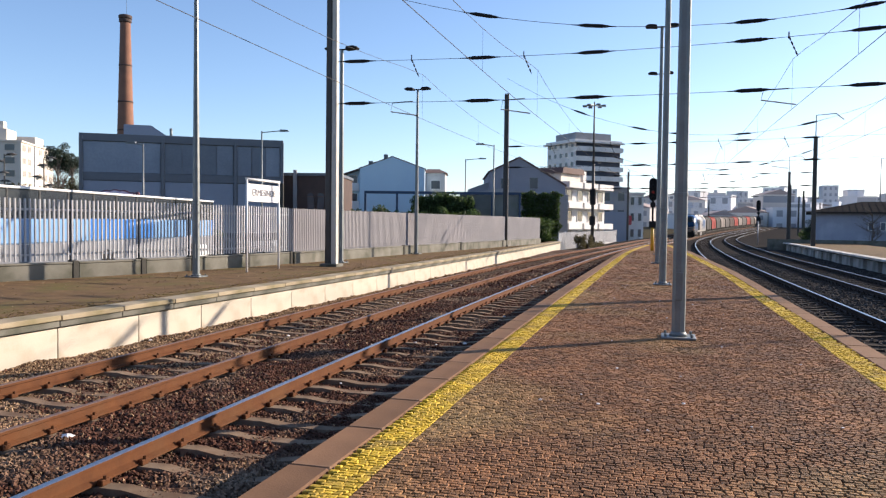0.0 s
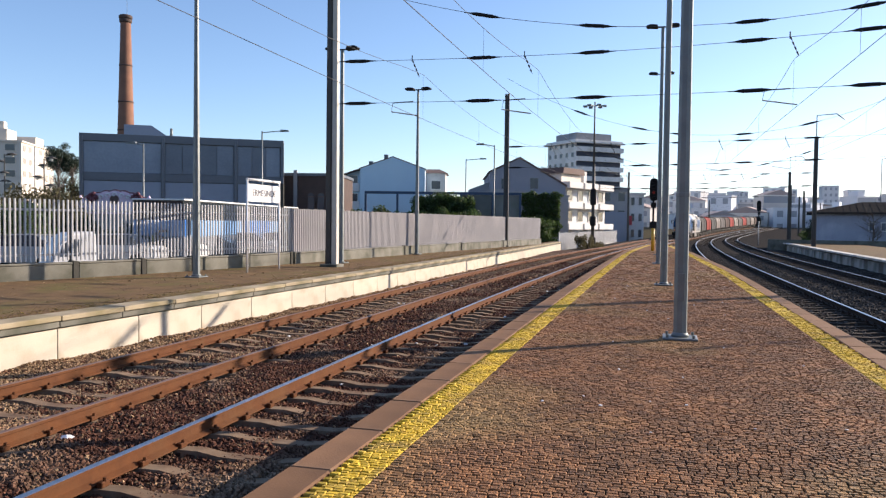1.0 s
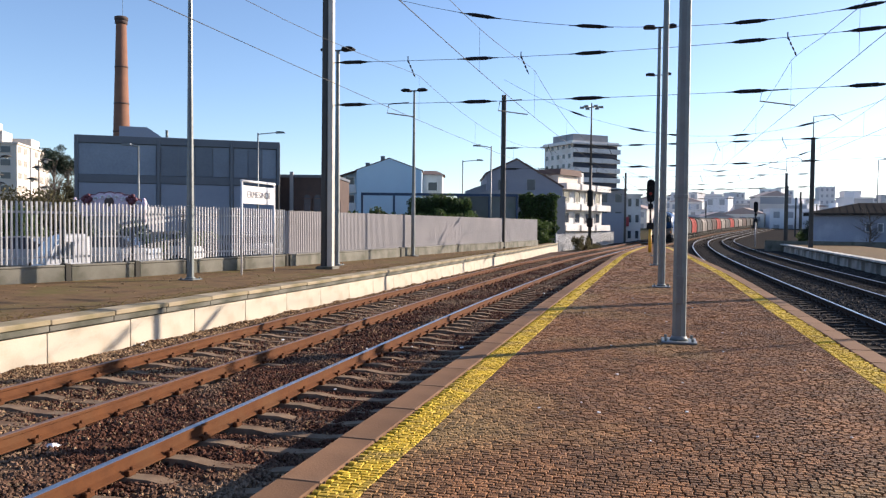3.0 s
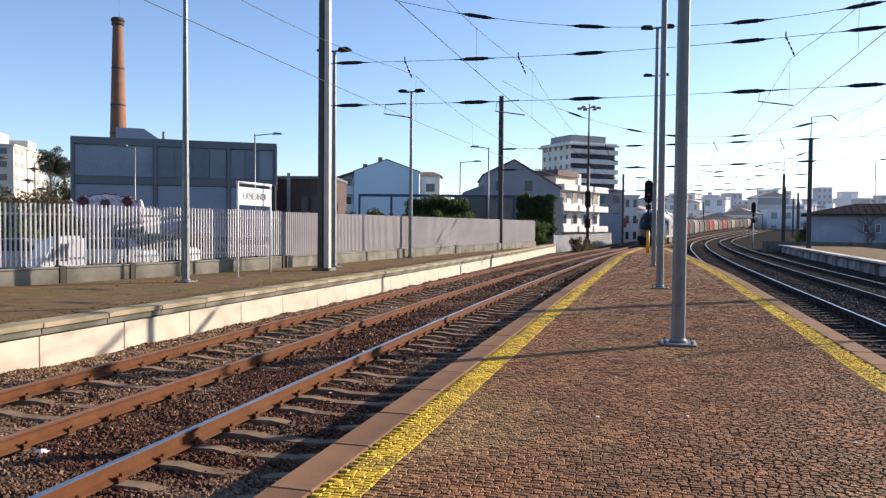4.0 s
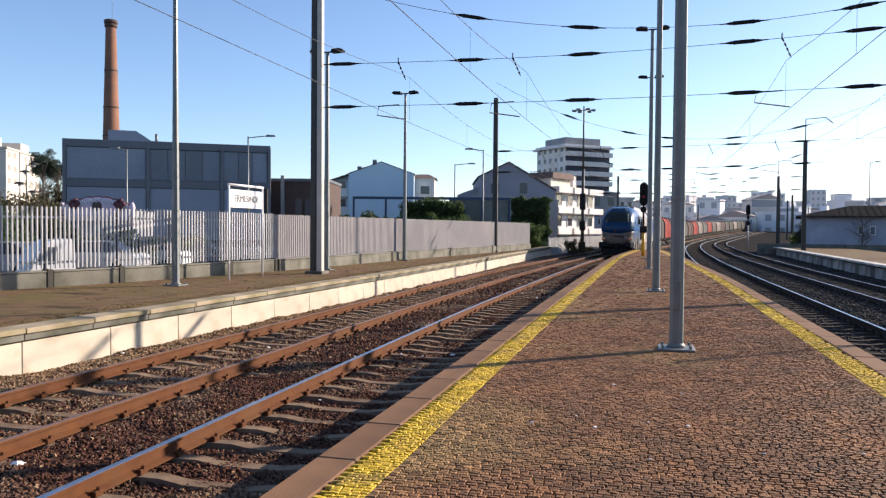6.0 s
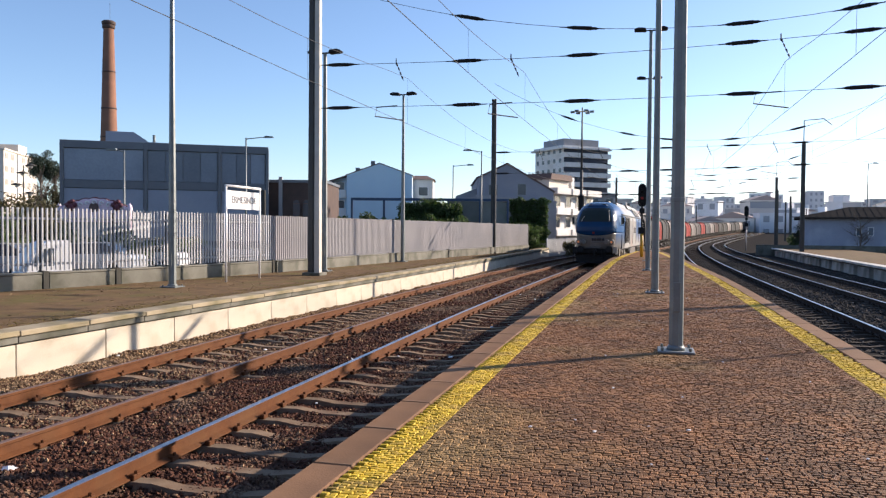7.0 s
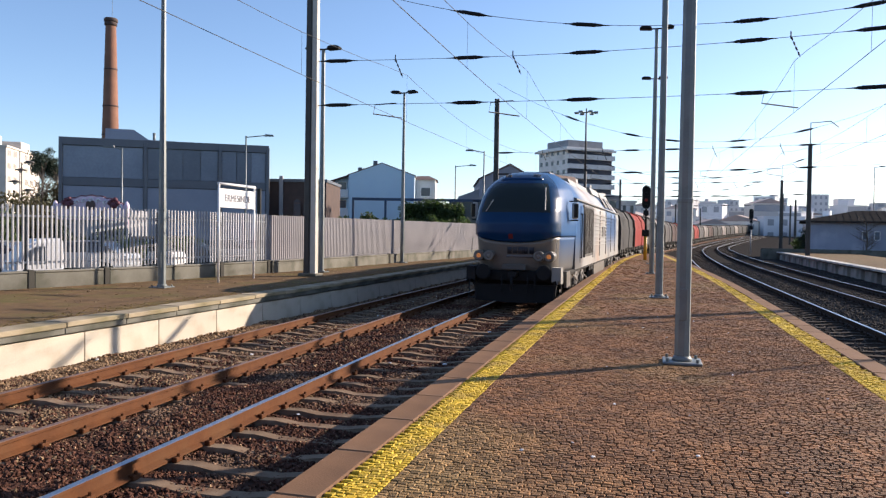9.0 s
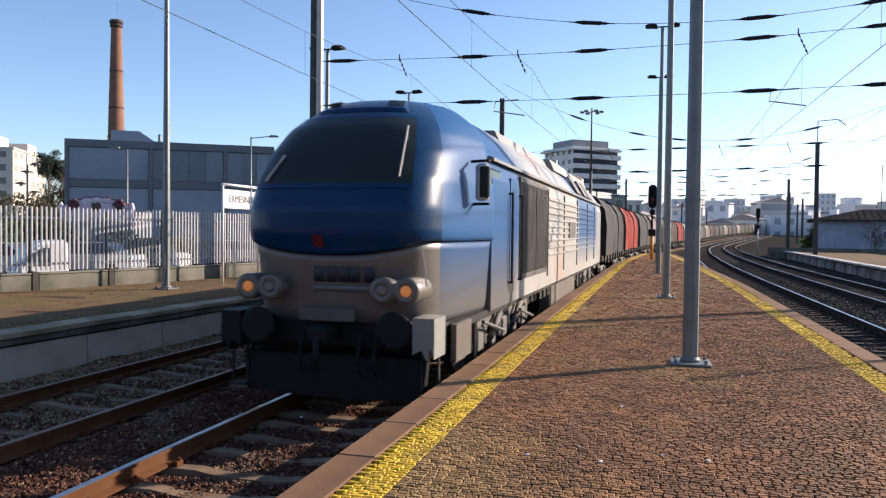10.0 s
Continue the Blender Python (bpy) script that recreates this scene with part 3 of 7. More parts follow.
# ---- station name sign ----
def station_sign():
    t = thing("station_sign", "white station name board on two thin posts", "sign", pose(-6.07, 14.85, 0.5))
    bm = B()
    tube(bm, (0, 0, 0), (0, 0, 2.92), 0.035, seg=10)
    p = part("post", bm, M["white_paint"], t)
    twin(p, t, pose(0, 2.1, 0))
    bm = B()
    tube(bm, (0, -0.035, 2.92), (0, 2.135, 2.92), 0.04, seg=10)
    part("top_rail", bm, M["white_paint"], t)
    bm = B()
    box(bm, -0.02, 0.02, 0.06, 2.04, 2.22, 2.78, 0.006)
    board = part("board", bm, M["white_paint"], t)
    cu = bpy.data.curves.new("lettering", "FONT")
    cu.body, cu.size, cu.align_x, cu.align_y, cu.extrude = "ERMESINDE", 0.30, "CENTER", "CENTER", 0.003
    tmp = new("lettering", cu)
    bpy.context.view_layer.update()
    me = bpy.data.meshes.new_from_object(tmp.evaluated_get(bpy.context.evaluated_depsgraph_get()))
    bpy.data.objects.remove(tmp)
    me.materials.clear()
    me.materials.append(M["sign_text"])
    o = new("lettering", me)
    o.parent = board
    o.matrix_basis = Matrix.Translation((0.030, 1.05, 2.5)) @ pose(0, 0, 0, 90, 0, 90)
    return t


station_sign()


# ---- overhead line ----
def wire(name, pts, r, parent=None, material=None, seg=5):
    bm = B()
    rings = []
    pts = [Vector(p) for p in pts]
    for i, p in enumerate(pts):
        d = (pts[min(i + 1, len(pts) - 1)] - pts[max(i - 1, 0)]).normalized()
        u = d.cross(Vector((0.13, 0.21, 0.97))).normalized()
        v = d.cross(u)
        rings.append([bm.verts.new(p + (u * math.cos(2 * math.pi * k / seg) + v * math.sin(2 * math.pi * k / seg)) * r) for k in range(seg)])
    for a, b in zip(rings, rings[1:]):
        for k in range(seg):
            bm.faces.new((a[k], a[(k + 1) % seg], b[(k + 1) % seg], b[k])).smooth = True
    bm.faces.new(rings[0])
    bm.faces.new(rings[-1])
    return part(name, bm, material or M["wire"], parent)


def spindle():
    bm = B()
    prof = [(0.014, -0.72), (0.020, -0.52), (0.036, -0.44)]
    for i in range(9):
        z = -0.40 + i * 0.09
        r = 0.050 if i in (0, 8) else 0.066
        prof += [(r * 0.9, z), (r, z + 0.025), (r, z + 0.055), (r * 0.9, z + 0.08)]
    prof += [(0.042, 0.44), (0.022, 0.52), (0.014, 0.72)]
    lathe(bm, prof, Matrix.Rotation(radians(90), 4, "Y"), 10)
    return bm


def bent(z0, sag, mid, x):
    return z0 + sag * (x - mid) ** 2


SPINDLE = None


def headspan(label, y, x0, x1, upper, mid, low, spots, scale=1.0, sag=0.10):
    """Three cross wires between masts with dark insulators; upper: (lowest z, sag, its x); mid, low: end heights."""
    global SPINDLE
    t = thing("cross_span", label, "overhead wire", pose(0, y, 0), group="overhead cross spans")
    n = 24
    xs = [x0 + (x1 - x0) * i / n for i in range(n + 1)]
    fu = lambda x: bent(*upper[:2], upper[2], x)
    fm = lambda x: mid[0] + (mid[1] - mid[0]) * (x - x0) / (x1 - x0) - sag * math.sin(math.pi * (x - x0) / (x1 - x0))
    fl = lambda x: low[0] + (low[1] - low[0]) * (x - x0) / (x1 - x0) - 0.14 * math.sin(math.pi * (x - x0) / (x1 - x0))
    for f in (fu, fm, fl):
        wire("span_wire", [(x, 0, f(x)) for x in xs], 0.009 * scale, t)
    for f, row in zip((fu, fm, fl), spots):
        for x in row:
            a = math.atan2(f(x + 0.3) - f(x - 0.3), 0.6)
            m = Matrix.Translation((x, 0, f(x))) @ Matrix.Rotation(-a, 4, "Y")
            if SPINDLE is None:
                SPINDLE = part("insulator", spindle(), M["black"], t, m=m)
            else:
                twin(SPINDLE, t, m)
    return t, fu, fm, fl


def registration(t, x, fm, fl, side):
    """Hangers and the steady arm over one track; x is the contact wire."""
    z = fm(x - side * 0.25)
    p, q = Vector((x - side * 0.25, 0, z + 0.02)), Vector((x + side * 0.02, 0, z - 0.60))
    wire("hanger", [p, q], 0.010, t, M["black"])
    for u in (0.12, 0.36, 0.6, 0.84):
        bm = B()
        tube(bm, p.lerp(q, u - 0.07), p.lerp(q, u + 0.07), 0.030, 0.022, 8)
        part("hanger_bead", bm, M["black"], t)
    bm = B()
    tube(bm, (p.x, 0, z - 0.05), (p.x, 0, z + 0.16), 0.02, seg=6)
    part("clamp", bm, M["black"], t)
    a = x - side * 1.0
    zl = fl(a)
    wire("steady_arm", [(a + side * 0.8, 0, zl + 0.02), (a + side * 0.06, 0, zl - 0.01), (a, 0, zl - 0.32), (x, 0, zl - 0.48)], 0.022, t, M["wire"])


span, fu, fm, fl = headspan("steel cross span with dark insulators over the tracks", 19.1, -5.05, 17.35, (8.45, 0.0146, 7.5), (7.85, 8.42), (6.35, 6.55), ((0.45, 4.14, 8.96, 12.17), (-4.14, 0.37, 4.15, 8.97, 12.27), (-4.13, 0.35, 4.04, 9.01, 12.27)), sag=0.34)
for x, s in ((-1.85, 1), (2.1, 1), (10.3, 1)):
    registration(span, x, fm, fl, s)
span, fu, fm, fl = headspan("second cross span with dark insulators farther along", 46.7, -4.0, 21.0, (8.05, 0.0215, 10.0), (7.5, 7.95), (6.05, 6.6), ((1.1, 5.0, 7.55, 11.55, 15.44), (-3.4, 5.0, 7.56, 11.56, 15.62), (-3.4, 5.0, 7.59, 11.59, 15.66)), 1.2)
for x, s in ((-0.6, 1), (3.4, 1), (10.3, 1), (14.3, 1)):
    registration(span, x, fm, fl, s)
span, fu, fm, fl = headspan("third cross span with dark insulators near the junction", 80, -0.5, 25.0, (8.0, 0.018, 11.0), (7.5, 7.8), (6.1, 6.5), ((2, 5, 9, 13, 17, 21), (2, 5, 9, 13, 17, 21), (2, 5, 9, 13, 17, 21)), 1.4)
for x, s in ((3.2, 1), (6.0, 1), (11.2, 1), (15.0, 1)):
    registration(span, x, fm, fl, s)
span, fu, fm, fl = headspan("distant cross span over the curving tracks", 114, 2.0, 24.5, (8.4, 0.018, 13.0), (7.6, 7.9), (6.3, 6.6), ((7, 10, 13, 17, 20), (7, 10, 13, 17, 20), (7, 10, 13, 17, 20)), 1.6)


def along(at, x_at_span, z0, z_end, sag, y0, y1, stops):
    """A wire that follows a track and zigzags between the spans."""
    pts = []
    for y in np.arange(y0, y1 + 0.1, 2.0):
        p = at(y)
        w = 0.0
        for a, b in zip(stops, stops[1:]):
            if a <= y <= b:
                u = (y - a) / (b - a)
                w = sag * 4 * u * (1 - u)
        pts.append((p.x + x_at_span, y, p.z + z0 - w))
    return pts


STOPS = (-8.5, 19.1, 46.7, 80, 114, 150, 190, 240)
for at, dx, lab in ((TRACK_L, -1.0, "contact and carrier wire over the disused track"), (TRACK_N, -0.3, "contact and carrier wire over the near track"), (TRACK_R, -0.1, "contact and carrier wire over the curving track"), (TRACK_S, 0.0, "contact and carrier wire over the outer track")):
    t = thing("overhead_line", lab, "overhead wire", group="overhead contact lines")
    contact = along(at, dx, 5.78, 5.7, 0.0, -8.5, 240, STOPS)
    carrier = along(at, dx, 7.38, 7.3, 0.75, -8.5, 240, STOPS)
    wire("contact_wire", contact, 0.008, t)
    wire("carrier_wire", carrier, 0.007, t)
    for i in range(2, 60, 4):
        wire("dropper", [contact[i], carrier[i]], 0.004, t, seg=4)

mast(17.55, 19.1, 0.5, 9.5, 0.18, "slim catenary mast on the far platform")
mast(17.6, 20.1, 0.5, 12.0, 0.44, "tall twin-channel catenary mast on the far platform", pale=True)
mast(21.2, 46.7, -0.3, 11.0, 0.36, "catenary mast behind the far platform")
mast(-0.57, 80, -0.7, 9.5, 0.30, "slim catenary mast beside the junction")
mast(2.0, 115, -0.7, 11.0, 0.34, "grey catenary mast beside the curve")
for x, y, h in ((31, 140, 9), (27, 128, 9.5), (36, 175, 9), (44, 215, 9), (12, 170, 9), (20, 215, 9), (58, 270, 9)):
    mast(x, y, -0.6 + TRACK_N(y).z, h, 0.36, "far catenary mast along the curving line")
for x, y, top in ((18.9, 63.5, 10.3), (24.5, 113, 11.0)):
    t = thing("cantilever", "bracket arm on a catenary mast top", "overhead bracket", pose(x, y, 0))
    wire("bracket_arm", [(0, 0, top - 0.9), (0, 0, top + 1.1), (1.5, 0, top + 1.2), (2.1, 0, top + 0.7)], 0.045, t, M["mast"])


# ---- signals ----
def signal(x, y, z, post_top, head_z, head_h, label, yellow=True, lit=True):
    t = thing("rail_signal", label, "railway signal", pose(x, y, z))
    bm = B()
    r = 0.11 if yellow else 0.07
    tube(bm, (0, 0, 0), (0, 0, post_top), r, r * 0.9, 12)
    part("post", bm, M["yellow_post"] if yellow else M["picket"], t)
    bm = B()
    tube(bm, (0, 0, post_top), (0, 0, head_z + head_h), 0.06, seg=10)
    box(bm, -0.22, 0.22, -0.12, 0.16, post_top - 0.1, post_top + 0.32, 0.03)
    part("bracket", bm, M["black"], t)
    bm = B()
    w = 0.25
    out = [(w * math.cos(a), head_h - w + w * math.sin(a)) for a in np.linspace(0, math.pi, 9)] + [(-w * math.cos(a), w - w * math.sin(a)) for a in np.linspace(0, math.pi, 9)]
    prism(bm, [(p, q + head_z) for p, q in out], -0.06, 0.06)
    hd = part("signal_head", bm, M["black"], t)
    k = max(2, int(head_h / 0.36))
    for i in range(k):
        zz = head_z + head_h * (i + 0.5) / k
        bm = B()
        tube(bm, (0, -0.07, zz), (0, -0.24, zz), 0.11, 0.12, 12, caps=False)
        part("lamp_hood", bm, M["black"], hd)
        bm = B()
        tube(bm, (0, -0.06, zz), (0, -0.08, zz), 0.085, seg=12)
        part("signal_lamp", bm, M["red_lamp"] if lit and i == 1 else M["black"], hd)
    bm = B()
    tube(bm, (0, -0.1, head_z - 0.25), (0, -0.28, head_z - 0.25), 0.15, seg=12)
    box(bm, -0.16, 0.16, -0.12, 0.02, head_z - 0.42, head_z - 0.08, 0.03)
    part("repeater_lamp", bm, M["black"], t)
    return t


signal(6.02, 43.9, 0.5, 1.55, 3.15, 1.45, "black signal head with a red lamp on a yellow post")
signal(18.47, 96, -0.3, 3.2, 4.3, 1.35, "black signal head on a pale grey post between curving tracks", yellow=False, lit=False)


def flood_mast():
    t = thing("floodlight_mast", "tall slim floodlight mast carrying black signals", "floodlight mast", pose(-0.3, 76.5, -0.5))
    bm = B()
    tube(bm, (0, 0, 0), (0, 0, 9.0), 0.19, 0.15, 12)
    tube(bm, (0, 0, 9.0), (0, 0, 15.6), 0.12, 0.07, 12)
    part("shaft", bm, M["mast"], t)
    for i in range(6):
        a = i * math.pi / 3
        bm = B()
        tube(bm, (0, 0, 15.2), (1.0 * math.cos(a), 1.0 * math.sin(a), 15.2), 0.04, seg=6)
        box(bm, 1.0 * math.cos(a) - 0.22, 1.0 * math.cos(a) + 0.22, 1.0 * math.sin(a) - 0.22, 1.0 * math.sin(a) + 0.22, 15.05, 15.25, 0.04)
        part("floodlight", bm, M["galv"], t)
    for z, h in ((5.2, 1.7), (3.0, 1.0), (1.0, 0.8)):
        bm = B()
        box(bm, -0.3, 0.3, -0.35, 0.3, z - 0.5, z - 0.5 + h, 0.08)
        part("signal_box", bm, M["black"], t)


flood_mast()


def street_lamp(x, y, z, h, turn, arm=1.6):
    t = thing("street_lamp", "slim grey street lamp with a single arm", "street lamp", pose(x, y, z, 0, 0, turn), group="street lamps")
    bm = B()
    tube(bm, (0, 0, 0), (0, 0, h), 0.09, 0.05, 10)
    tube(bm, (0, 0, h - 0.1), (arm, 0, h + 0.05), 0.035, seg=8)
    part("pole", bm, M["galv"], t)
    bm = B()
    prism(bm, [(arm - 0.1, h - 0.02), (arm + 0.6, h + 0.0), (arm + 0.55, h + 0.1), (arm, h + 0.14)], -0.13, 0.13)
    part("lantern", bm, M["galv"], t)


street_lamp(-25.2, 35.4, -0.9, 7.8, 195, 0.5)
street_lamp(-21.9, 44.6, -0.9, 9.6, 15, 1.4)
street_lamp(-6.6, 55.0, -0.9, 9.4, 195, 0.9)
street_lamp(-11.9, 66.9, -0.9, 9.3, 15, 1.4)
street_lamp(31, 92, -0.9, 11, 30, 0.8)


def disc_lamp(x, y, h, turn):
    """Street lamp with saucer shades at two heights."""
    t = thing("saucer_lamp", "dark street lamp with saucer shaped shades", "street lamp", pose(x, y, -0.9, 0, 0, turn), group="saucer lamps")
    bm = B()
    tube(bm, (0, 0, 0), (0, 0, h), 0.07, 0.045, 10)
    part("pole", bm, M["mast"], t)
    for a, z in ((0, h), (120, h - 0.55), (240, h - 1.5), (60, h - 2.1)):
        c = Vector((0.55 * math.cos(radians(a)), 0.55 * math.sin(radians(a)), z))
        bm = B()
        tube(bm, (0, 0, z - 0.15), c, 0.025, seg=6)
        part("arm", bm, M["mast"], t)
        bm = B()
        lathe(bm, [(0.02, 0.14), (0.2, 0.11), (0.42, 0.0), (0.40, -0.03), (0.12, -0.02)], Matrix.Translation(c), 18)
        sh = part("shade", bm, M["mast"], t)
        bm = B()
        lathe(bm, [(0.12, 0.0), (0.15, -0.1), (0.10, -0.2), (0.01, -0.23)], Matrix.Translation(c), 14)
        part("globe", bm, M["white_paint"], sh)


disc_lamp(-39.9, 43.0, 7.7, 20)
disc_lamp(-42.9, 42.2, 8.0, 70)


# ---- buildings ----
def house_frame(name, a, b, z0, label, cat="building"):
    """Local x runs from a to b along the front, y goes back, z up."""
    a, b = Vector(a), Vector(b)
    ang = math.degrees(math.atan2(b.y - a.y, b.x - a.x))
    t = thing(name, label, cat, pose(a.x, a.y, z0, 0, 0, ang))
    return t, (b - a).length


def window(parent, x0, x1, z0, z1, pane, frame_mat, y=0.0, side=None):
    """A framed pane set in the front (or, with side, in the flank at that x)."""
    bm = B()
    f = 0.07
    def bx(p0, p1, q0, q1, d0, d1):
        if side is None:
            box(bm, p0, p1, y + d0, y + d1, q0, q1)
        else:
            box(bm, side + d0, side + d1, p0, p1, q0, q1)
    for p0, p1, q0, q1 in ((x0, x1, z0 - f, z0), (x0, x1, z1, z1 + f), (x0 - f, x0, z0 - f, z1 + f), (x1, x1 + f, z0 - f, z1 + f)):
        bx(p0, p1, q0, q1, -0.06, 0.06)
    w = part("window", bm, frame_mat, parent)
    bm = B()
    bx(x0, x1, z0, z1, -0.02, 0.02)
    part("pane", bm, pane, w)
    return w


H = {
    "slate": mat("slate_metal_cladding", (0.13, 0.145, 0.165), (0.105, 0.118, 0.138), 0.6, 0.45, 0.06, 8),
    "slate_pane": mat("grey_blue_glazing", (0.19, 0.225, 0.275), (0.13, 0.158, 0.205), 0.35, 0.25, 0.03, 6, objrand=0.3),
    "slate_low": mat("pale_blue_grey_panel", (0.265, 0.295, 0.36), (0.22, 0.25, 0.31), 0.4, 0.5, 0.04, 6, objrand=0.08),
    "brick": mat("chimney_brick", (0.26, 0.125, 0.075), (0.17, 0.08, 0.052), 0.7, 0.9, 0.4, 9, stain=(0.13, 0.075, 0.05), stain_scale=0.16),
    "brick_dark": mat("sooty_brick", (0.10, 0.062, 0.05), (0.06, 0.042, 0.036), 1.2, 0.9, 0.3, 14),
    "white": mat("white_render", (0.74, 0.72, 0.70), (0.62, 0.60, 0.57), 0.5, 0.85, 0.1, 8, stain=(0.5, 0.47, 0.43), stain_scale=0.3),
    "cream_apt": mat("cream_apartment_render", (0.66, 0.60, 0.52), (0.58, 0.52, 0.45), 0.5, 0.85, 0.1, 8),
    "blue": mat("pale_blue_render", (0.54, 0.69, 0.78), (0.49, 0.63, 0.73), 0.4, 0.85, 0.08, 8),
    "grey": mat("grey_render", (0.33, 0.33, 0.34), (0.26, 0.26, 0.27), 0.5, 0.85, 0.12, 8, stain=(0.2, 0.2, 0.2), stain_scale=0.25),
    "mauve": mat("slate_tile_gable", (0.30, 0.30, 0.335), (0.235, 0.235, 0.265), 0.6, 0.8, 0.2, 10),
    "tile": mat("dark_roof_tile", (0.15, 0.095, 0.08), (0.10, 0.065, 0.058), 0.8, 0.85, 0.4, 10),
    "roof_green": mat("weathered_sheet_roof", (0.055, 0.05, 0.046), (0.036, 0.034, 0.032), 0.6, 0.9, 0.3, 8, stain=(0.045, 0.045, 0.04), stain_scale=0.4, spec=0.0),
    # pale pane tone that barely stands out from the cream flank
    "pale_pane": glass("sun_bleached_window", (0.30, 0.27, 0.23), 0.4),
    "pane": glass("dim_window", (0.05, 0.06, 0.075), 0.15),
    "band": mat("dark_window_band", (0.06, 0.07, 0.095), (0.042, 0.05, 0.07), 0.8, 0.6, 0.03, 5, objrand=0.2, spec=0.1),
    "navy": mat("navy_steel", (0.03, 0.06, 0.12), (0.025, 0.05, 0.10), 2, 0.5, 0.05, 20),
    # distance haze painted in: far walls and panes lightened
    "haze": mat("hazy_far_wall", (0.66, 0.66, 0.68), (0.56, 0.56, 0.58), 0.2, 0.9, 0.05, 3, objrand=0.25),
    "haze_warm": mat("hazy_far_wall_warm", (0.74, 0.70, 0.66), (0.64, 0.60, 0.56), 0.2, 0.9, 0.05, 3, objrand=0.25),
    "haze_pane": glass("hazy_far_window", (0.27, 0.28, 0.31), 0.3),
    "leaf": mat("dark_green_leaf", (0.075, 0.12, 0.03), (0.045, 0.075, 0.022), 2, 0.6, 0.0, 20, island=0.5, through_light=0.45),
    "leaf_dry": mat("olive_brown_leaf", (0.115, 0.10, 0.045), (0.08, 0.068, 0.034), 2, 0.8, 0.0, 20, island=0.5, through_light=0.4),
    "needle": mat("pine_needles", (0.03, 0.05, 0.028), (0.02, 0.035, 0.02), 2, 0.8, 0.0, 20, island=0.4),
    "bark": mat("grey_bark", (0.17, 0.13, 0.10), (0.11, 0.085, 0.065), 3, 0.9, 0.4, 20),
    "pink": mat("pink_painted_board", (0.80, 0.64, 0.72), (0.72, 0.54, 0.64), 2, 0.6, 0.05, 20),
    "maroon": mat("maroon_scroll_paint", (0.16, 0.045, 0.055), (0.11, 0.03, 0.04), 2, 0.6, 0.05, 20),
}


def factory():
    t, L = house_frame("factory_hall", (-39.4, 46.2), (-25.45, 54.9), -0.9, "dark slate metal and glass factory hall behind the fence", "factory")
    top = 10.06
    bm = B()
    box(bm, 0.05, L - 0.05, 0.25, 15, 0, top - 0.1)
    part("core", bm, H["slate"], t)
    for z0, z1, dy in ((top - 0.62, top, 0.0), (6.2, 6.85, 0.05), (0.0, 0.6, 0.1)):
        bm = B()
        box(bm, 0, L, dy, 0.3, z0, z1, 0.02)
        part("fascia", bm, H["slate"], t)
    cols = [0.0, L * 0.385, L * 0.745, L - 0.25]
    for x in cols:
        bm = B()
        box(bm, x, x + 0.28, -0.05, 0.3, 0, top - 0.2, 0.02)
        part("column", bm, H["slate"], t)
    for (a, b), n in zip(zip(cols, cols[1:]), (1, 4, 3)):
        for i in range(n):
            x0 = a + 0.3 + (b - a - 0.32) * i / n
            x1 = a + 0.3 + (b - a - 0.32) * (i + 1) / n - 0.04
            bm = B()
            box(bm, x0, x1, 0.12, 0.22, 6.88, top - 0.66)
            part("glazing_pane", bm, H["slate_pane"], t)
        bm = B()
        box(bm, a + 0.32, b - 0.04, 0.10, 0.22, 0.62, 6.16)
        part("wall_panel", bm, H["slate_low"], t)
    bm = B()
    prism(bm, [(3.2, top), (3.2, top + 1.05), (5.4, top + 1.05), (6.6, top + 0.25), (13, top + 0.15), (13, top)], 2.0, 3.2)
    part("roof_duct", bm, H["slate_low"], t)
    bm = B()
    tube(bm, (7.0, 2.4, top), (7.0, 2.4, top + 0.9), 0.12, seg=10)
    part("vent_pipe", bm, M["galv"], t)


factory()


def chimney():
    t = thing("factory_chimney", "tall tapering red brick factory chimney", "chimney", pose(-57.8, 75.6, -0.9))
    prof = [(1.35, 0.0)]
    for i in range(1, 49):
        z = i * 0.575
        r = 1.35 - (1.35 - 0.60) * min(1, z / 27.6)
        prof += [(r + 0.006, z), (r - 0.006, z + 0.02)]
    bm = B()
    lathe(bm, prof, seg=28)
    part("shaft", bm, H["brick"], t)
    for z, r in ((27.35, 0.74), (27.8, 0.80)):
        bm = B()
        lathe(bm, [(r - 0.1, z), (r, z + 0.1), (r, z + 0.4), (r - 0.12, z + 0.5)], seg=28)
        part("cap_ring", bm, H["brick_dark"], t)
    for z in (14.0, 17.5, 22.0):
        r = 1.35 - 0.75 * z / 27.6
        bm = B()
        lathe(bm, [(r, z), (r + 0.04, z + 0.02), (r + 0.04, z + 0.16), (r, z + 0.18)], seg=28)
        part("iron_band", bm, H["brick_dark"], t)
    bm = B()
    tube(bm, (0.2, 0, 28.3), (0.2, 0, 30.6), 0.02, seg=6)
    part("lightning_rod", bm, M["galv"], t)


chimney()


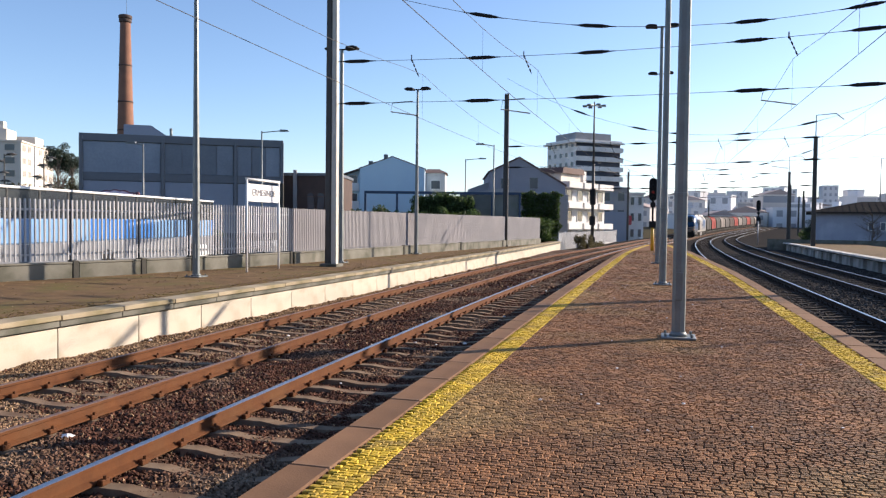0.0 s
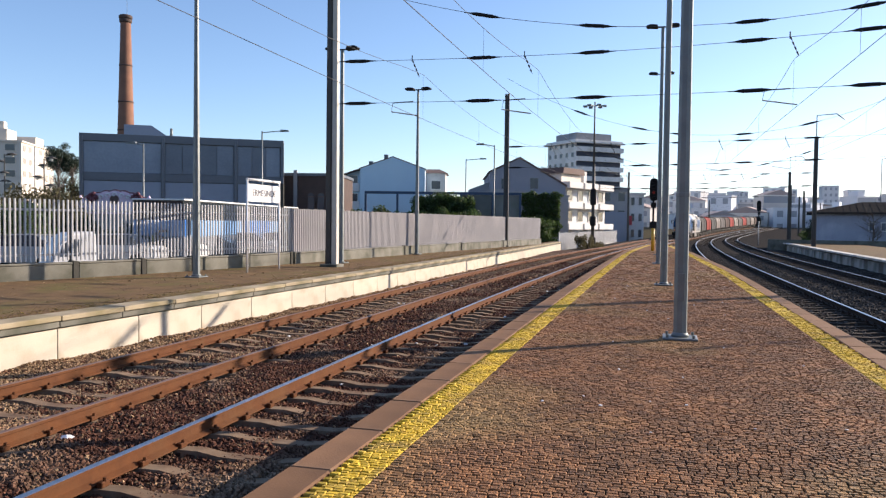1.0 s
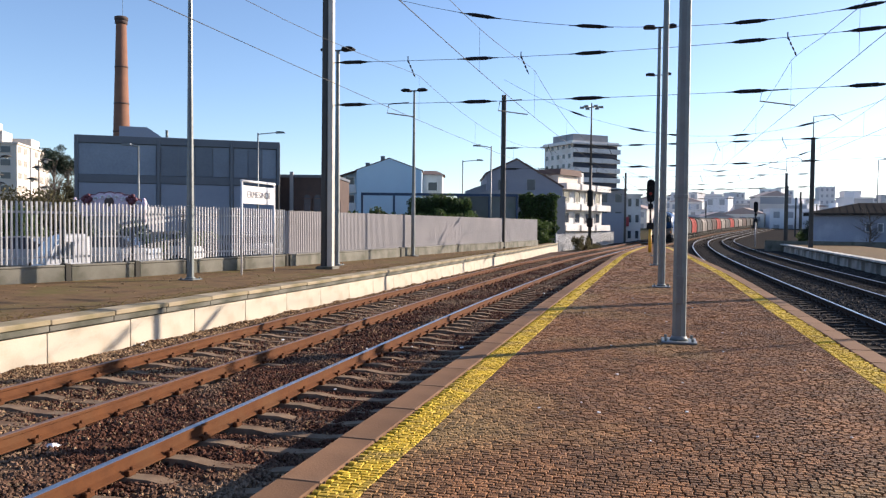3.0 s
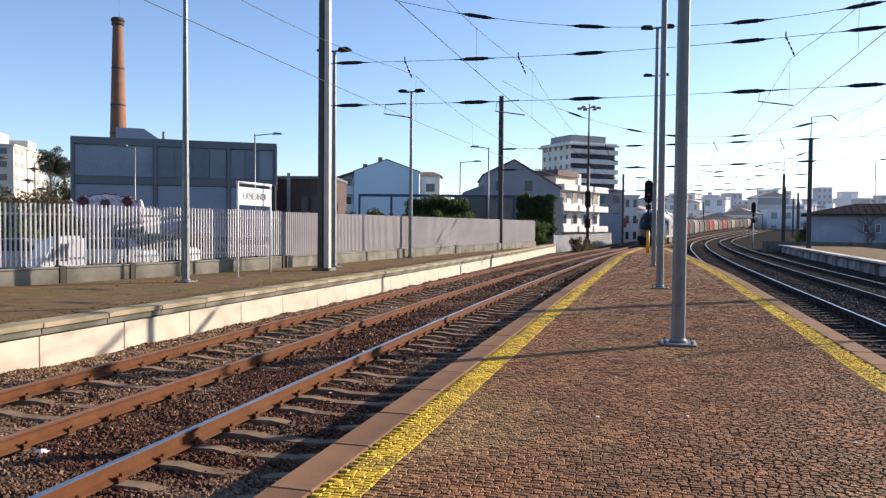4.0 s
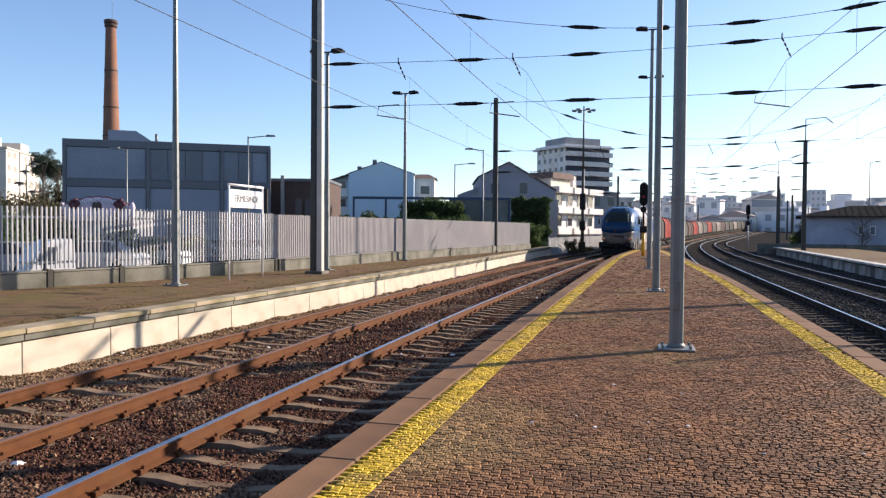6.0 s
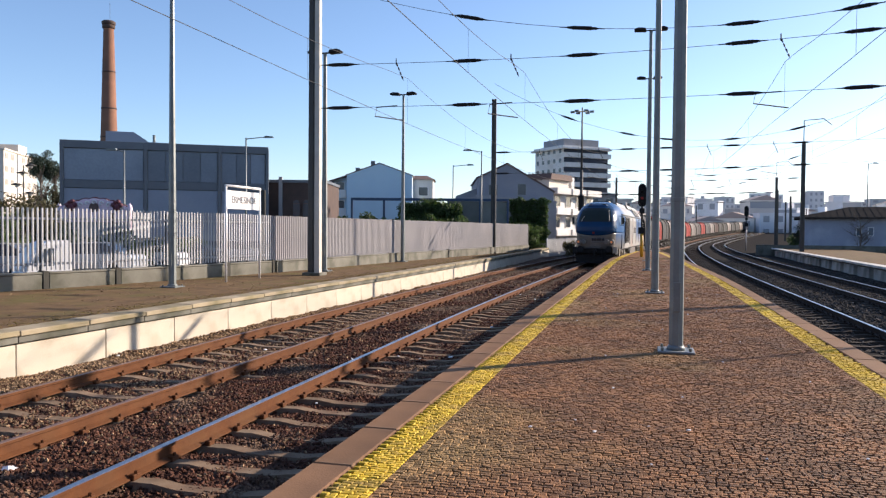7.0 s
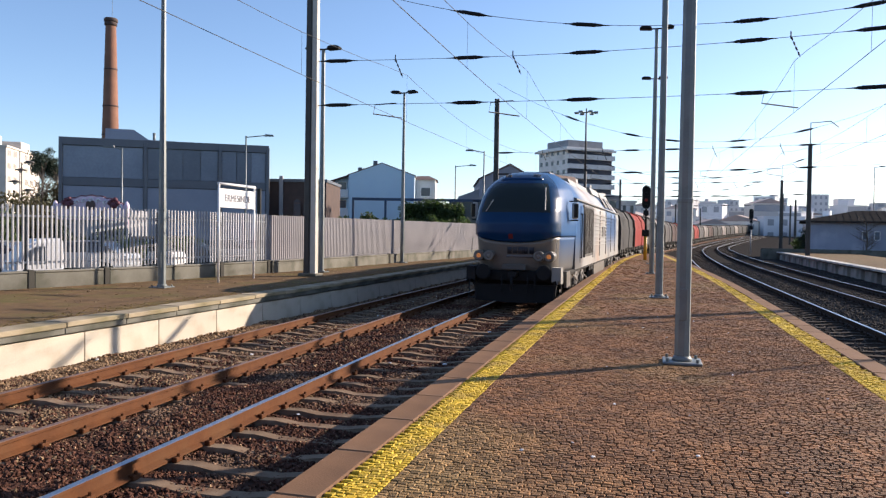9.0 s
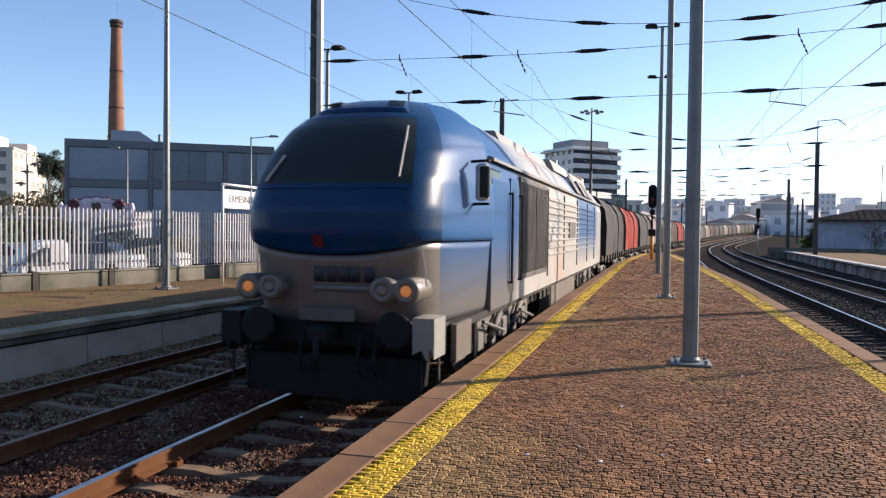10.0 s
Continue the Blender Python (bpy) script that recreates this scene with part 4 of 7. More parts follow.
def brick_shed():
    t, L = house_frame("brick_shed", (-26.6, 56.3), (-21.3, 57.6), -0.9, "sooty brick shed with broken windows", "shed")
    bm = B()
    box(bm, 0, L, 0, 8, 0, 7.1)
    part("wall", bm, H["brick_dark"], t)
    bm = B()
    box(bm, -0.1, L + 0.1, -0.15, 8.1, 7.1, 7.35)
    part("parapet", bm, H["slate"], t)
    for x in (2.6, 3.5, 4.4):
        window(t, x, x + 0.6, 3.4, 5.2, H["pane"], H["brick_dark"], -0.03)
        bm = B()
        prism(bm, [(x + 0.3 + 0.3 * math.cos(q), 5.27 + 0.3 * math.sin(q)) for q in np.linspace(0, math.pi, 9)], -0.06, 0.02)
        part("arch_pane", bm, H["pane"], t)
    bm = B()
    box(bm, 1.35, 1.65, -0.25, -0.0, 0, 7.6)
    part("corner_pier", bm, H["grey"], t)


brick_shed()


def gable(name, label, a, b, depth, z0, eave, ridge, ridge_at, wall, roof, cat="house", over=0.35):
    t, L = house_frame(name, a, b, z0, label, cat)
    bm = B()
    prism(bm, [(0, 0), (L, 0), (L, eave), (ridge_at * L, ridge), (0, eave)], 0, depth)
    part("wall", bm, wall, t)
    for x0, x1, s in ((0, ridge_at * L, -1), (L, ridge_at * L, 1)):
        bm = B()
        k = (ridge - eave) / abs(x1 - x0)
        prism(bm, [(x0 + s * over, eave - k * over), (x1, ridge), (x1, ridge + 0.12), (x0 + s * over, eave - k * over + 0.12)], -0.04, depth + 0.2)
        part("roof", bm, roof, t)
    return t, L


blue_house, L = gable("blue_house", "pale blue gabled house with balconies on its flank", (-31.3, 87.7), (-23.1, 89.95), 12, -0.9, 10.0, 11.55, 0.5, H["blue"], H["tile"], over=0.15)
for x, h in ((3.0, 12.0), (1.0, 11.1), (1.7, 11.0)):
    bm = B()
    box(bm, x, x + 0.55, 1.5, 2.1, 10, h)
    part("chimney_stack", bm, H["slate"], blue_house)
bm = B()
prism(bm, [(-2.0, 0), (0.0, 0), (0.0, 9.9), (-2.0, 9.3)], 1.6, 9.0)
part("flank_wing", bm, H["blue"], blue_house)
for z in (3.0, 5.6, 8.0):
    bm = B()
    box(bm, -2.15, -0.15, 0.7, 1.6, z - 0.95, z - 0.8, 0.02)
    balcony = part("balcony", bm, H["white"], blue_house)
    bm = B()
    box(bm, -2.15, -0.15, 0.70, 0.78, z - 0.8, z + 0.15, 0.01)
    part("balcony_front", bm, H["white"], balcony)
    window(blue_house, -1.6, -0.5, z - 0.75, z + 1.15, H["pane"], M["white_paint"], 1.57)
bm = B()
prism(bm, [(-2.4, 9.15), (0.1, 9.98), (0.1, 10.13), (-2.4, 9.3)], 0.5, 9.2)
part("side_eave", bm, H["tile"], blue_house)
annex, L = house_frame("white_annex", (-24.2, 93.6), (-21.5, 94.25), -0.9, "white house annex with a brown tiled roof", "house")
bm = B()
box(bm, 0, L, 0, 6, 0, 9.75)
part("wall", bm, H["white"], annex)
bm = B()
lo = [bm.verts.new(q) for q in ((-0.3, -0.35, 9.75), (L + 0.3, -0.35, 9.75), (L + 0.3, 6.3, 9.75), (-0.3, 6.3, 9.75))]
hi = [bm.verts.new(q) for q in ((0.2, 2.6, 10.45), (L - 0.9, 2.6, 10.45), (L - 0.9, 3.2, 10.45), (0.2, 3.2, 10.45))]
for k in range(4):
    bm.faces.new((lo[k], lo[(k + 1) % 4], hi[(k + 1) % 4], hi[k]))
bm.faces.new(lo[::-1])
bm.faces.new(hi)
part("tile_roof", bm, H["tile"], annex)
window(annex, 0.9, 2.1, 7.6, 8.7, H["pane"], M["white_paint"], -0.03)

# dark gable house, its lower wing and the ivy
gable_house, L = house_frame("gable_house", (-12.0, 72.1), (-3.0, 74.5), -0.9, "slate-clad gabled house with plain end wall", "house")
bm = B()
prism(bm, [(1.35, 0), (L, 0), (L, 7.0), (L * 0.48, 9.85), (1.35, 8.35)], 0, 14)
part("wall", bm, H["mauve"], gable_house)
for x0, z0, x1, z1 in ((1.2, 8.3, L * 0.48, 9.88), (L + 0.15, 6.95, L * 0.48, 9.88)):
    bm = B()
    prism(bm, [(x0, z0), (x1, z1), (x1, z1 + 0.16), (x0, z0 + 0.16)], -0.12, 14.2)
    part("roof", bm, H["tile"], gable_house)
bm = B()
prism(bm, [(-0.8, 0), (1.35, 0), (1.35, 7.4), (-0.8, 6.6)], 1.2, 10)
part("side_wing", bm, H["grey"], gable_house)
for x, z in ((2.6, 6.6), (5.6, 6.7)):
    window(gable_house, x, x + 0.8, z, z + 1.1, H["pane"], H["grey"], -0.03)
low, L = gable("low_wing", "grey rendered low wing with sloping roof", (-13.2, 71.0), (-2.6, 73.6), 1.2, -0.9, 5.9, 6.6, 0.3, H["grey"], H["mauve"], over=0.1)


def leaves(bm, rng, centre, radii, n, size):
    for _ in range(n):
        d = Vector((rng.gauss(0, 1), rng.gauss(0, 1), rng.gauss(0, 1))).normalized() * (0.55 + 0.5 * rng.random())
        c = Vector(centre) + Vector((d.x * radii[0], d.y * radii[1], d.z * radii[2]))
        q = Euler((rng.uniform(0, 6.3), rng.uniform(0, 6.3), rng.uniform(0, 6.3))).to_matrix()
        s = size * rng.uniform(0.6, 1.4)
        vs = [bm.verts.new(c + q @ Vector(p) * s) for p in ((-0.5, 0, 0), (0, -0.25, 0.06), (0.5, 0, 0), (0, 0.25, 0.06))]
        bm.faces.new(vs)


def leaf_mass(name, label, cat, x, y, z, boxes, n, size, material, kind=""):
    rng = random.Random(int(abs(x * 7 + y * 3)))
    t = thing(name, label, cat, pose(x, y, z), kind=kind)
    bm = B()
    for c, r in boxes:
        for _ in range(max(3, n // 60)):
            p = [c[i] + rng.uniform(-1, 1) * r[i] * 0.75 for i in range(3)]
            leaves(bm, rng, p, [v * 0.35 for v in r], 60 * max(1, n // 60) // max(3, n // 60), size)
    part("crown", bm, material, t)
    bm = B()
    for c, r in boxes[:3]:
        tube(bm, (c[0] * 0.3, c[1] * 0.3, 0), (c[0], c[1], c[2]), 0.10, 0.03, 7)
    part("trunk", bm, M["dark_steel"] if material is None else H["bark"], t)
    return t


def ivy():
    rng = random.Random(4)
    t = thing("ivy_wall", "thick dark green ivy hanging on the house wall", "ivy", pose(-6.9, 69.4, -0.9, 0, 0, 14))
    bm = B()
    for _ in range(7600):
        x, z = rng.uniform(-0.25, 4.35), rng.uniform(1.8, 6.7)
        if z > 6.15 + 0.45 * noise.noise((x * 1.3, 2.0, 0)) or x > 4.0 + 0.4 * noise.noise((z * 1.6, 5.0, 0)) or x < 0.1 + 0.5 * noise.noise((z * 1.2, 9.0, 0)):
            continue
        y = 0.25 * noise.noise((x, z, 0)) + rng.uniform(-0.2, 0.2)
        q = Euler((rng.uniform(0.4, 2.4), rng.uniform(-0.7, 0.7), rng.uniform(0, 6.3))).to_matrix()
        s = rng.uniform(0.12, 0.26)
        vs = [bm.verts.new(Vector((x, y, z)) + q @ Vector(p) * s) for p in ((-0.5, 0, 0), (0, -0.4, 0.06), (0.5, 0, 0), (0, 0.4, 0.06))]
        bm.faces.new(vs)
    part("leaves", bm, H["leaf"], t)
    bm = B()
    box(bm, 0, 4.0, 0.25, 0.5, 0, 6.1)
    part("backing_wall", bm, H["grey"], t)


ivy()
leaf_mass("shrub", "dark green shrub below the ivy wall", "shrub", -6, 67, -0.9, [((-1.5, 0, 2.2), (1.6, 1.2, 1.4)), ((0.6, 0, 2.2), (1.6, 1.2, 1.5)), ((2.0, 0, 1.9), (1.2, 1.0, 1.5))], 2600, 0.22, H["leaf"])
leaf_mass("shrub", "leafy shrub behind the grey fence", "shrub", -19.3, 60, -0.9, [((-1.0, 0, 3.0), (1.2, 1, 1.2)), ((1.2, 0, 3.3), (1.0, 1, 1.2)), ((3.4, 0, 2.8), (1.3, 1, 1.2))], 1500, 0.25, H["leaf"])
leaf_mass("shrub", "green shrub under the navy frame", "shrub", -13.8, 60, -0.9, [((-0.8, 0, 2.9), (1.3, 1, 1.2)), ((1.2, 0, 3.2), (1.0, 1, 1.2)), ((3.6, 0, 3.0), (1.5, 1, 1.2))], 1500, 0.25, H["leaf"])
leaf_mass("shrub", "tall dark green shrub beside the navy frame", "shrub", -13.6, 62.8, -0.9, [((-1.4, 0, 4.3), (1.3, 0.9, 1.3)), ((0.6, 0, 4.7), (1.4, 0.9, 1.3)), ((2.4, 0, 4.3), (1.2, 0.9, 1.2)), ((0.6, 0, 3.4), (2.6, 0.9, 1.0))], 4200, 0.22, H["leaf"])
leaf_mass("shrub", "brown winter shrub below the pine trees", "shrub", -72.2, 82, -0.9, [((-1.6, 0, 5.0), (1.8, 1.4, 2.6)), ((0.8, 0, 5.6), (1.8, 1.4, 3.0)), ((-3.6, 0, 4.2), (1.8, 1.4, 2.2))], 3000, 0.30, H["leaf_dry"])
leaf_mass("hedge", "olive brown hedge behind the palisade fence", "hedge", -20.5, 22.5, -1.5, [((-2.5, 0, 3.6), (2.0, 1, 1.5)), ((0.2, 0, 3.5), (1.6, 1, 1.5))], 3000, 0.16, H["leaf_dry"])
leaf_mass("hedge", "dark green hedge behind the palisade fence", "hedge", -22.5, 20.5, -1.3, [((-1.0, 0, 3.2), (2.0, 1, 1.3)), ((2.4, 0, 2.9), (1.6, 1, 1.2))], 2400, 0.16, H["leaf"])
leaf_mass("shrub", "dark green shrub beyond the far platform end", "shrub", 22.9, 107, -0.7, [((3.4, 0, 1.6), (1.3, 1.0, 1.2)), ((5.0, 0, 1.9), (1.5, 1.2, 1.4)), ((6.6, 0, 1.3), (1.2, 1.0, 1.2))], 1800, 0.24, H["leaf"])
# two dark hedges added to stand for the shade behind the fence
leaf_mass("hedge", "low hedge added for the dark band below the railing", "hedge", -15.9, 26, -0.9, [((0, -1.8, 1.9), (0.4, 1.4, 0.6)), ((0, 0.2, 1.95), (0.4, 1.4, 0.6)), ((0, 2.2, 1.9), (0.4, 1.4, 0.6))], 2400, 0.15, H["leaf"])
leaf_mass("hedge", "dark hedge added for the shade behind the parked cars", "hedge", -22.0, 22.0, -0.9, [((-3.0, -1.5, 1.8), (1.8, 1, 1.6)), ((-0.5, -0.5, 1.8), (1.8, 1, 1.6)), ((2.0, 1.0, 1.8), (1.8, 1, 1.6)), ((3.6, 3.2, 1.5), (1.4, 1.2, 1.4))], 5400, 0.18, H["needle"])
leaf_mass("weeds", "tall dry weeds at the platform end", "weeds", 0.2, 68, -0.7, [((-0.9, 0, 0.9), (0.7, 0.6, 0.9)), ((-0.4, 2, 1.0), (0.6, 1.0, 0.9)), ((-0.2, 8, 0.5), (0.9, 2, 0.5))], 1500, 0.14, H["leaf_dry"])


def pine(x, y, z, h, label, bare=False, low=0.42, spread=1.0):
    rng = random.Random(int(x * 13 + y))
    t = thing("pine_tree" if not bare else "bare_tree", label, "tree", pose(x, y, z))
    bm = B()
    tube(bm, (0, 0, 0), (0.2, 0, h * 0.55), h * 0.022, h * 0.016, 9)
    tube(bm, (0.2, 0, h * 0.55), (0.1, 0.1, h * 0.95), h * 0.016, h * 0.005, 9)
    ends = []
    for i in range(26):
        z0 = h * rng.uniform(0.3 if bare else low, 0.9)
        a = rng.uniform(0, 6.3)
        d = h * (rng.uniform(0.12, 0.3) if bare else rng.uniform(0.07, 0.17) * spread)
        e = Vector((d * math.cos(a), d * math.sin(a), z0 + h * rng.uniform(0.05, 0.2)))
        tube(bm, (0.15, 0, z0), e, h * 0.007, h * 0.002, 6)
        ends.append(e)
        if bare:
            for _ in range(5):
                f = e + Vector((rng.uniform(-1, 1), rng.uniform(-1, 1), rng.uniform(0.1, 1))) * h * 0.12
                tube(bm, Vector((0.15, 0, z0)).lerp(e, rng.uniform(0.4, 1)), f, h * 0.003, h * 0.001, 5)
    part("trunk", bm, H["bark"], t)
    if not bare:
        bm = B()
        for e in ends:
            for _ in range(4):
                p = e + Vector((rng.uniform(-1, 1), rng.uniform(-1, 1), rng.uniform(-0.4, 0.6))) * h * 0.07 * spread
                leaves(bm, rng, p, (h * 0.075 * spread, h * 0.075 * spread, h * 0.055 * spread), int(90 * spread), h * 0.018)
        part("crown", bm, H["needle"], t)


pine(-86.6, 96, -0.9, 13.4, "dark green pine tree beside the apartments", low=0.72, spread=0.62)
pine(-85.6, 98, -0.9, 12.6, "dark green pine tree near the factory", low=0.76, spread=0.55)
pine(-68, 84, -0.9, 9.6, "bare brown winter tree near the factory", bare=True)
pine(-70.5, 84, -0.9, 9.9, "bare brown winter tree below the pines", bare=True)
pine(-75, 84, -0.9, 9.2, "bare twiggy tree before the cream apartments", bare=True)
pine(-72, 80, -0.9, 9.0, "bare brown winter tree behind the hedge", bare=True)
pine(26.5, 77, -0.9, 4.6, "bare shrubby tree before the sheet roofed shed", bare=True)
pine(23.6, 90, -0.9, 3.6, "dark bushy tree beside the line")


# ---- apartments ----
def flats(name, label, a, b, depth, z0, h, floors, cols, wall, pane, band=None, sides=0, cat="apartment building"):
    t, L = house_frame(name, a, b, z0, label, cat)
    bm = B()
    box(bm, 0, L, 0, depth, 0, h)
    part("wall", bm, wall, t)
    bm = B()
    box(bm, -0.25, L + 0.25, -0.25, depth + 0.25, h, h + 0.35)
    part("roof", bm, wall, t)
    fh = h / floors
    for f in range(floors):
        z = f * fh
        if band:
            bm = B()
            box(bm, 0.2, L - 0.2, -0.05, 0.2, z + fh * 0.42, z + fh * 0.95)
            part("window", bm, band, t)
        else:
            w = L / cols
            for c in range(cols):
                window(t, c * w + w * 0.28, c * w + w * 0.72, z + fh * 0.35, z + fh * 0.82, pane, wall, -0.04)
        for c in range(sides):
            w = depth / sides
            window(t, c * w + w * 0.25, c * w + w * 0.7, z + fh * 0.38, z + fh * 0.82, pane, wall, side=-0.04)
    return t, L


tower, L = flats("tower_block", "white apartment tower with dark window bands and a top storey", (-10.8, 160.5), (-1.7, 168.2), 11, -0.9, 21.0, 10, 1, H["white"], H["pane"], band=H["band"], sides=5)
for z in np.arange(0, 10) * 2.1:
    bm = B()
    box(bm, -0.05, L + 0.15, -0.9, 0.1, z - 0.12, z + 0.88)
    part("balcony", bm, H["white"], tower)
bm = B()
box(bm, 1.2, L - 1.5, 1.5, 9.5, 21.3, 23.0)
part("penthouse", bm, H["grey"], tower)
bm = B()
box(bm, -0.9, L + 0.3, -1.1, 11.5, 20.55, 20.9)
part("terrace_slab", bm, H["white"], tower)

apt, L = flats("apartment_block", "white apartment building with stacked balconies", (-4.6, 86.4), (-0.4, 97.0), 6, -0.9, 7.6, 3, 4, H["white"], H["pane"], sides=2)
for z in (0.1, 2.55, 5.08, 7.55):
    for x0, x1 in ((-0.5, 3.0), (3.5, 7.2), (7.7, L + 0.4)):
        bm = B()
        box(bm, x0, x1, -1.1, 0.05, z - 0.16, z, 0.02)
        box(bm, x0, x1, -1.1, -1.0, z, z + 0.58, 0.02)
        box(bm, x0, x0 + 0.1, -1.0, 0.05, z, z + 0.58)
        part("balcony", bm, H["white"], apt)
bm = B()
box(bm, 0.5, 5.6, 0.6, 4, 7.4, 9.6)
part("attic", bm, H["cream_apt"], apt)
bm = B()
prism(bm, [(0.2, 9.2), (6.0, 9.2), (5.6, 9.9), (0.4, 9.9)], 0.2, 4.4)
part("attic_roof", bm, H["tile"], apt)
bm = B()
box(bm, 7.2, 8.0, 1, 1.6, 7.6, 9.8)
part("chimney_stack", bm, H["white"], apt)

grey_blk, L = flats("grey_block", "grey low building with a rust red sign panel", (-3.1, 126.3), (1.6, 127.5), 10, -0.9, 9.0, 3, 2, H["grey"], H["pane"])
bm = B()
box(bm, -0.1, L + 0.1, -0.3, 0.0, 0, 5.2)
part("lower_panel", bm, H["slate_low"], grey_blk)
t, L = flats("white_shop", "small white building with a red sign", (1.65, 128.5), (4.1, 129.3), 8, -0.9, 8.2, 3, 2, H["white"], H["pane"])
bm = B()
box(bm, -0.6, 0.5, -0.2, -0.05, 3.0, 4.6)
part("sign_panel", bm, mat("red_sign_paint", (0.55, 0.05, 0.06), None, 2, 0.5), t, "red sign panel")

slab, L = flats("cream_flats", "tall cream apartment slab with a sunlit flank", (-131.2, 107.1), (-113.6, 116.5), 22.6, -0.9, 17.8, 7, 5, H["cream_apt"], H["pane"])
for f in range(7):
    for c in range(6):
        if c != 2:
            window(slab, 1.0 + c * 3.7, 2.5 + c * 3.7, 1.0 + f * 2.54, 2.1 + f * 2.54, H["pale_pane"], H["cream_apt"], side=L + 0.04)
bm = B()
box(bm, L - 0.1, L + 0.05, 8.3, 8.9, 0, 17.8)
part("stair_slot", bm, H["band"], slab)
for x0, x1, y0, y1, h in ((L - 9, L - 3, 1.5, 7.5, 2.4), (L - 6, L - 4, 3, 5, 4.0), (L - 6, L - 1, 13, 19, 2.0), (L - 14, L - 11, 3, 8, 3.0)):
    bm = B()
    box(bm, x0, x1, y0, y1, 18.1, 18.1 + h)
    part("roof_house", bm, H["cream_apt"], slab)

# sheet-roofed shed on the right
shed, L = house_frame("hip_roof_shed", (21.7, 79.0), (37.0, 76.4), -0.9, "blue-grey rendered shed with a weathered hip roof", "shed")
bm = B()
box(bm, 0, L, 0, 12, 0, 4.5)
part("wall", bm, mat("blue_grey_render", (0.36, 0.38, 0.45), (0.28, 0.30, 0.37), 0.6, 0.85, 0.1, 8, stain=(0.54, 0.55, 0.60), stain_scale=0.4), shed)
bm = B()
low = [bm.verts.new(p) for p in ((-0.7, -0.8, 4.42), (L + 0.7, -0.8, 4.42), (L + 0.7, 12.8, 4.42), (-0.7, 12.8, 4.42))]
eave = [bm.verts.new(p) for p in ((-0.7, -0.8, 4.56), (L + 0.7, -0.8, 4.56), (L + 0.7, 12.8, 4.56), (-0.7, 12.8, 4.56))]
top = [bm.verts.new(p) for p in ((4.6, 6.0, 5.75), (L - 4.6, 6.0, 5.75))]
bm.faces.new(low[::-1])
for k in range(4):
    bm.faces.new((low[k], low[(k + 1) % 4], eave[(k + 1) % 4], eave[k]))
for f in ((eave[0], eave[1], top[1], top[0]), (eave[1], eave[2], top[1]), (eave[2], eave[3], top[0], top[1]), (eave[3], eave[0], top[0])):
    bm.faces.new(f)
roof = part("hip_roof", bm, H["roof_green"], shed, "brown-grey tiled hip roof")
bm = B()
for k in range(1, 26):
    x = -0.5 + k * (L + 1.0) / 26
    f = min(1.0, (x + 0.7) / 5.3, (L + 0.7 - x) / 5.3)
    tube(bm, (x, -0.8, 4.58), (x, -0.8 + 6.8 * f, 4.58 + 1.19 * f), 0.018, seg=5)
part("roof_rib", bm, H["roof_green"], roof)
for x in (4.95, 6.0, 8.4, 9.8, 12.4):
    window(shed, x, x + 0.38, 2.75, 3.5, H["slate_pane"], M["white_paint"], -0.03)
bm = B()
box(bm, -4.2, 12.5, -3, -2.8, 0, 1.75)
part("yard_wall", bm, M["grey_concrete"], shed)

# far town on the rise, haze painted into its wall, pane and roof colours
rng = random.Random(21)
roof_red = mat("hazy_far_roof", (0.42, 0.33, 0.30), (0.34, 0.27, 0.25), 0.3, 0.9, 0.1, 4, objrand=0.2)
for i in range(84):
    ang = radians(-7 + 28 * i / 83 + rng.uniform(-0.6, 0.6))
    d = rng.uniform(280, 400) if i % 2 else rng.uniform(400, 640)
    w, h = rng.uniform(6, 15), d * 0.041 * rng.uniform(0.5, 1.15)
    x, y = 6 + d * math.sin(ang), -6 + d * math.cos(ang)
    zb = -0.9 + max(0, (d - 290)) * 0.012
    far, L = flats("town_building", "pale town building on the far slope, haze in its colours", (x - w / 2, y), (x + w / 2, y + rng.uniform(-6, 6)), 10, zb, h, max(2, int(h / 4)), 2 if w < 9 else 3, H["haze"] if i % 3 else H["haze_warm"], H["haze_pane"], band=H["haze_pane"] if i % 4 == 1 else None)
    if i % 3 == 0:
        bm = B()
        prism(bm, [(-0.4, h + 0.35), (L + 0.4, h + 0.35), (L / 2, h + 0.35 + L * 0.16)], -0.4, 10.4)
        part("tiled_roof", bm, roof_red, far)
    elif i % 3 == 1:
        bm = B()
        box(bm, L * 0.2, L * 0.5, 2, 7, h + 0.3, h + 2.4)
        part("roof_house", bm, H["haze"], far)
for ang, d, w, h in ((11.25, 480, 8, 24), (12.75, 490, 8.5, 22), (13.6, 505, 14, 18.5), (15.4, 500, 18, 20)):
    a = radians(ang)
    x, y = 6 + d * math.sin(a), -6 + d * math.cos(a)
    flats("far_tower", "grey apartment tower on the skyline, haze in its colours", (x - w / 2, y), (x + w / 2, y), 12, 1.0, h, 7, 3, H["haze"], H["haze_pane"])
for i, (ang, d) in enumerate(((-9, 150), (-7.5, 190), (-6, 210), (-4, 230))):
    a = radians(ang)
    x, y = 6 + d * math.sin(a), -6 + d * math.cos(a)
    flats("line_house", "pale house beside the railway with small windows", (x - 6, y), (x + 6, y + 2), 9, -0.9 + (d - 150) * 0.012, 6.5 + 3 * (i % 3), 2 + i % 3, 4, H["grey"] if i % 2 else H["haze"], H["pane"])


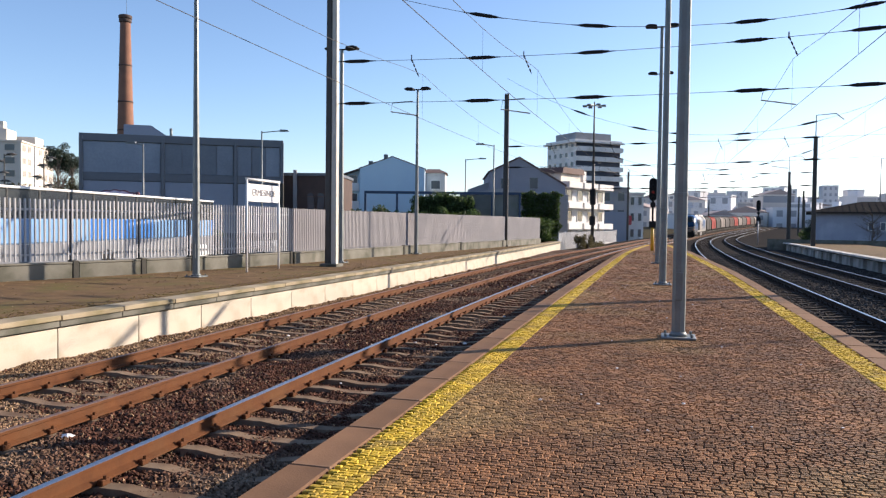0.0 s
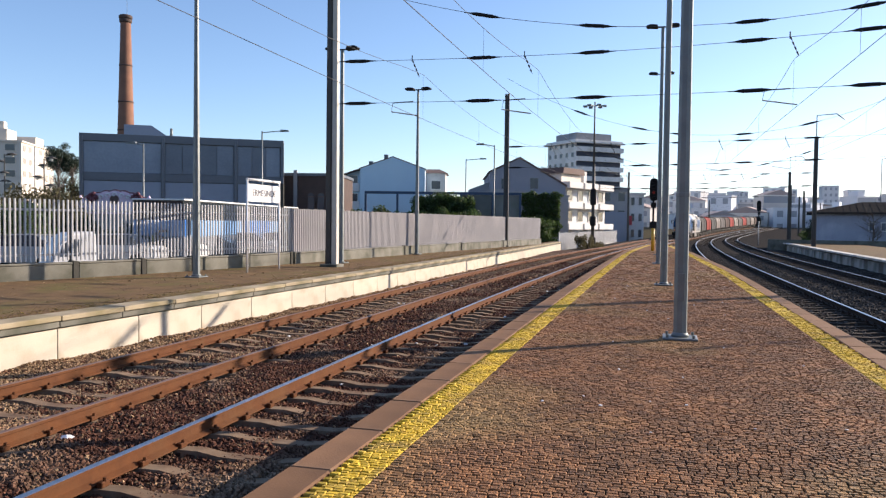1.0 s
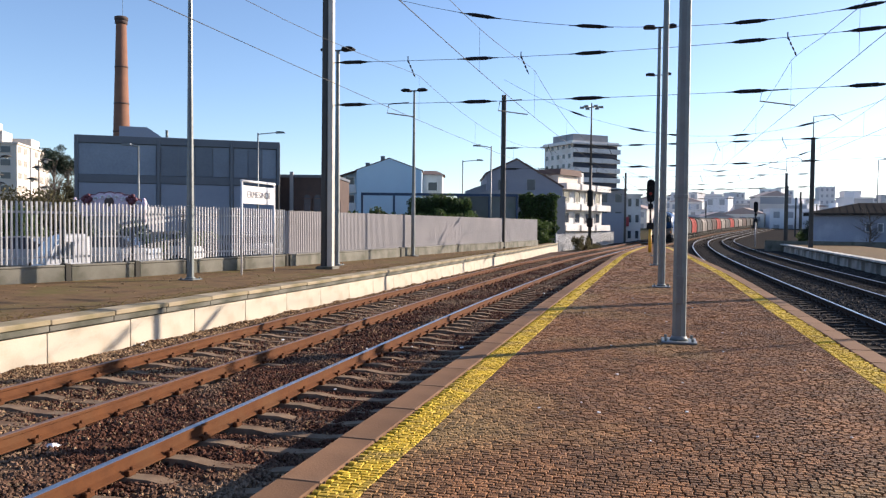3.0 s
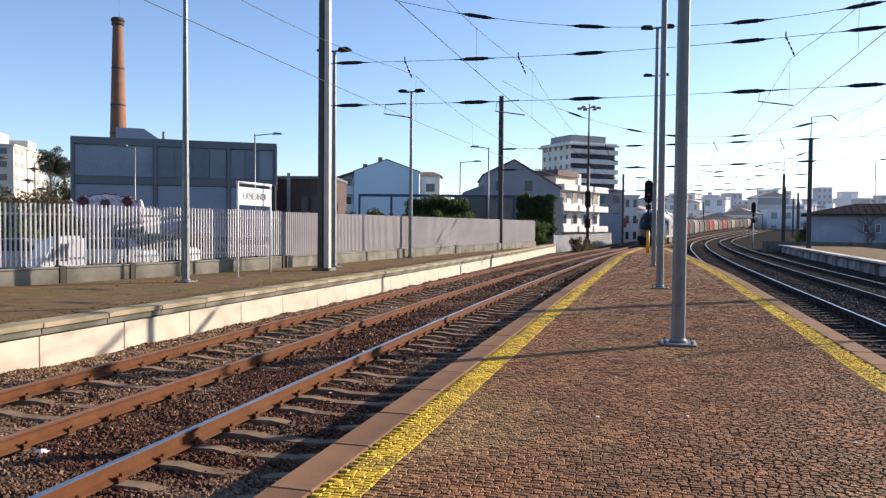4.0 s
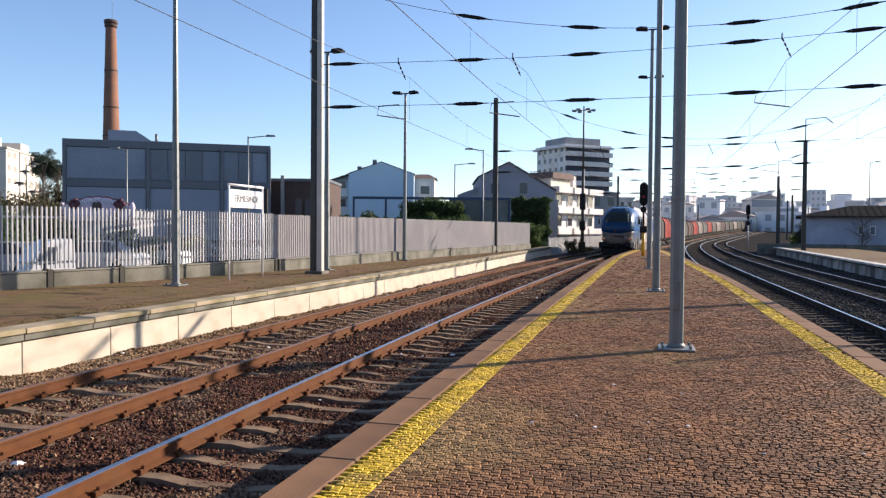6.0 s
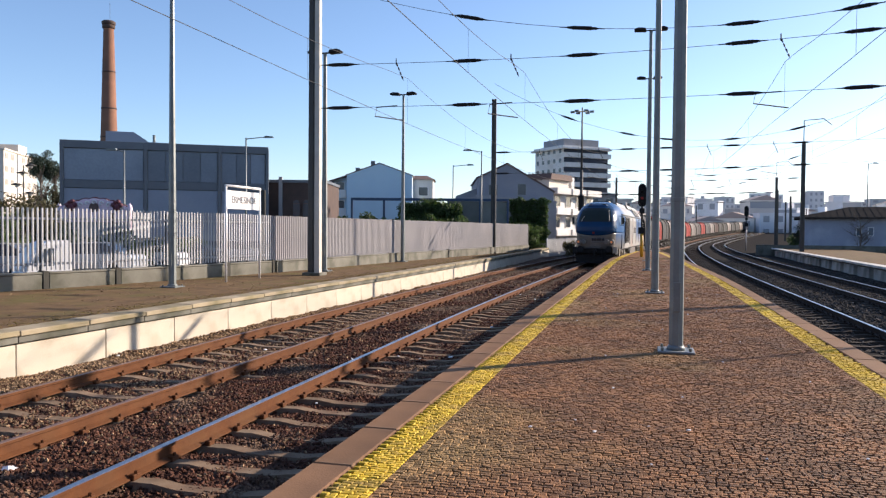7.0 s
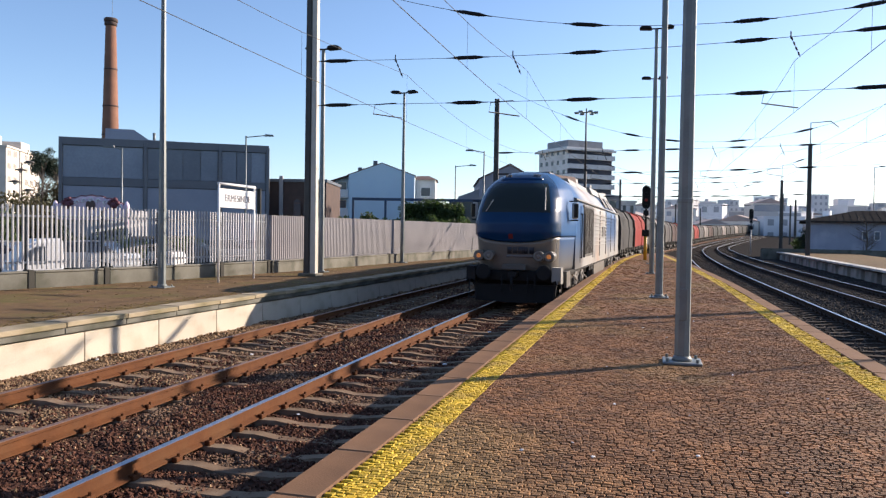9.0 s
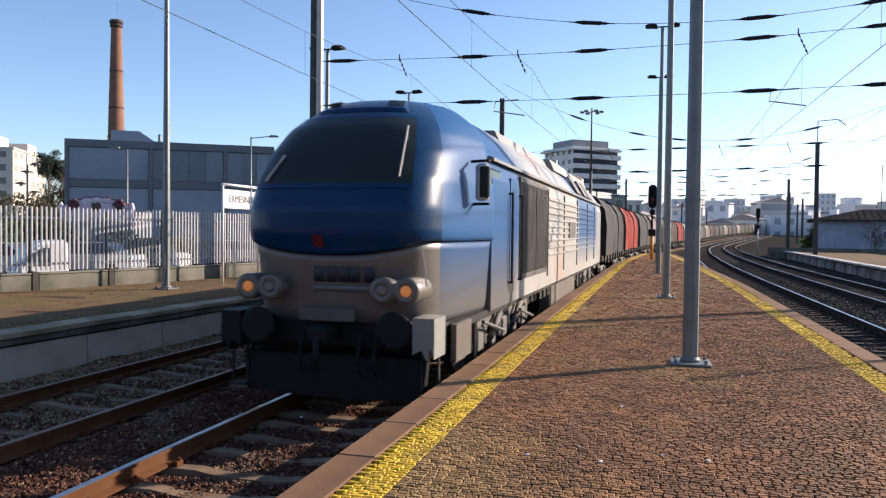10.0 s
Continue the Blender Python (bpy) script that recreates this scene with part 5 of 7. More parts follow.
# ---- street side things behind the fence ----
def navy_frame():
    t = thing("navy_steel_frame", "navy steel frame with dark netting behind the fence", "steel frame", pose(-20.4, 61.5, -0.9, 0, 0, 15))
    bm = B()
    box(bm, 0, 14.8, -0.1, 0.1, 5.7, 5.95, 0.01)
    part("beam", bm, H["navy"], t)
    for x in (0.0, 3.0, 6.1, 9.0, 12.0, 14.6):
        bm = B()
        box(bm, -0.1, 0.1, -0.1, 0.1, 0, 5.7, 0.01)
        part("post", bm, H["navy"], t, m=pose(x + 0.1, 0, 0))
    net = mat("dark_shade_net", (0.19, 0.195, 0.18), (0.14, 0.145, 0.13), 0.8, 0.9, 0.2, 20, stain=(0.11, 0.13, 0.085), stain_scale=0.5, objrand=0.15)
    for x0, x1 in ((9.2, 12.0), (12.2, 14.6)):
        bm = B()
        box(bm, x0, x1, 0.10, 0.14, 0.5, 5.68)
        part("shade_net", bm, net, t)


navy_frame()


def fair_stall():
    t = thing("fairground_stall", "pink and white scalloped fairground stall front", "stall", pose(-26.8, 31.8, -0.58, 0, 0, 14.5))
    bm = B()
    box(bm, 0, 4.1, 0, 3, -0.32, 3.6)
    part("booth", bm, H["grey"], t)
    rise = lambda u: 3.72 + 0.62 * math.sin(math.pi * u) ** 0.8 + 0.07 * abs(math.sin(u * 7 * math.pi))
    us = np.linspace(0.02, 0.98, 57)
    bm = B()
    prism(bm, [(4.1 * u, rise(u) + 0.055) for u in us] + [(4.02, 3.2), (0.08, 3.2)], -0.08, 0.0)
    part("crest_border", bm, H["maroon"], t, "maroon scalloped border")
    bm = B()
    prism(bm, [(4.1 * u, rise(u) - 0.02) for u in us] + [(4.02, 3.0), (0.08, 3.0)], -0.16, -0.085)
    part("crest_panel", bm, H["pink"], t, "pale pink scalloped panel")
    for k in range(9):
        u = 0.1 + 0.1 * k
        bm = B()
        pts = [(4.1 * u + 0.17 * (1 - q / 9) * math.cos(q * 0.8), -0.20, rise(u) - 0.28 + 0.17 * (1 - q / 9) * math.sin(q * 0.8)) for q in range(9)]
        for p, q in zip(pts, pts[1:]):
            tube(bm, p, q, 0.035, seg=6)
        part("scroll", bm, M["white_paint"], t)
    for x in (0.75, 3.4):
        bm = B()
        for dx, dz, r in ((0, 0, 0.22), (-0.2, 0.14, 0.15), (0.2, 0.14, 0.15), (0.08, 0.34, 0.13), (-0.1, 0.3, 0.1)):
            lathe(bm, [(0.02, -0.09), (r, -0.04), (r, 0.04), (0.02, 0.09)], Matrix.Translation((x + dx, -0.24, 3.85 + dz)) @ Matrix.Rotation(radians(90), 4, "X"), 12)
        part("corner_ornament", bm, H["maroon"], t)
    for x in (0.0, 4.1):
        bm = B()
        lathe(bm, [(0.10, 2.6), (0.12, 3.6), (0.17, 3.75), (0.12, 3.95), (0.03, 4.1)], Matrix.Translation((x, -0.1, 0)), 12)
        part("finial", bm, H["pink"], t)
    bm = B()
    tube(bm, (2.05, -0.2, 3.85), (2.05, -0.1, 3.85), 0.28, seg=18)
    part("medallion", bm, H["tile"], t)


fair_stall()


def car(x, y, z, turn, paint, label):
    t = thing("parked_car", label, "car", pose(x, y, z, 0, 0, turn), group="parked cars")
    bm = B()
    out = [(-2.1, 0.35), (-2.15, 0.75), (-1.9, 0.92), (-1.1, 1.0), (1.5, 1.02), (2.05, 0.95), (2.15, 0.6), (2.1, 0.35)]
    prism(bm, out, -0.85, 0.85)
    bmesh.ops.bevel(bm, geom=list(bm.edges), offset=0.06, segments=2, affect="EDGES")
    part("body", bm, paint, t)
    bm = B()
    a = [(-1.25, 0.98), (-0.55, 1.44), (0.9, 1.47), (1.75, 1.0)]
    prism(bm, a, -0.74, 0.74)
    part("glasshouse", bm, H["pane"], t)
    bm = B()
    prism(bm, [(-0.6, 1.43), (0.0, 1.5), (0.95, 1.47), (0.9, 1.44)], -0.70, 0.70)
    part("roof", bm, paint, t)
    for wx in (-1.35, 1.3):
        for s in (-1, 1):
            bm = B()
            tube(bm, (wx, s * 0.68, 0.31), (wx, s * 0.87, 0.31), 0.31, seg=18)
            w = part("wheel", bm, M["black"], t)
            bm = B()
            tube(bm, (wx, s * 0.86, 0.31), (wx, s * 0.885, 0.31), 0.19, seg=14)
            part("rim", bm, M["galv"], w)


white_car = mat("white_car_paint", (0.80, 0.80, 0.80), (0.74, 0.74, 0.75), 2, 0.3, 0.0, 20, coat=0.5)
silver_car = mat("silver_car_paint", (0.50, 0.52, 0.55), (0.44, 0.46, 0.49), 2, 0.3, 0.0, 20, coat=0.5, metal=0.3)
dark_car = mat("dark_car_paint", (0.035, 0.04, 0.05), (0.03, 0.033, 0.04), 2, 0.25, 0.0, 20, coat=0.5)
for k, (x, y, p, lab) in enumerate(((-18.6, 19.0, silver_car, "silver car parked behind the fence"), (-17.0, 22.4, silver_car, "silver car parked nose to the fence"), (-16.8, 25.4, white_car, "white car parked behind the fence"), (-16.6, 28.4, dark_car, "dark car parked behind the fence"), (-16.2, 31.6, silver_car, "silver car parked farther along the fence"), (-15.6, 34.8, white_car, "white car parked farther along the fence"))):
    car(x, y, -0.02, 12 + k * 2, p, lab)


def white_van():
    t = thing("white_van", "white delivery van parked behind the fence", "van", pose(-15.8, 18.35, -0.62, 0, 0, 60))
    bm = B()
    prism(bm, [(-0.9, 0.4), (-0.95, 1.1), (-0.65, 1.8), (-0.2, 2.2), (0.75, 2.25), (0.8, 0.4)], -0.75, 0.75)
    bmesh.ops.bevel(bm, geom=list(bm.edges), offset=0.1, segments=2, affect="EDGES")
    part("body", bm, white_car, t)
    bm = B()
    prism(bm, [(-0.62, 1.3), (-0.5, 1.75), (-0.2, 1.95), (0.1, 1.95), (0.1, 1.3)], -0.765, -0.74)
    part("side_window", bm, H["pane"], t)
    bm = B()
    box(bm, -0.9, 0.78, -0.77, -0.74, 0.62, 0.72)
    part("rubbing_strip", bm, M["mast"], t)
    for x in (-0.55, 0.5):
        for y0, y1 in ((-0.77, -0.55), (0.55, 0.77)):
            bm = B()
            tube(bm, (x, y0, 0.33), (x, y1, 0.33), 0.33, seg=18)
            part("wheel", bm, M["black"], t)


white_van()


def dark_rail():
    t = thing("iron_railing", "dark iron railing along the street", "railing", pose(-15.2, 23.0, -0.8, 0, 0, 8))
    for z in (2.0, 2.35):
        bm = B()
        box(bm, -0.03, 0.03, 0, 6.0, z, z + 0.12)
        part("rail_bar", bm, M["black"], t)
    for i in range(4):
        bm = B()
        box(bm, -0.05, 0.05, i * 1.98, i * 1.98 + 0.08, 0, 2.45)
        part("railing_post", bm, M["black"], t)


dark_rail()


def mesh_fence():
    t = thing("lineside_fence", "pale grey lineside fence beyond the platform end", "fence", pose(-2.6, 66, -0.7, 0, 0, -5))
    for i in range(14):
        bm = B()
        box(bm, -0.05, 0.05, i * 3, i * 3 + 0.1, 0, 2.1)
        part("post", bm, M["picket"], t)
    bm = B()
    for i in range(290):
        box(bm, -0.015, 0.015, i * 0.135, i * 0.135 + 0.05, 0.1, 2.0)
    o = part("wire_panel", bm, M["picket"], t)
    o["kind"] = "stuff"
    bm = B()
    box(bm, -0.2, 0.2, 0, 40, -0.1, 0.35)
    part("kerb", bm, M["grey_concrete"], t)


mesh_fence()


# ---- unseen wall added behind the camera to darken reflections and block low sky ----
def unseen_wall(x0, x1, y0, y1):
    bm = B()
    box(bm, x0, x1, y0, y1, -0.8, 11.0)
    tagged(part("wall_south", bm, H["brick_dark"]), "unseen dark wall added to darken reflections", "wall", kind="structure")


unseen_wall(-60, 60, -44, -43.4)


# ---- the goods train ----
def livery():
    """Silver body paint, greyed down at the cab end, that fades to blue round the cab and over the rear flank."""
    # the warm stain paints in the sunlit peach tone of the flank
    m = mat("silver_blue_livery", (0.40, 0.39, 0.37), (0.33, 0.32, 0.30), 1.5, 0.4, 0.05, 30, metal=0.0, stain=(0.42, 0.27, 0.19), stain_scale=0.5, spec=0.10)
    n, l = m.node_tree.nodes, m.node_tree.links
    b = n["Principled BSDF"]
    base = b.inputs["Base Color"].links[0].from_socket
    tc = n.new("ShaderNodeTexCoord")
    sep = n.new("ShaderNodeSeparateXYZ")
    l.new(tc.outputs["Object"], sep.inputs[0])
    cr = n.new("ShaderNodeValToRGB")
    cr.color_ramp.elements[0].position, cr.color_ramp.elements[1].position = 0.0, 1.0
    for p, v in ((0.07, 1.0), (0.20, 0.95), (0.215, 0.7), (0.30, 0.0), (0.60, 0.0), (0.64, 0.9), (0.88, 0.9), (0.93, 0.0)):
        e = cr.color_ramp.elements.new(p)
        e.color = (v, v, v, 1)
    cr.color_ramp.elements[0].color = (1, 1, 1, 1)
    cr.color_ramp.elements[-1].color = (0, 0, 0, 1)
    dv = n.new("ShaderNodeMath")
    dv.operation = "DIVIDE"
    dv.inputs[1].default_value = 23.0
    l.new(sep.outputs[1], dv.inputs[0])
    l.new(dv.outputs[0], cr.inputs[0])
    up = n.new("ShaderNodeMapRange")
    up.inputs[1].default_value, up.inputs[2].default_value = 1.2, 2.1
    l.new(sep.outputs[2], up.inputs[0])
    mul = n.new("ShaderNodeMath")
    mul.operation = "MULTIPLY"
    l.new(cr.outputs[0], mul.inputs[0])
    l.new(up.outputs[0], mul.inputs[1])
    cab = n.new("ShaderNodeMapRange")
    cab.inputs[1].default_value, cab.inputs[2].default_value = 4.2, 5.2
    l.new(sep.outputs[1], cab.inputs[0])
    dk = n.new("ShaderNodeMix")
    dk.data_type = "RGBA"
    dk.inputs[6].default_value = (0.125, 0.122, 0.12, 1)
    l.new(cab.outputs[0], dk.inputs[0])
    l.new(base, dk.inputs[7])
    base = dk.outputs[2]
    mx = n.new("ShaderNodeMix")
    mx.data_type = "RGBA"
    l.new(mul.outputs[0], mx.inputs[0])
    l.new(base, mx.inputs[6])
    mx.inputs[7].default_value = (0.02, 0.085, 0.22, 1)
    l.new(mx.outputs[2], b.inputs["Base Color"])
    return m


T = {
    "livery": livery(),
    # front blue and silver darkened to carry the shade on the nose
    "blue": mat("deep_blue_gloss_paint", (0.006, 0.038, 0.105), (0.005, 0.031, 0.085), 2, 0.25, 0.02, 30, spec=0.2),
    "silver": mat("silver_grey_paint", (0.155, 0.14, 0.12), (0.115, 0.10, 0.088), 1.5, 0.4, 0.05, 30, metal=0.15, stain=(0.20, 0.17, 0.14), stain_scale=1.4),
    "pale": mat("pale_guard_paint", (0.24, 0.23, 0.21), (0.18, 0.17, 0.155), 2, 0.5, 0.05, 30),
    "roof": mat("pale_grey_roof", (0.21, 0.20, 0.187), (0.16, 0.153, 0.143), 1.5, 0.55, 0.1, 30, stain=(0.16, 0.15, 0.14), stain_scale=0.8),
    "grille": mat("brown_black_grille", (0.055, 0.045, 0.038), (0.035, 0.03, 0.026), 3, 0.6, 0.2, 40),
    "under": mat("grimy_underframe", (0.030, 0.027, 0.024), (0.018, 0.017, 0.016), 3, 0.8, 0.3, 40, stain=(0.06, 0.05, 0.042), stain_scale=1.5, spec=0.2),
    "bogie": mat("dusty_bogie_steel", (0.13, 0.115, 0.10), (0.07, 0.062, 0.055), 3, 0.75, 0.3, 40),
    "screen": glass("tinted_windscreen", (0.020, 0.027, 0.025), 0.12, 0.25),
    "mark": mat("dark_lettering_bars", (0.03, 0.03, 0.04), None, 2, 0.6, 0.0, 30),
    "mark_soft": mat("faint_lettering_bars", (0.16, 0.15, 0.15), None, 2, 0.6, 0.0, 30),
    "red": mat("red_badge", (0.16, 0.012, 0.012), None, 2, 0.4, 0.0, 30),
    "amber": glow("lit_headlamp", (0.75, 0.25, 0.06), 0.16),
    "lens": glass("unlit_lens", (0.16, 0.15, 0.14), 0.1),
}


def pw(v, e):
    return math.copysign(abs(v) ** e, v)


# nose levels: height, half width, front
NOSE = [(0.95, 1.36, 0.34), (1.1, 1.40, 0.26), (1.5, 1.42, 0.20), (1.9, 1.44, 0.12), (2.1, 1.46, 0.02), (2.4, 1.46, 0.03), (2.8, 1.44, 0.16), (3.2, 1.38, 0.42), (3.5, 1.29, 0.68), (3.7, 1.17, 0.95), (3.86, 1.02, 1.25), (3.98, 0.86, 1.55), (4.06, 0.70, 1.9), (4.10, 0.5, 2.3)]
NZ, NW, NF = (np.array([r[i] for r in NOSE]) for i in range(3))


def nose_point(z, a, out=0.0):
    """A point of the cab front at height z and angle a round it."""
    w, y0 = float(np.interp(z, NZ, NW)) + out, float(np.interp(z, NZ, NF)) - out
    n = float(np.interp(z, (2.4, 4.1), (7.0, 3.0)))
    c, s = abs(math.cos(a)), abs(math.sin(a))
    r = (c**n + s**n) ** (-1 / n)
    y = 2.7 - (2.7 - y0) * c * r
    k = min(1.0, max(0.0, (y - y0) / (2.7 - y0)))
    bow = 0.10 * (min(1.0, s * r)) ** 2 * (1 - k)
    return Vector(((w - 0.20 * (1 - k)) * math.copysign(s * r, a), y + bow, z))


def angle_of(x):
    """The angle round the cab front at which a point lies x metres off its middle."""
    return math.atan(x / 1.18)


def nose_patch(bm, z_of, a0, a1, na, nz, out=0.0, mi=0, side=0):
    g = []
    for j in range(nz + 1):
        row = []
        for i in range(na + 1):
            a = a0 + (a1 - a0) * i / na
            lo, hi = z_of(a)
            row.append(bm.verts.new(nose_point(lo + (hi - lo) * j / nz, a, out)))
        g.append(row)
    for j in range(nz):
        for i in range(na):
            f = bm.faces.new((g[j][i], g[j][i + 1], g[j + 1][i + 1], g[j + 1][i]))
            mid = a0 + (a1 - a0) * (i + 0.5) / na
            f.smooth, f.material_index = True, mi if abs(mid) < 0.90 else side
    return g


def thicken(ob, d):
    md = ob.modifiers.new("thickness", "SOLIDIFY")
    md.thickness, md.offset = d, -1
    return ob


def flank_profile():
    return [(-1.43, 0.98), (-1.43, 2.95), (-1.36, 3.25), (-1.02, 3.74), (-0.72, 4.02), (0.72, 4.02), (1.02, 3.74), (1.36, 3.25), (1.43, 2.95), (1.43, 0.98)]


def bogie(parent, y, wheels):
    b = new("bogie")
    b.parent = parent
    b.matrix_basis = pose(0, y, 0)
    for s in (-1, 1):
        bm = B()
        box(bm, s * 1.12 - 0.07, s * 1.12 + 0.07, -2.6, 2.6, 0.62, 0.86, 0.03)
        for k in (-1.8, 0, 1.8):
            box(bm, s * 1.14 - 0.12, s * 1.14 + 0.12, k - 0.2, k + 0.2, 0.36, 0.7, 0.03)
            for q in (-0.38, 0.38):
                lathe(bm, [(0.09, 0.42), (0.10, 0.44), (0.10, 0.7), (0.08, 0.74)], Matrix.Translation((s * 1.16, k + q, 0)), 10)
        for k in (-0.9, 0.9):
            tube(bm, (s * 1.28, k - 0.35, 0.5), (s * 1.28, k + 0.4, 0.86), 0.05, seg=8)
            box(bm, s * 1.2 - 0.06, s * 1.2 + 0.06, k - 0.14, k + 0.14, 0.2, 0.5, 0.02)
        part("side_frame", bm, T["bogie"], b)
    bm = B()
    box(bm, -1.05, 1.05, -2.3, 2.3, 0.55, 0.95, 0.03)
    part("bolster", bm, T["under"], b)
    bm = B()
    tube(bm, (1.33, -2.5, 0.9), (1.33, -2.5, 0.12), 0.03, seg=6)
    tube(bm, (1.2, -2.5, 0.12), (1.2, -1.3, 0.10), 0.02, seg=6)
    part("sand_pipe", bm, T["bogie"], b)
    for p, q in (((1.38, -2.2, 0.85), (1.38, -0.7, 0.55)), ((1.38, 0.7, 0.75), (1.38, 2.1, 0.5))):
        bm = B()
        tube(bm, p, q, 0.028, seg=6)
        part("damper", bm, T["bogie"], b)
    for k in (-1.8, 0, 1.8):
        bm = B()
        rot = Matrix.Rotation(radians(90), 4, "Y")
        tube(bm, (-1.0, 0, 0), (1.0, 0, 0), 0.09, seg=10)
        for s in (-0.87, 0.87):
            lathe(bm, [(0.12, -0.07), (0.44, -0.05), (0.53, -0.06), (0.53, 0.05), (0.46, 0.06), (0.44, 0.03), (0.2, 0.05), (0.12, 0.08)], Matrix.Translation((s, 0, 0)) @ rot, 24)
            for i in range(6):
                a = i * math.pi / 3
                box(bm, s - 0.09, s + 0.09, math.cos(a) * 0.3 - 0.03, math.cos(a) * 0.3 + 0.03, math.sin(a) * 0.3 - 0.03, math.sin(a) * 0.3 + 0.03)
        w = part("wheelset", bm, T["bogie"], b, m=pose(0, k, 0.53))
        wheels.append((w, k))
    return b


WHEELS = []


def locomotive():
    t = thing("diesel_locomotive", "blue and silver diesel locomotive with lit headlamps on the near track", "locomotive")
    edge = lambda a: 1.84 + 0.17 * min(1.0, abs(math.tan(a)) if abs(a) < 1.5 else 9) ** 2.2
    # cab shell
    bm = B()
    nose_patch(bm, lambda a: (edge(a), 4.10), -math.pi / 2, math.pi / 2, 64, 40, side=1)
    cab = thicken(part("cab_shell", bm, [T["blue"], T["livery"]], t, "deep blue glossy cab shell"), 0.05)
    bm = B()
    nose_patch(bm, lambda a: (0.98, edge(a) - 0.012), -math.pi / 2, math.pi / 2, 64, 10, -0.03, side=1)
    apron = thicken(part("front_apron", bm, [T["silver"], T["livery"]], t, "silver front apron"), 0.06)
    bm = B()
    g = nose_patch(bm, lambda a: (2.72, 3.64), -0.69, 0.69, 24, 12, 0.012)
    screen = part("windscreen", bm, T["screen"], t, "dark tinted windscreen")
    bm = B()
    nose_patch(bm, lambda a: (2.66, 2.72), -0.71, 0.71, 24, 1, 0.014)
    nose_patch(bm, lambda a: (3.64, 3.69), -0.71, 0.71, 24, 1, 0.014)
    nose_patch(bm, lambda a: (2.66, 3.69), -0.71, -0.69, 1, 12, 0.014)
    nose_patch(bm, lambda a: (2.66, 3.69), 0.69, 0.71, 1, 12, 0.014)
    part("seal", bm, T["blue"], screen)
    bm = B()
    p, q = nose_point(2.75, -0.58, 0.05), nose_point(3.1, -0.5, 0.05)
    tube(bm, p, q, 0.014, seg=6)
    p, q = nose_point(2.8, 0.60, 0.04), nose_point(3.5, 0.62, 0.04)
    tube(bm, p, q, 0.014, seg=6)
    part("wiper", bm, M["mast_pale"], screen)
    # roof visor with vents
    bm = B()
    nose_patch(bm, lambda a: (3.78, 4.0), -0.62, 0.62, 18, 4, 0.05)
    visor = thicken(part("roof_visor", bm, T["blue"], t, "dark roof visor with vent slots"), 0.06)
    for s in (-1, 1):
        for i in range(7):
            bm = B()
            p = nose_point(3.88, s * (0.38 + i * 0.03), 0.065)
            tube(bm, p + Vector((0, -0.05, -0.07)), p + Vector((0, 0.05, 0.06)), 0.012, seg=6)
            part("vent_slat", bm, M["black"], visor)
    # badge
    bm = B()
    nose_patch(bm, lambda a: (1.93, 2.07), -0.12, -0.02, 3, 2, 0.01)
    part("badge", bm, T["red"], t, "small red badge")
    # lettering as bars
    for i, wd in enumerate((0.125, 0.13, 0.15, 0.11, 0.13)):
        bm = B()
        x = -0.20 + i * 0.155
        nose_patch(bm, lambda a: (1.515, 1.70), angle_of(x), angle_of(x + wd), 4, 2, -0.018)
        thicken(part("lettering_bar", bm, T["mark"], apron), 0.006)
    bm = B()
    nose_patch(bm, lambda a: (1.40, 1.465), angle_of(-0.22), angle_of(0.56), 8, 1, -0.019)
    thicken(part("lettering_bar", bm, T["mark_soft"], apron), 0.006)
    # lamps
    rot = Matrix.Rotation(radians(90), 4, "X")
    for s in (-1, 1):
        for x, lit in ((1.01, True), (0.72, False)):
            bm = B()
            lathe(bm, [(0.10, -0.62), (0.15, -0.5), (0.155, -0.02), (0.14, 0.03)], Matrix.Translation((s * x, 0.10, 1.44)) @ rot, 20)
            h = part("headlamp_housing", bm, T["silver"], t)
            bm = B()
            lathe(bm, [(0.062, 0.02), (0.066, 0.045), (0.04, 0.06)], Matrix.Translation((s * x, 0.10, 1.44)) @ rot, 20)
            part("lamp_glass", bm, T["amber"] if lit else T["lens"], h, "lit amber headlamp" if lit else "unlit lens")
            bm = B()
            lathe(bm, [(0.15, 0.02), (0.155, 0.045), (0.10, 0.055), (0.062, 0.03)], Matrix.Translation((s * x, 0.10, 1.44)) @ rot, 20)
            part("lamp_rim", bm, T["silver"], h)
        bm = B()
        tube(bm, (s * 1.24, 0.13, 1.5), (s * 1.20, 0.05, 1.95), 0.012, seg=6)
        part("hand_rail", bm, M["mast_pale"], t)
    # number plate bar, coupler, buffers, steps, plough
    bm = B()
    box(bm, -0.35, 0.35, 0.12, 0.2, 1.05, 1.2, 0.01)
    part("plate_bar", bm, T["bogie"], t)
    bm = B()
    box(bm, -1.32, 1.32, 0.3, 0.9, 0.72, 1.02, 0.03)
    box(bm, -1.30, 1.30, 0.75, 2.4, 0.55, 1.0, 0.03)
    part("buffer_beam", bm, M["black"], t)
    for s in (-1, 1):
        bm = B()
        lathe(bm, [(0.11, -0.35), (0.11, 0.0), (0.22, 0.02), (0.23, 0.06), (0.18, 0.09)], Matrix.Translation((s * 0.875, 0.12, 0.97)) @ rot, 18)
        part("buffer", bm, M["black"], t)
        bm = B()
        prism(bm, [(s * 1.10, 1.14), (s * 1.36, 1.14), (s * 1.36, 0.68), (s * 1.31, 0.80), (s * 1.27, 0.66), (s * 1.21, 0.78), (s * 1.10, 0.72)], 0.04, 0.5)
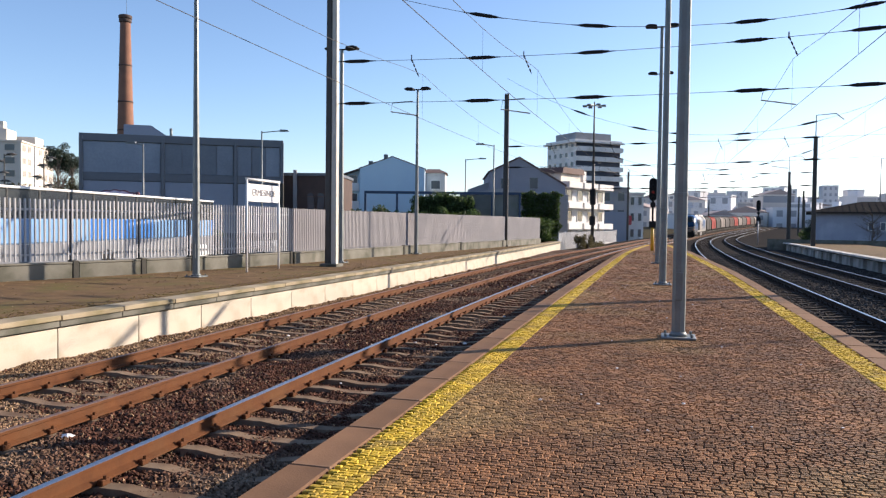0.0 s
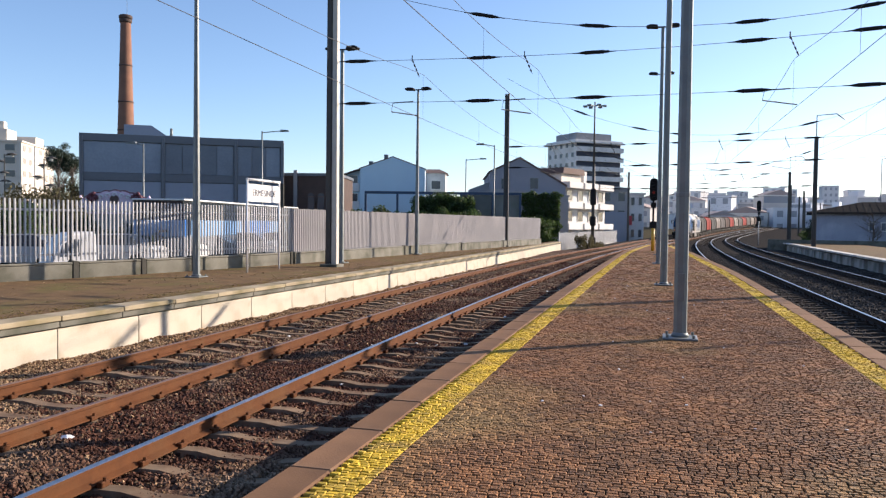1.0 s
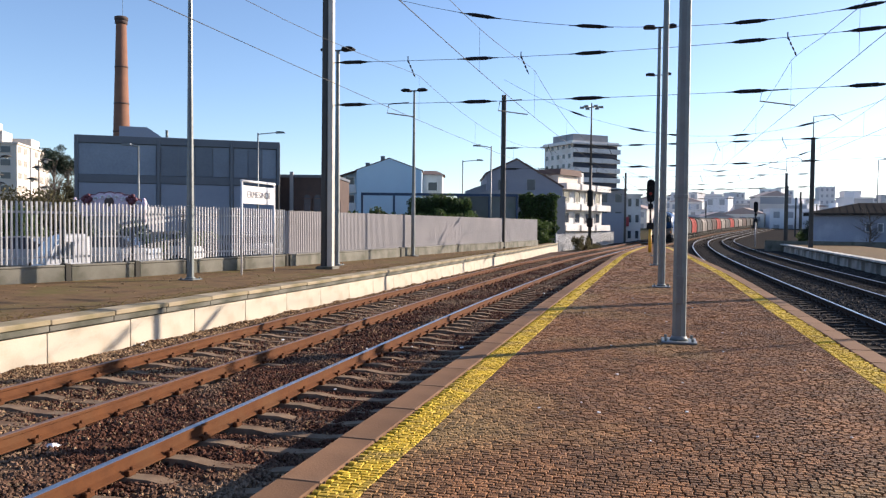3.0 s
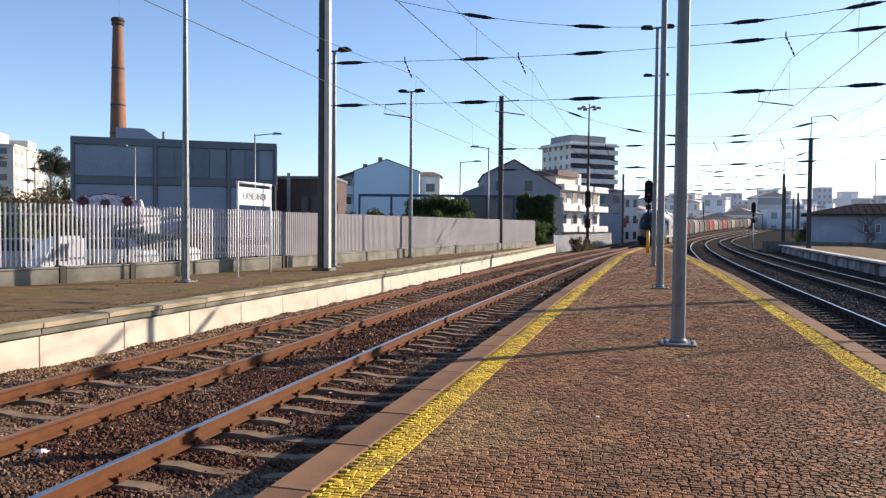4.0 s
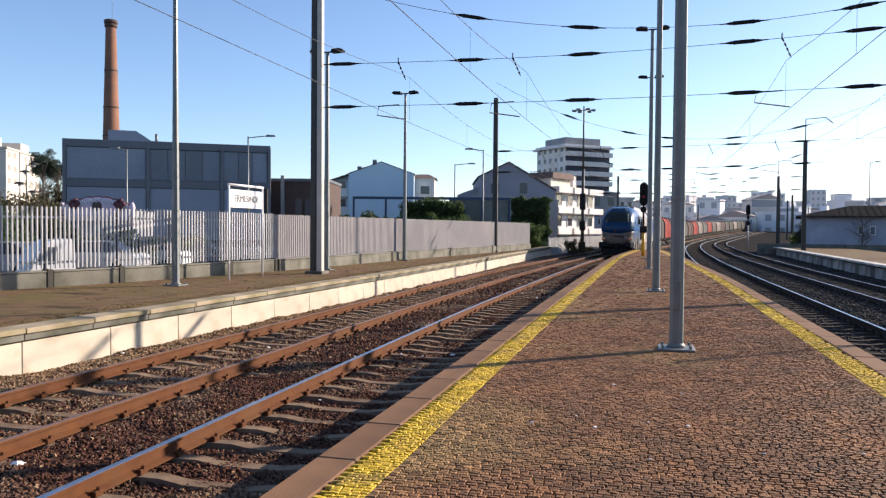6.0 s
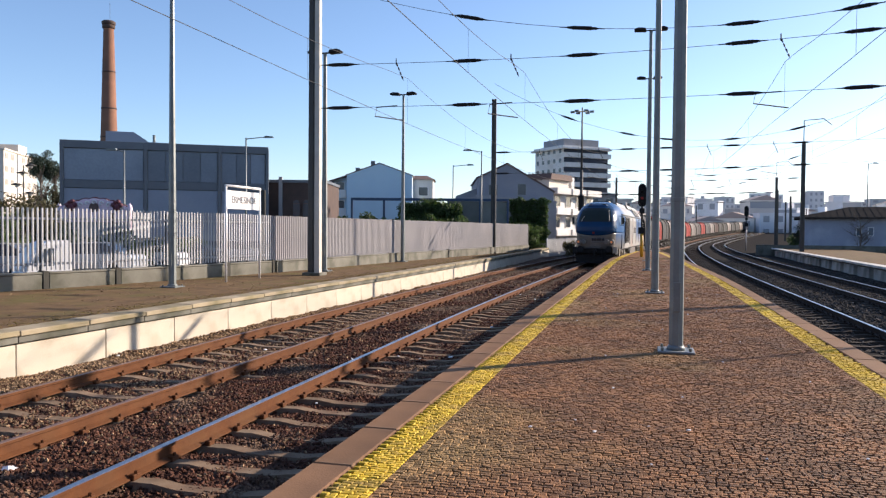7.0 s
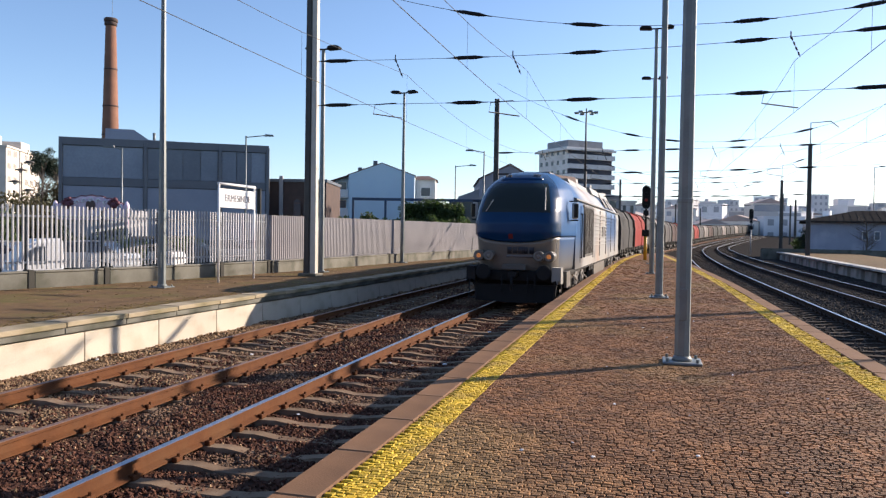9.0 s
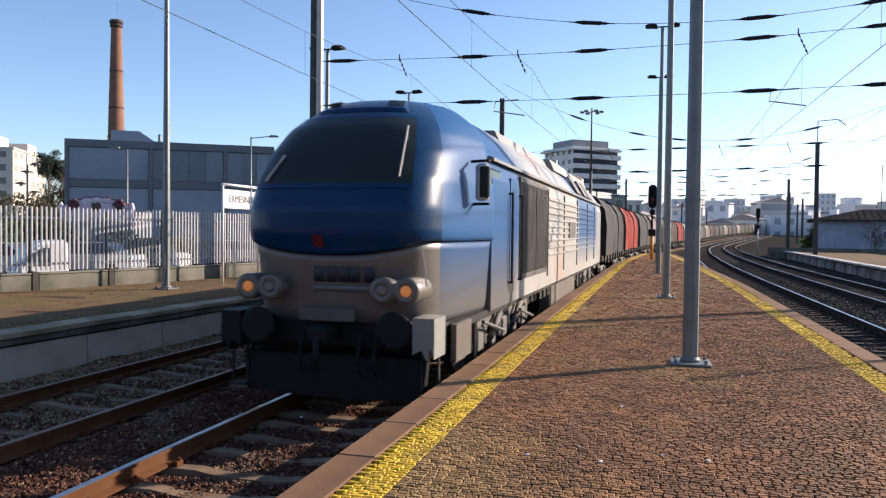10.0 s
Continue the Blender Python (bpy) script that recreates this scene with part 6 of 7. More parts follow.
        # left guard painted black for the shade that hides it
        part("corner_guard", bm, T["pale"] if s > 0 else M["black"], t, "pale toothed corner step guard" if s > 0 else "")
        bm = B()
        for x in (1.14, 1.34):
            box(bm, s * x - 0.012, s * x + 0.012, 0.28, 0.32, 0.2, 0.8)
        box(bm, min(s * 1.12, s * 1.36), max(s * 1.12, s * 1.36), 0.2, 0.42, 0.2, 0.225)
        part("step", bm, T["under"], t)
    bm = B()
    prism(bm, [(-1.2, 0.62), (1.2, 0.62), (1.15, 0.14), (0.1, 0.10), (-0.1, 0.10), (-1.15, 0.14)], 0.3, 0.42)
    part("snow_plough", bm, M["black"], t)
    bm = B()
    box(bm, -0.12, 0.12, -0.15, 0.35, 0.84, 1.0, 0.02)
    tube(bm, (0, -0.16, 0.9), (0, -0.16, 0.5), 0.04, seg=8)
    part("coupling_hook", bm, M["black"], t)
    for s in (-0.35, 0.4, 0.6):
        bm = B()
        for i in range(5):
            tube(bm, (s, 0.2 - 0.1 * math.sin(i * 0.6), 0.9 - i * 0.1), (s + 0.02, 0.2 - 0.1 * math.sin((i + 1) * 0.6), 0.8 - i * 0.1), 0.022, seg=6)
        part("brake_hose", bm, M["black"], t)
    # body
    bm = B()
    prism(bm, flank_profile(), 2.66, 22.6)
    part("body", bm, T["livery"], t, "silver flank fading to blue")
    bm = B()
    prism(bm, [(-1.45, 3.22), (-1.45, 3.27), (-1.36, 3.30), (-1.36, 3.24)], 2.66, 22.5)
    prism(bm, [(1.45, 3.22), (1.45, 3.27), (1.36, 3.30), (1.36, 3.24)], 2.66, 22.5)
    part("gutter", bm, T["roof"], t)
    # roof pods
    for y0, y1, w, h in ((3.4, 4.6, 0.55, 4.2), (6.2, 12.4, 0.80, 4.18), (12.8, 16.4, 0.92, 4.24), (16.8, 21.4, 0.95, 4.18)):
        bm = B()
        prism(bm, [(-w, 3.92), (-w * 0.85, h), (w * 0.85, h), (w, 3.92)], y0, y1)
        part("roof_pod", bm, T["roof"] if y0 > 5 else T["grille"], t)
    for y0 in (15.0, 17.2, 18.6):
        bm = B()
        prism(bm, [(1.0, 3.90), (1.31, 3.36), (1.335, 3.38), (1.03, 3.92)], y0, y0 + 1.1)
        part("roof_grille", bm, T["grille"], t)
    bm = B()
    tube(bm, (0.35, 17.0, 4.2), (0.35, 17.0, 4.62), 0.10, seg=12)
    part("exhaust_stack", bm, M["mast_pale"], t)
    for s in (-1, 1):
        # cab door, grille doors, ribs
        bm = B()
        box(bm, s * 1.432 - 0.012, s * 1.432 + 0.012, 4.0, 4.7, 1.15, 3.05, 0.006)
        d = part("cab_door", bm, T["livery"], t)
        for yy in (3.93, 4.78):
            bm = B()
            tube(bm, (s * 1.49, yy, 1.3), (s * 1.49, yy, 2.8), 0.02, seg=6)
            tube(bm, (s * 1.42, yy, 1.32), (s * 1.495, yy, 1.32), 0.018, seg=6)
            tube(bm, (s * 1.42, yy, 2.78), (s * 1.495, yy, 2.78), 0.018, seg=6)
            part("grab_rail", bm, M["black"], t)
        for k in range(2):
            y0 = 4.85 + k * 1.6
            bm = B()
            box(bm, s * 1.435 - 0.02, s * 1.435 + 0.02, y0, y0 + 1.55, 1.30, 3.14, 0.01)
            gd = part("grille_door", bm, T["grille"], t, "dark louvred grille door")
            bm = B()
            for i in range(13):
                box(bm, min(s * 1.45, s * 1.475), max(s * 1.45, s * 1.475), y0 + 0.06 + i * 0.11, y0 + 0.10 + i * 0.11, 1.4, 3.05)
            part("louvre", bm, T["grille"], gd)
        for i in range(9):
            bm = B()
            box(bm, min(s * 1.42, s * 1.46), max(s * 1.42, s * 1.46), 8.3, 19.6, 1.62 + i * 0.155, 1.67 + i * 0.155, 0.006)
            part("side_rib", bm, T["livery"], t)
        for y0 in (8.2, 11.0, 14.0, 17.0, 19.6):
            bm = B()
            box(bm, min(s * 1.42, s * 1.455), max(s * 1.42, s * 1.455), y0, y0 + 0.05, 1.2, 3.1)
            part("panel_strip", bm, T["silver"], t)
        bm = B()
        box(bm, min(s * 1.44, s * 1.465), max(s * 1.44, s * 1.465), 12.0, 13.4, 1.98, 2.42)
        part("side_plate", bm, T["grille"], t)
        # mirror
        bm = B()
        box(bm, min(s * 1.44, s * 1.62), max(s * 1.44, s * 1.62), 1.55, 1.67, 2.56, 3.08, 0.04)
        mr = part("mirror", bm, M["mast_pale"], t, "pale framed mirror")
        bm = B()
        box(bm, min(s * 1.50, s * 1.635), max(s * 1.50, s * 1.635), 1.535, 1.60, 2.60, 3.04, 0.02)
        part("mirror_glass", bm, T["screen"], mr)
        bm = B()
        for z in (2.52, 3.12):
            tube(bm, (s * 1.34, 1.75, z), (s * 1.62, 1.62, z), 0.02, seg=6)
        part("mirror_bracket", bm, M["black"], mr)
        bm = B()
        box(bm, min(s * 1.40, s * 1.425), max(s * 1.40, s * 1.425), 2.45, 3.3, 2.45, 3.1, 0.02)
        part("side_window", bm, T["screen"], t)
        # skirt at the cab
        bm = B()
        prism(bm, [(s * 1.36, 0.55), (s * 1.36, 1.0), (s * 1.43, 1.0), (s * 1.43, 0.55)], 0.75, 1.5)
        part("cab_skirt", bm, T["silver"], t)
        # tank side
        bm = B()
        box(bm, min(s * 1.1, s * 1.39), max(s * 1.1, s * 1.39), 9.2, 14.0, 0.30, 0.93, 0.04)
        part("tank_panel", bm, T["silver"], t)
        bm = B()
        box(bm, min(s * 1.2, s * 1.40), max(s * 1.2, s * 1.40), 0.8, 22.3, 0.90, 1.0, 0.01)
        for i in range(14):
            box(bm, min(s * 1.3, s * 1.38), max(s * 1.3, s * 1.38), 7.6 + i * 0.55, 7.9 + i * 0.55, 0.72, 0.9, 0.02)
        part("sole_bar", bm, T["under"], t)
    bm = B()
    box(bm, -1.1, 1.1, 2.4, 22.4, 0.6, 1.0, 0.02)
    box(bm, -1.1, 1.1, 9.3, 13.9, 0.28, 0.7, 0.05)
    part("underframe", bm, T["under"], t)
    bogie(t, 4.6, WHEELS)
    bogie(t, 18.4, WHEELS)
    bm = B()
    prism(bm, [(-1.3, 1.0), (-1.3, 3.2), (-0.7, 4.0), (0.7, 4.0), (1.3, 3.2), (1.3, 1.0)], 22.5, 23.0)
    part("rear_cab", bm, T["blue"], t)
    # the body above the lamps is a little lower than drawn
    for me in {ob.data for ob in t.children_recursive if ob.type == "MESH"}:
        for v in me.vertices:
            if v.co.z > 2.1:
                v.co.z = 2.1 + (v.co.z - 2.1) * 0.945
    return t


LOCO = locomotive()

HOODS = {
    "grey": mat("grey_tarpaulin", (0.07, 0.068, 0.067), (0.05, 0.049, 0.048), 0.8, 0.85, 0.25, 12, spec=0.1, stain=(0.082, 0.076, 0.072), stain_scale=0.7),
    "red": mat("faded_red_hood", (0.25, 0.026, 0.02), (0.19, 0.02, 0.016), 0.8, 0.8, 0.2, 12, spec=0.1, stain=(0.24, 0.05, 0.038), stain_scale=0.6),
    "tan": mat("dusty_tan_hood", (0.08, 0.05, 0.045), (0.06, 0.04, 0.036), 0.8, 0.85, 0.2, 12, spec=0.1, stain=(0.12, 0.09, 0.083), stain_scale=0.6),
    "pale": mat("pale_dusty_hood", (0.10, 0.092, 0.09), (0.077, 0.072, 0.07), 0.8, 0.85, 0.2, 12, spec=0.1, stain=(0.14, 0.12, 0.112), stain_scale=0.6),
    "brown": mat("dark_brown_hood", (0.095, 0.068, 0.058), (0.07, 0.052, 0.045), 0.8, 0.75, 0.2, 12, stain=(0.10, 0.07, 0.06), stain_scale=0.6),
}
WAGON = 12.0


def wagon(colour):
    words = {"grey": "grey sheeted", "red": "faded red", "tan": "dusty tan", "pale": "pale dusty", "brown": "dark brown"}[colour]
    t = thing("goods_wagon", words + " hooded steel goods wagon with dark ends", "goods wagon", group="goods wagons")
    prof = [(-1.42, 1.15), (-1.45, 2.5), (-1.36, 3.2), (-1.05, 3.72), (-0.55, 3.98), (0, 4.05), (0.55, 3.98), (1.05, 3.72), (1.36, 3.2), (1.45, 2.5), (1.42, 1.15)]
    prof = [(x, 1.15 + (z - 1.15) * 0.93) for x, z in prof]
    for k, (y0, y1, f) in enumerate(((1.05, 4.35, 1.0), (4.35, 7.65, 0.975), (7.65, 10.95, 1.0))):
        bm = B()
        prism(bm, [(x * f, 1.15 + (z - 1.15) * f) for x, z in prof], y0 + 0.01, y1 - 0.01)
        h = part("hood", bm, HOODS[colour], t)
        bm = B()
        for i in range(2):
            yy = y0 + 0.12 + i * (y1 - y0 - 0.3)
            sweep(bm, [Vector((x * f, yy, 1.15 + (z - 1.15) * f)) for x, z in prof], [(-0.03, 0), (0.03, 0), (0.03, 0.03), (-0.03, 0.03)])
        part("hoop", bm, HOODS[colour], h)
    for y0 in (0.85, 10.95):
        bm = B()
        prism(bm, [(x * 1.01, 1.1 + (z - 1.1) * 1.01) for x, z in prof], y0, y0 + 0.2)
        part("end_wall", bm, T["under"], t, "dark end wall")
    bm = B()
    box(bm, -1.35, 1.35, 0.2, 11.8, 0.92, 1.16, 0.02)
    box(bm, -0.5, 0.5, 0.5, 11.5, 0.7, 0.95)
    for s in (-1, 1):
        for i in range(8):
            box(bm, s * 1.36 - 0.05, s * 1.36 + 0.05, 0.9 + i * 1.4, 1.15 + i * 1.4, 0.85, 1.22)
    part("underframe", bm, T["under"], t)
    for yy in (2.3, 9.7):
        for s in (-1, 1):
            bm = B()
            box(bm, s * 1.08 - 0.06, s * 1.08 + 0.06, yy - 1.25, yy + 1.25, 0.45, 0.68, 0.02)
            for k in (-0.9, 0.9):
                box(bm, s * 1.1 - 0.1, s * 1.1 + 0.1, yy + k - 0.18, yy + k + 0.18, 0.3, 0.65, 0.02)
            part("bogie_frame", bm, T["bogie"], t)
        for k in (-0.9, 0.9):
            bm = B()
            rot = Matrix.Rotation(radians(90), 4, "Y")
            for s in (-0.87, 0.87):
                lathe(bm, [(0.1, -0.06), (0.46, -0.05), (0.46, 0.05), (0.1, 0.06)], Matrix.Translation((s, yy + k, 0.46)) @ rot, 16)
            tube(bm, (-0.87, yy + k, 0.46), (0.87, yy + k, 0.46), 0.08, seg=8)
            part("wheelset", bm, T["bogie"], t)
    for y0, d in ((0.2, -1), (11.8, 1)):
        for s in (-0.975, 0.975):
            bm = B()
            tube(bm, (s, y0, 1.0), (s, y0 + d * 0.16, 1.0), 0.09, seg=10)
            tube(bm, (s, y0 + d * 0.16, 1.0), (s, y0 + d * 0.2, 1.0), 0.22, seg=12)
            part("buffer", bm, T["under"], t)
    return t


FIRST = {}
WAGONS = []
for colour in ("grey", "red", "grey", "brown", "pale", "tan", "red", "brown", "pale", "red", "pale", "brown", "tan", "grey", "grey", "brown", "grey", "grey", "brown", "grey", "grey", "grey", "brown", "grey", "tan", "grey", "grey", "brown"):
    if colour not in FIRST:
        FIRST[colour] = wagon(colour)
        WAGONS.append(FIRST[colour])
    else:
        WAGONS.append(copy_thing(FIRST[colour], Matrix()))


# ---- bus passing behind the fence ----
def city_bus():
    t = thing("city_bus", "white and blue bus driving along the street behind the fence", "bus")
    wh = mat("pale_blue_bus_paint", (0.17, 0.33, 0.57), (0.15, 0.29, 0.50), 2, 0.35, 0.03, 30, coat=0.3)
    bb = mat("blue_bus_paint", (0.03, 0.17, 0.52), (0.025, 0.14, 0.44), 2, 0.35, 0.03, 30, coat=0.3)
    L = 19.3
    bm = B()
    box(bm, 0, 2.5, 0, L, 1.28, 2.06, 0.05)
    part("lower_body", bm, wh, t)
    bm = B()
    box(bm, 0.02, 2.48, 0, L, 0.35, 1.28, 0.04)
    part("skirt", bm, mat("grey_bus_skirt", (0.16, 0.17, 0.19), (0.12, 0.13, 0.15), 2, 0.5, 0.03, 30), t)
    bm = B()
    box(bm, 0.02, 2.48, 0.02, L - 0.02, 2.04, 2.98, 0.05)
    part("window_band", bm, glass("bus_glass", (0.03, 0.035, 0.04), 0.1), t)
    bm = B()
    box(bm, -0.01, 2.51, 0, L, 2.97, 3.05, 0.02)
    part("roof", bm, M["white_paint"], t)
    for y0, y1 in ((0.06, 0.35), (7.7, 12.6), (L - 0.5, L)):
        bm = B()
        box(bm, -0.015, 2.515, y0, y1, 1.32, 2.08, 0.02)
        part("blue_panel", bm, bb, t, "blue painted panel")
    for y0 in np.arange(1.6, L - 1, 1.6):
        bm = B()
        box(bm, 0.0, 2.5, y0, y0 + 0.06, 2.05, 2.97)
        part("window_pillar", bm, M["mast"], t)
    for y0 in (2.4, 9.0, L - 2.6):
        bm = B()
        tube(bm, (0.0, y0, 0.48), (0.3, y0, 0.48), 0.48, seg=20)
        part("wheel", bm, M["black"], t)
        bm = B()
        tube(bm, (2.2, y0, 0.48), (2.5, y0, 0.48), 0.48, seg=20)
        part("wheel", bm, M["black"], t)
    return t


BUS = city_bus()


def bus_motion():
    turn = math.degrees(math.atan2(0.186, 0.983))
    rows = []
    for i in range(21):
        t = i * 0.5
        s = 15.7 * (t - 0.4)
        x, y = -12.8 - 0.186 * s, 14.4 + 0.983 * s
        z = 0.04 if y < 30 else 0.04 - min(1.4, (y - 30) * 0.04)
        rows.append((t, pose(x - 2.5, y, z, 0, 0, turn)))
    walk(BUS, rows)


# ---- pavement pieces ----
def sett(rng, w, d, h):
    """Corner points of a worn block, top slightly smaller than the foot."""
    j = lambda s: rng.uniform(-s, s)
    b = 0.005
    foot = [(-w / 2 + j(.004), -d / 2 + j(.004)), (w / 2 + j(.004), -d / 2 + j(.004)), (w / 2 + j(.004), d / 2 + j(.004)), (-w / 2 + j(.004), d / 2 + j(.004))]
    top = [(x - math.copysign(b, x), y - math.copysign(b, y)) for x, y in foot]
    return [(x, y, 0.0) for x, y in foot] + [(x, y, h - 0.008) for x, y in foot] + [(x, y, h + j(.002)) for x, y in top]


SETT_F = [(8, 9, 10, 11), (4, 5, 9, 8), (5, 6, 10, 9), (6, 7, 11, 10), (7, 4, 8, 11), (0, 1, 5, 4), (1, 2, 6, 5), (2, 3, 7, 6), (3, 0, 4, 7)]


def pavement(pl):
    rng = random.Random(11)
    base = 0.462
    lists = {"sett": ([], []), "yellow": ([], [])}
    shapes = []
    for i in range(8):
        vs = sett(rng, 0.060, 0.042, 0.036)
        me = bpy.data.meshes.new("sett")
        me.from_pydata(vs, [], SETT_F)
        me.materials.append(M["sett_single"])
        shapes.append(me)
    singles = 0
    y, row = -13.0, 0
    while y < 44:
        pitch = 0.085 if y < -6 else 0.047 if y < 9 else 0.068 if y < 22 else 0.10
        x0, x1 = EDGE_N(y).x + 0.31, EDGE_R(y).x - 0.31
        x = x0 + (0.05 if row % 2 else 0.0)
        while x < x1 - 0.04:
            w = rng.uniform(0.052, 0.082) * (1.0 if y < 9 else 1.4 if y < 22 else 1.9)
            for e in (x0 + 0.31, x1 - 0.31):
                if x < e - 0.012 and x + w > e - 0.022:
                    w = e - x
            cx = x + w / 2
            wave = 0.022 * math.sin(cx * 1.7 + y * 0.3) + 0.012 * noise.noise((cx * 2, y * 2, 1))
            z = base + 0.006 * noise.noise((cx * 1.1, y * 1.1, 5)) + rng.uniform(-0.003, 0.003)
            paint = cx < x0 + 0.31 or cx > x1 - 0.31
            m = pose(cx, y + wave, z, rng.uniform(-5, 5), rng.uniform(-4, 4), rng.uniform(-5, 5))
            if not paint and -2.6 < y < -2.3 and 5.2 < cx < 8.4 and singles < 300:
                o = new("sett", rng.choice(shapes))
                o.parent = pl
                o.matrix_basis = m
                singles += 1
            else:
                v, f = lists["yellow" if paint else "sett"]
                k = len(v)
                v += [m @ Vector(p) for p in sett(rng, w - 0.005, pitch - 0.005, 0.036)]
                f += [tuple(k + q for q in g) for g in SETT_F]
            x += w
        y += pitch
        row += 1
    raw("sett_paving", *lists["sett"], M["sett"], pl, kind="stuff")
    raw("yellow_sett", *lists["yellow"], M["yellow"], pl, kind="stuff")
    ys = np.linspace(43.9, 58, 40)
    bm = B()
    strip(bm, [EDGE_N(q) + Vector((0.6, 0, 0)) for q in ys], [EDGE_R(q) - Vector((0.6, 0, 0)) for q in ys], 0.494, 0.44)
    part("far_paving", bm, M["sett_far"], pl)
    for edge, s in ((EDGE_N, 1), (EDGE_R, -1)):
        bm = B()
        strip(bm, [edge(q) + Vector((s * 0.31, 0, 0)) for q in ys], [edge(q) + Vector((s * 0.61, 0, 0)) for q in ys], 0.497, 0.44)
        part("yellow_line", bm, M["yellow"], pl)
        first = None
        y = -14.0
        i = 0
        while y < 57.5:
            m = frame_at(edge, y + 0.5)
            m.translation.z = 0.002 * math.sin(i * 5.1)
            if first is None:
                bm = B()
                box(bm, min(0, s * 0.30), max(0, s * 0.30), -0.496, 0.496, 0.34, 0.502, 0.012)
                first = part("coping_slab", bm, M["coping"], pl, m=m)
                bm = B()
                box(bm, min(s * 0.06, s * 0.14), max(s * 0.06, s * 0.14), -0.498, 0.498, -0.4, 0.338, 0.006)
                wall = part("wall_block", bm, M["grey_concrete"], pl, m=m)
            else:
                twin(first, pl, m)
                twin(wall, pl, m)
            y += 1.0
            i += 1


def stones():
    """Loose crushed stone over the beds, thick near by."""
    rng = np.random.default_rng(5)
    octa = np.array([(1, 0, 0), (-1, 0, 0), (0, 1, 0), (0, -1, 0), (0, 0, 1), (0, 0, -1)], float)
    of = np.array([(0, 2, 4), (2, 1, 4), (1, 3, 4), (3, 0, 4), (2, 0, 5), (1, 2, 5), (3, 1, 5), (0, 3, 5)])
    sets = {"stone": [], "stone_pale": [], "stone_grey": []}

    def scatter(n, y0, y1, xa, xb, size, zoff=-0.222, grey=False):
        y = y0 + (y1 - y0) * rng.random(n)
        for yy, u, r in zip(y, rng.random(n), rng.random(n)):
            a, b = xa(yy), xb(yy)
            x = a + (b - a) * u
            z = zoff + 0.05 * noise.noise((x * 1.3, yy * 1.3, 0)) + 0.02 * noise.noise((x * 5, yy * 5, 3)) + (0.05 if 0.2 < x < 1.2 else 0)
            c = x - TRACK_L(yy).x
            pale = r < (0.85 if c < -0.87 else 0.45 if c < 0.8 else 0.07)
            sets["stone_grey" if grey else "stone_pale" if pale else "stone"].append((x, yy, z, size * (0.6 + 0.8 * rng.random())))
    left = lambda y: EDGE_L(y).x + 0.0
    right = lambda y: EDGE_N(y).x + 0.05
    scatter(9000, -13, -3.5, left, right, 0.045)
    scatter(6000, -13, 4, lambda y: EDGE_R(y).x, lambda y: EDGE_F(y).x, 0.045, grey=True)
    scatter(62000, -3.5, 6, left, right, 0.0225)
    scatter(42000, 6, 20, left, right, 0.028)
    scatter(12000, 20, 45, left, right, 0.048)
    scatter(26000, 4, 62, lambda y: EDGE_R(y).x, lambda y: EDGE_F(y).x, 0.040, grey=True)
    for name, items in sets.items():
        a = np.array(items)
        n = len(a)
        q = rng.normal(size=(n, 4))
        q /= np.linalg.norm(q, axis=1)[:, None]
        w, x, y, z = q.T
        R3 = np.stack([1 - 2 * (y * y + z * z), 2 * (x * y - z * w), 2 * (x * z + y * w), 2 * (x * y + z * w), 1 - 2 * (x * x + z * z), 2 * (y * z - x * w), 2 * (x * z - y * w), 2 * (y * z + x * w), 1 - 2 * (x * x + y * y)], 1).reshape(n, 3, 3)
        shape = octa[None] * (0.6 + 0.7 * rng.random((n, 6, 1)))
        v = np.einsum("nij,nkj->nki", R3, shape) * a[:, None, 3:4] + a[:, None, :3]
        f = (of[None] + (np.arange(n) * 6)[:, None, None]).reshape(-1, 3)
        tagged(raw("loose_ballast", v.reshape(-1, 3).tolist(), f.tolist(), M[name], kind="stuff"), {"stone": "rust-brown crushed stones between the rails", "stone_pale": "pale tan crushed stones beside the cream wall", "stone_grey": "dark grey crushed stones on the curving tracks"}[name], "ballast")


stones()
pavement(island)


def scrap(rng, r):
    bm = B()
    bmesh.ops.create_icosphere(bm, subdivisions=1, radius=r)
    for v in bm.verts:
        v.co *= rng.uniform(0.7, 1.3)
        v.co.z *= 0.45
    return bm


def litter():
    rng = random.Random(8)
    o = part("white_stone", scrap(rng, 0.10), M["white_paint"], m=pose(0.37, -0.03, -0.16, 0, 0, 25))
    tagged(o, "smooth white stone lying on the ballast", "stone")
    for i in range(26):
        y = rng.uniform(-1, 22)
        x = rng.uniform(EDGE_L(y).x + 0.2, EDGE_N(y).x - 0.9)
        if min(abs(x - TRACK_L(y).x - s) for s in (-0.87, 0.87)) < 0.12 or abs(x - 1.58) < 0.12:
            continue
        o = part("paper_scrap", scrap(rng, rng.uniform(0.02, 0.045)), M["white_paint"], m=pose(x, y, -0.17, 0, 0, rng.uniform(0, 360)))
        tagged(o, "small white paper scrap on the ballast", "litter", "scraps on the ballast")
    for i in range(34):
        y = rng.uniform(-3, 20)
        x = rng.uniform(4.7, 8.4)
        o = part("cigarette_end", scrap(rng, rng.uniform(0.010, 0.02)), M["white_paint"], m=pose(x, y, 0.505, 0, 0, rng.uniform(0, 360)))
        tagged(o, "tiny pale cigarette end on the setts", "litter", "litter on the setts")


litter()


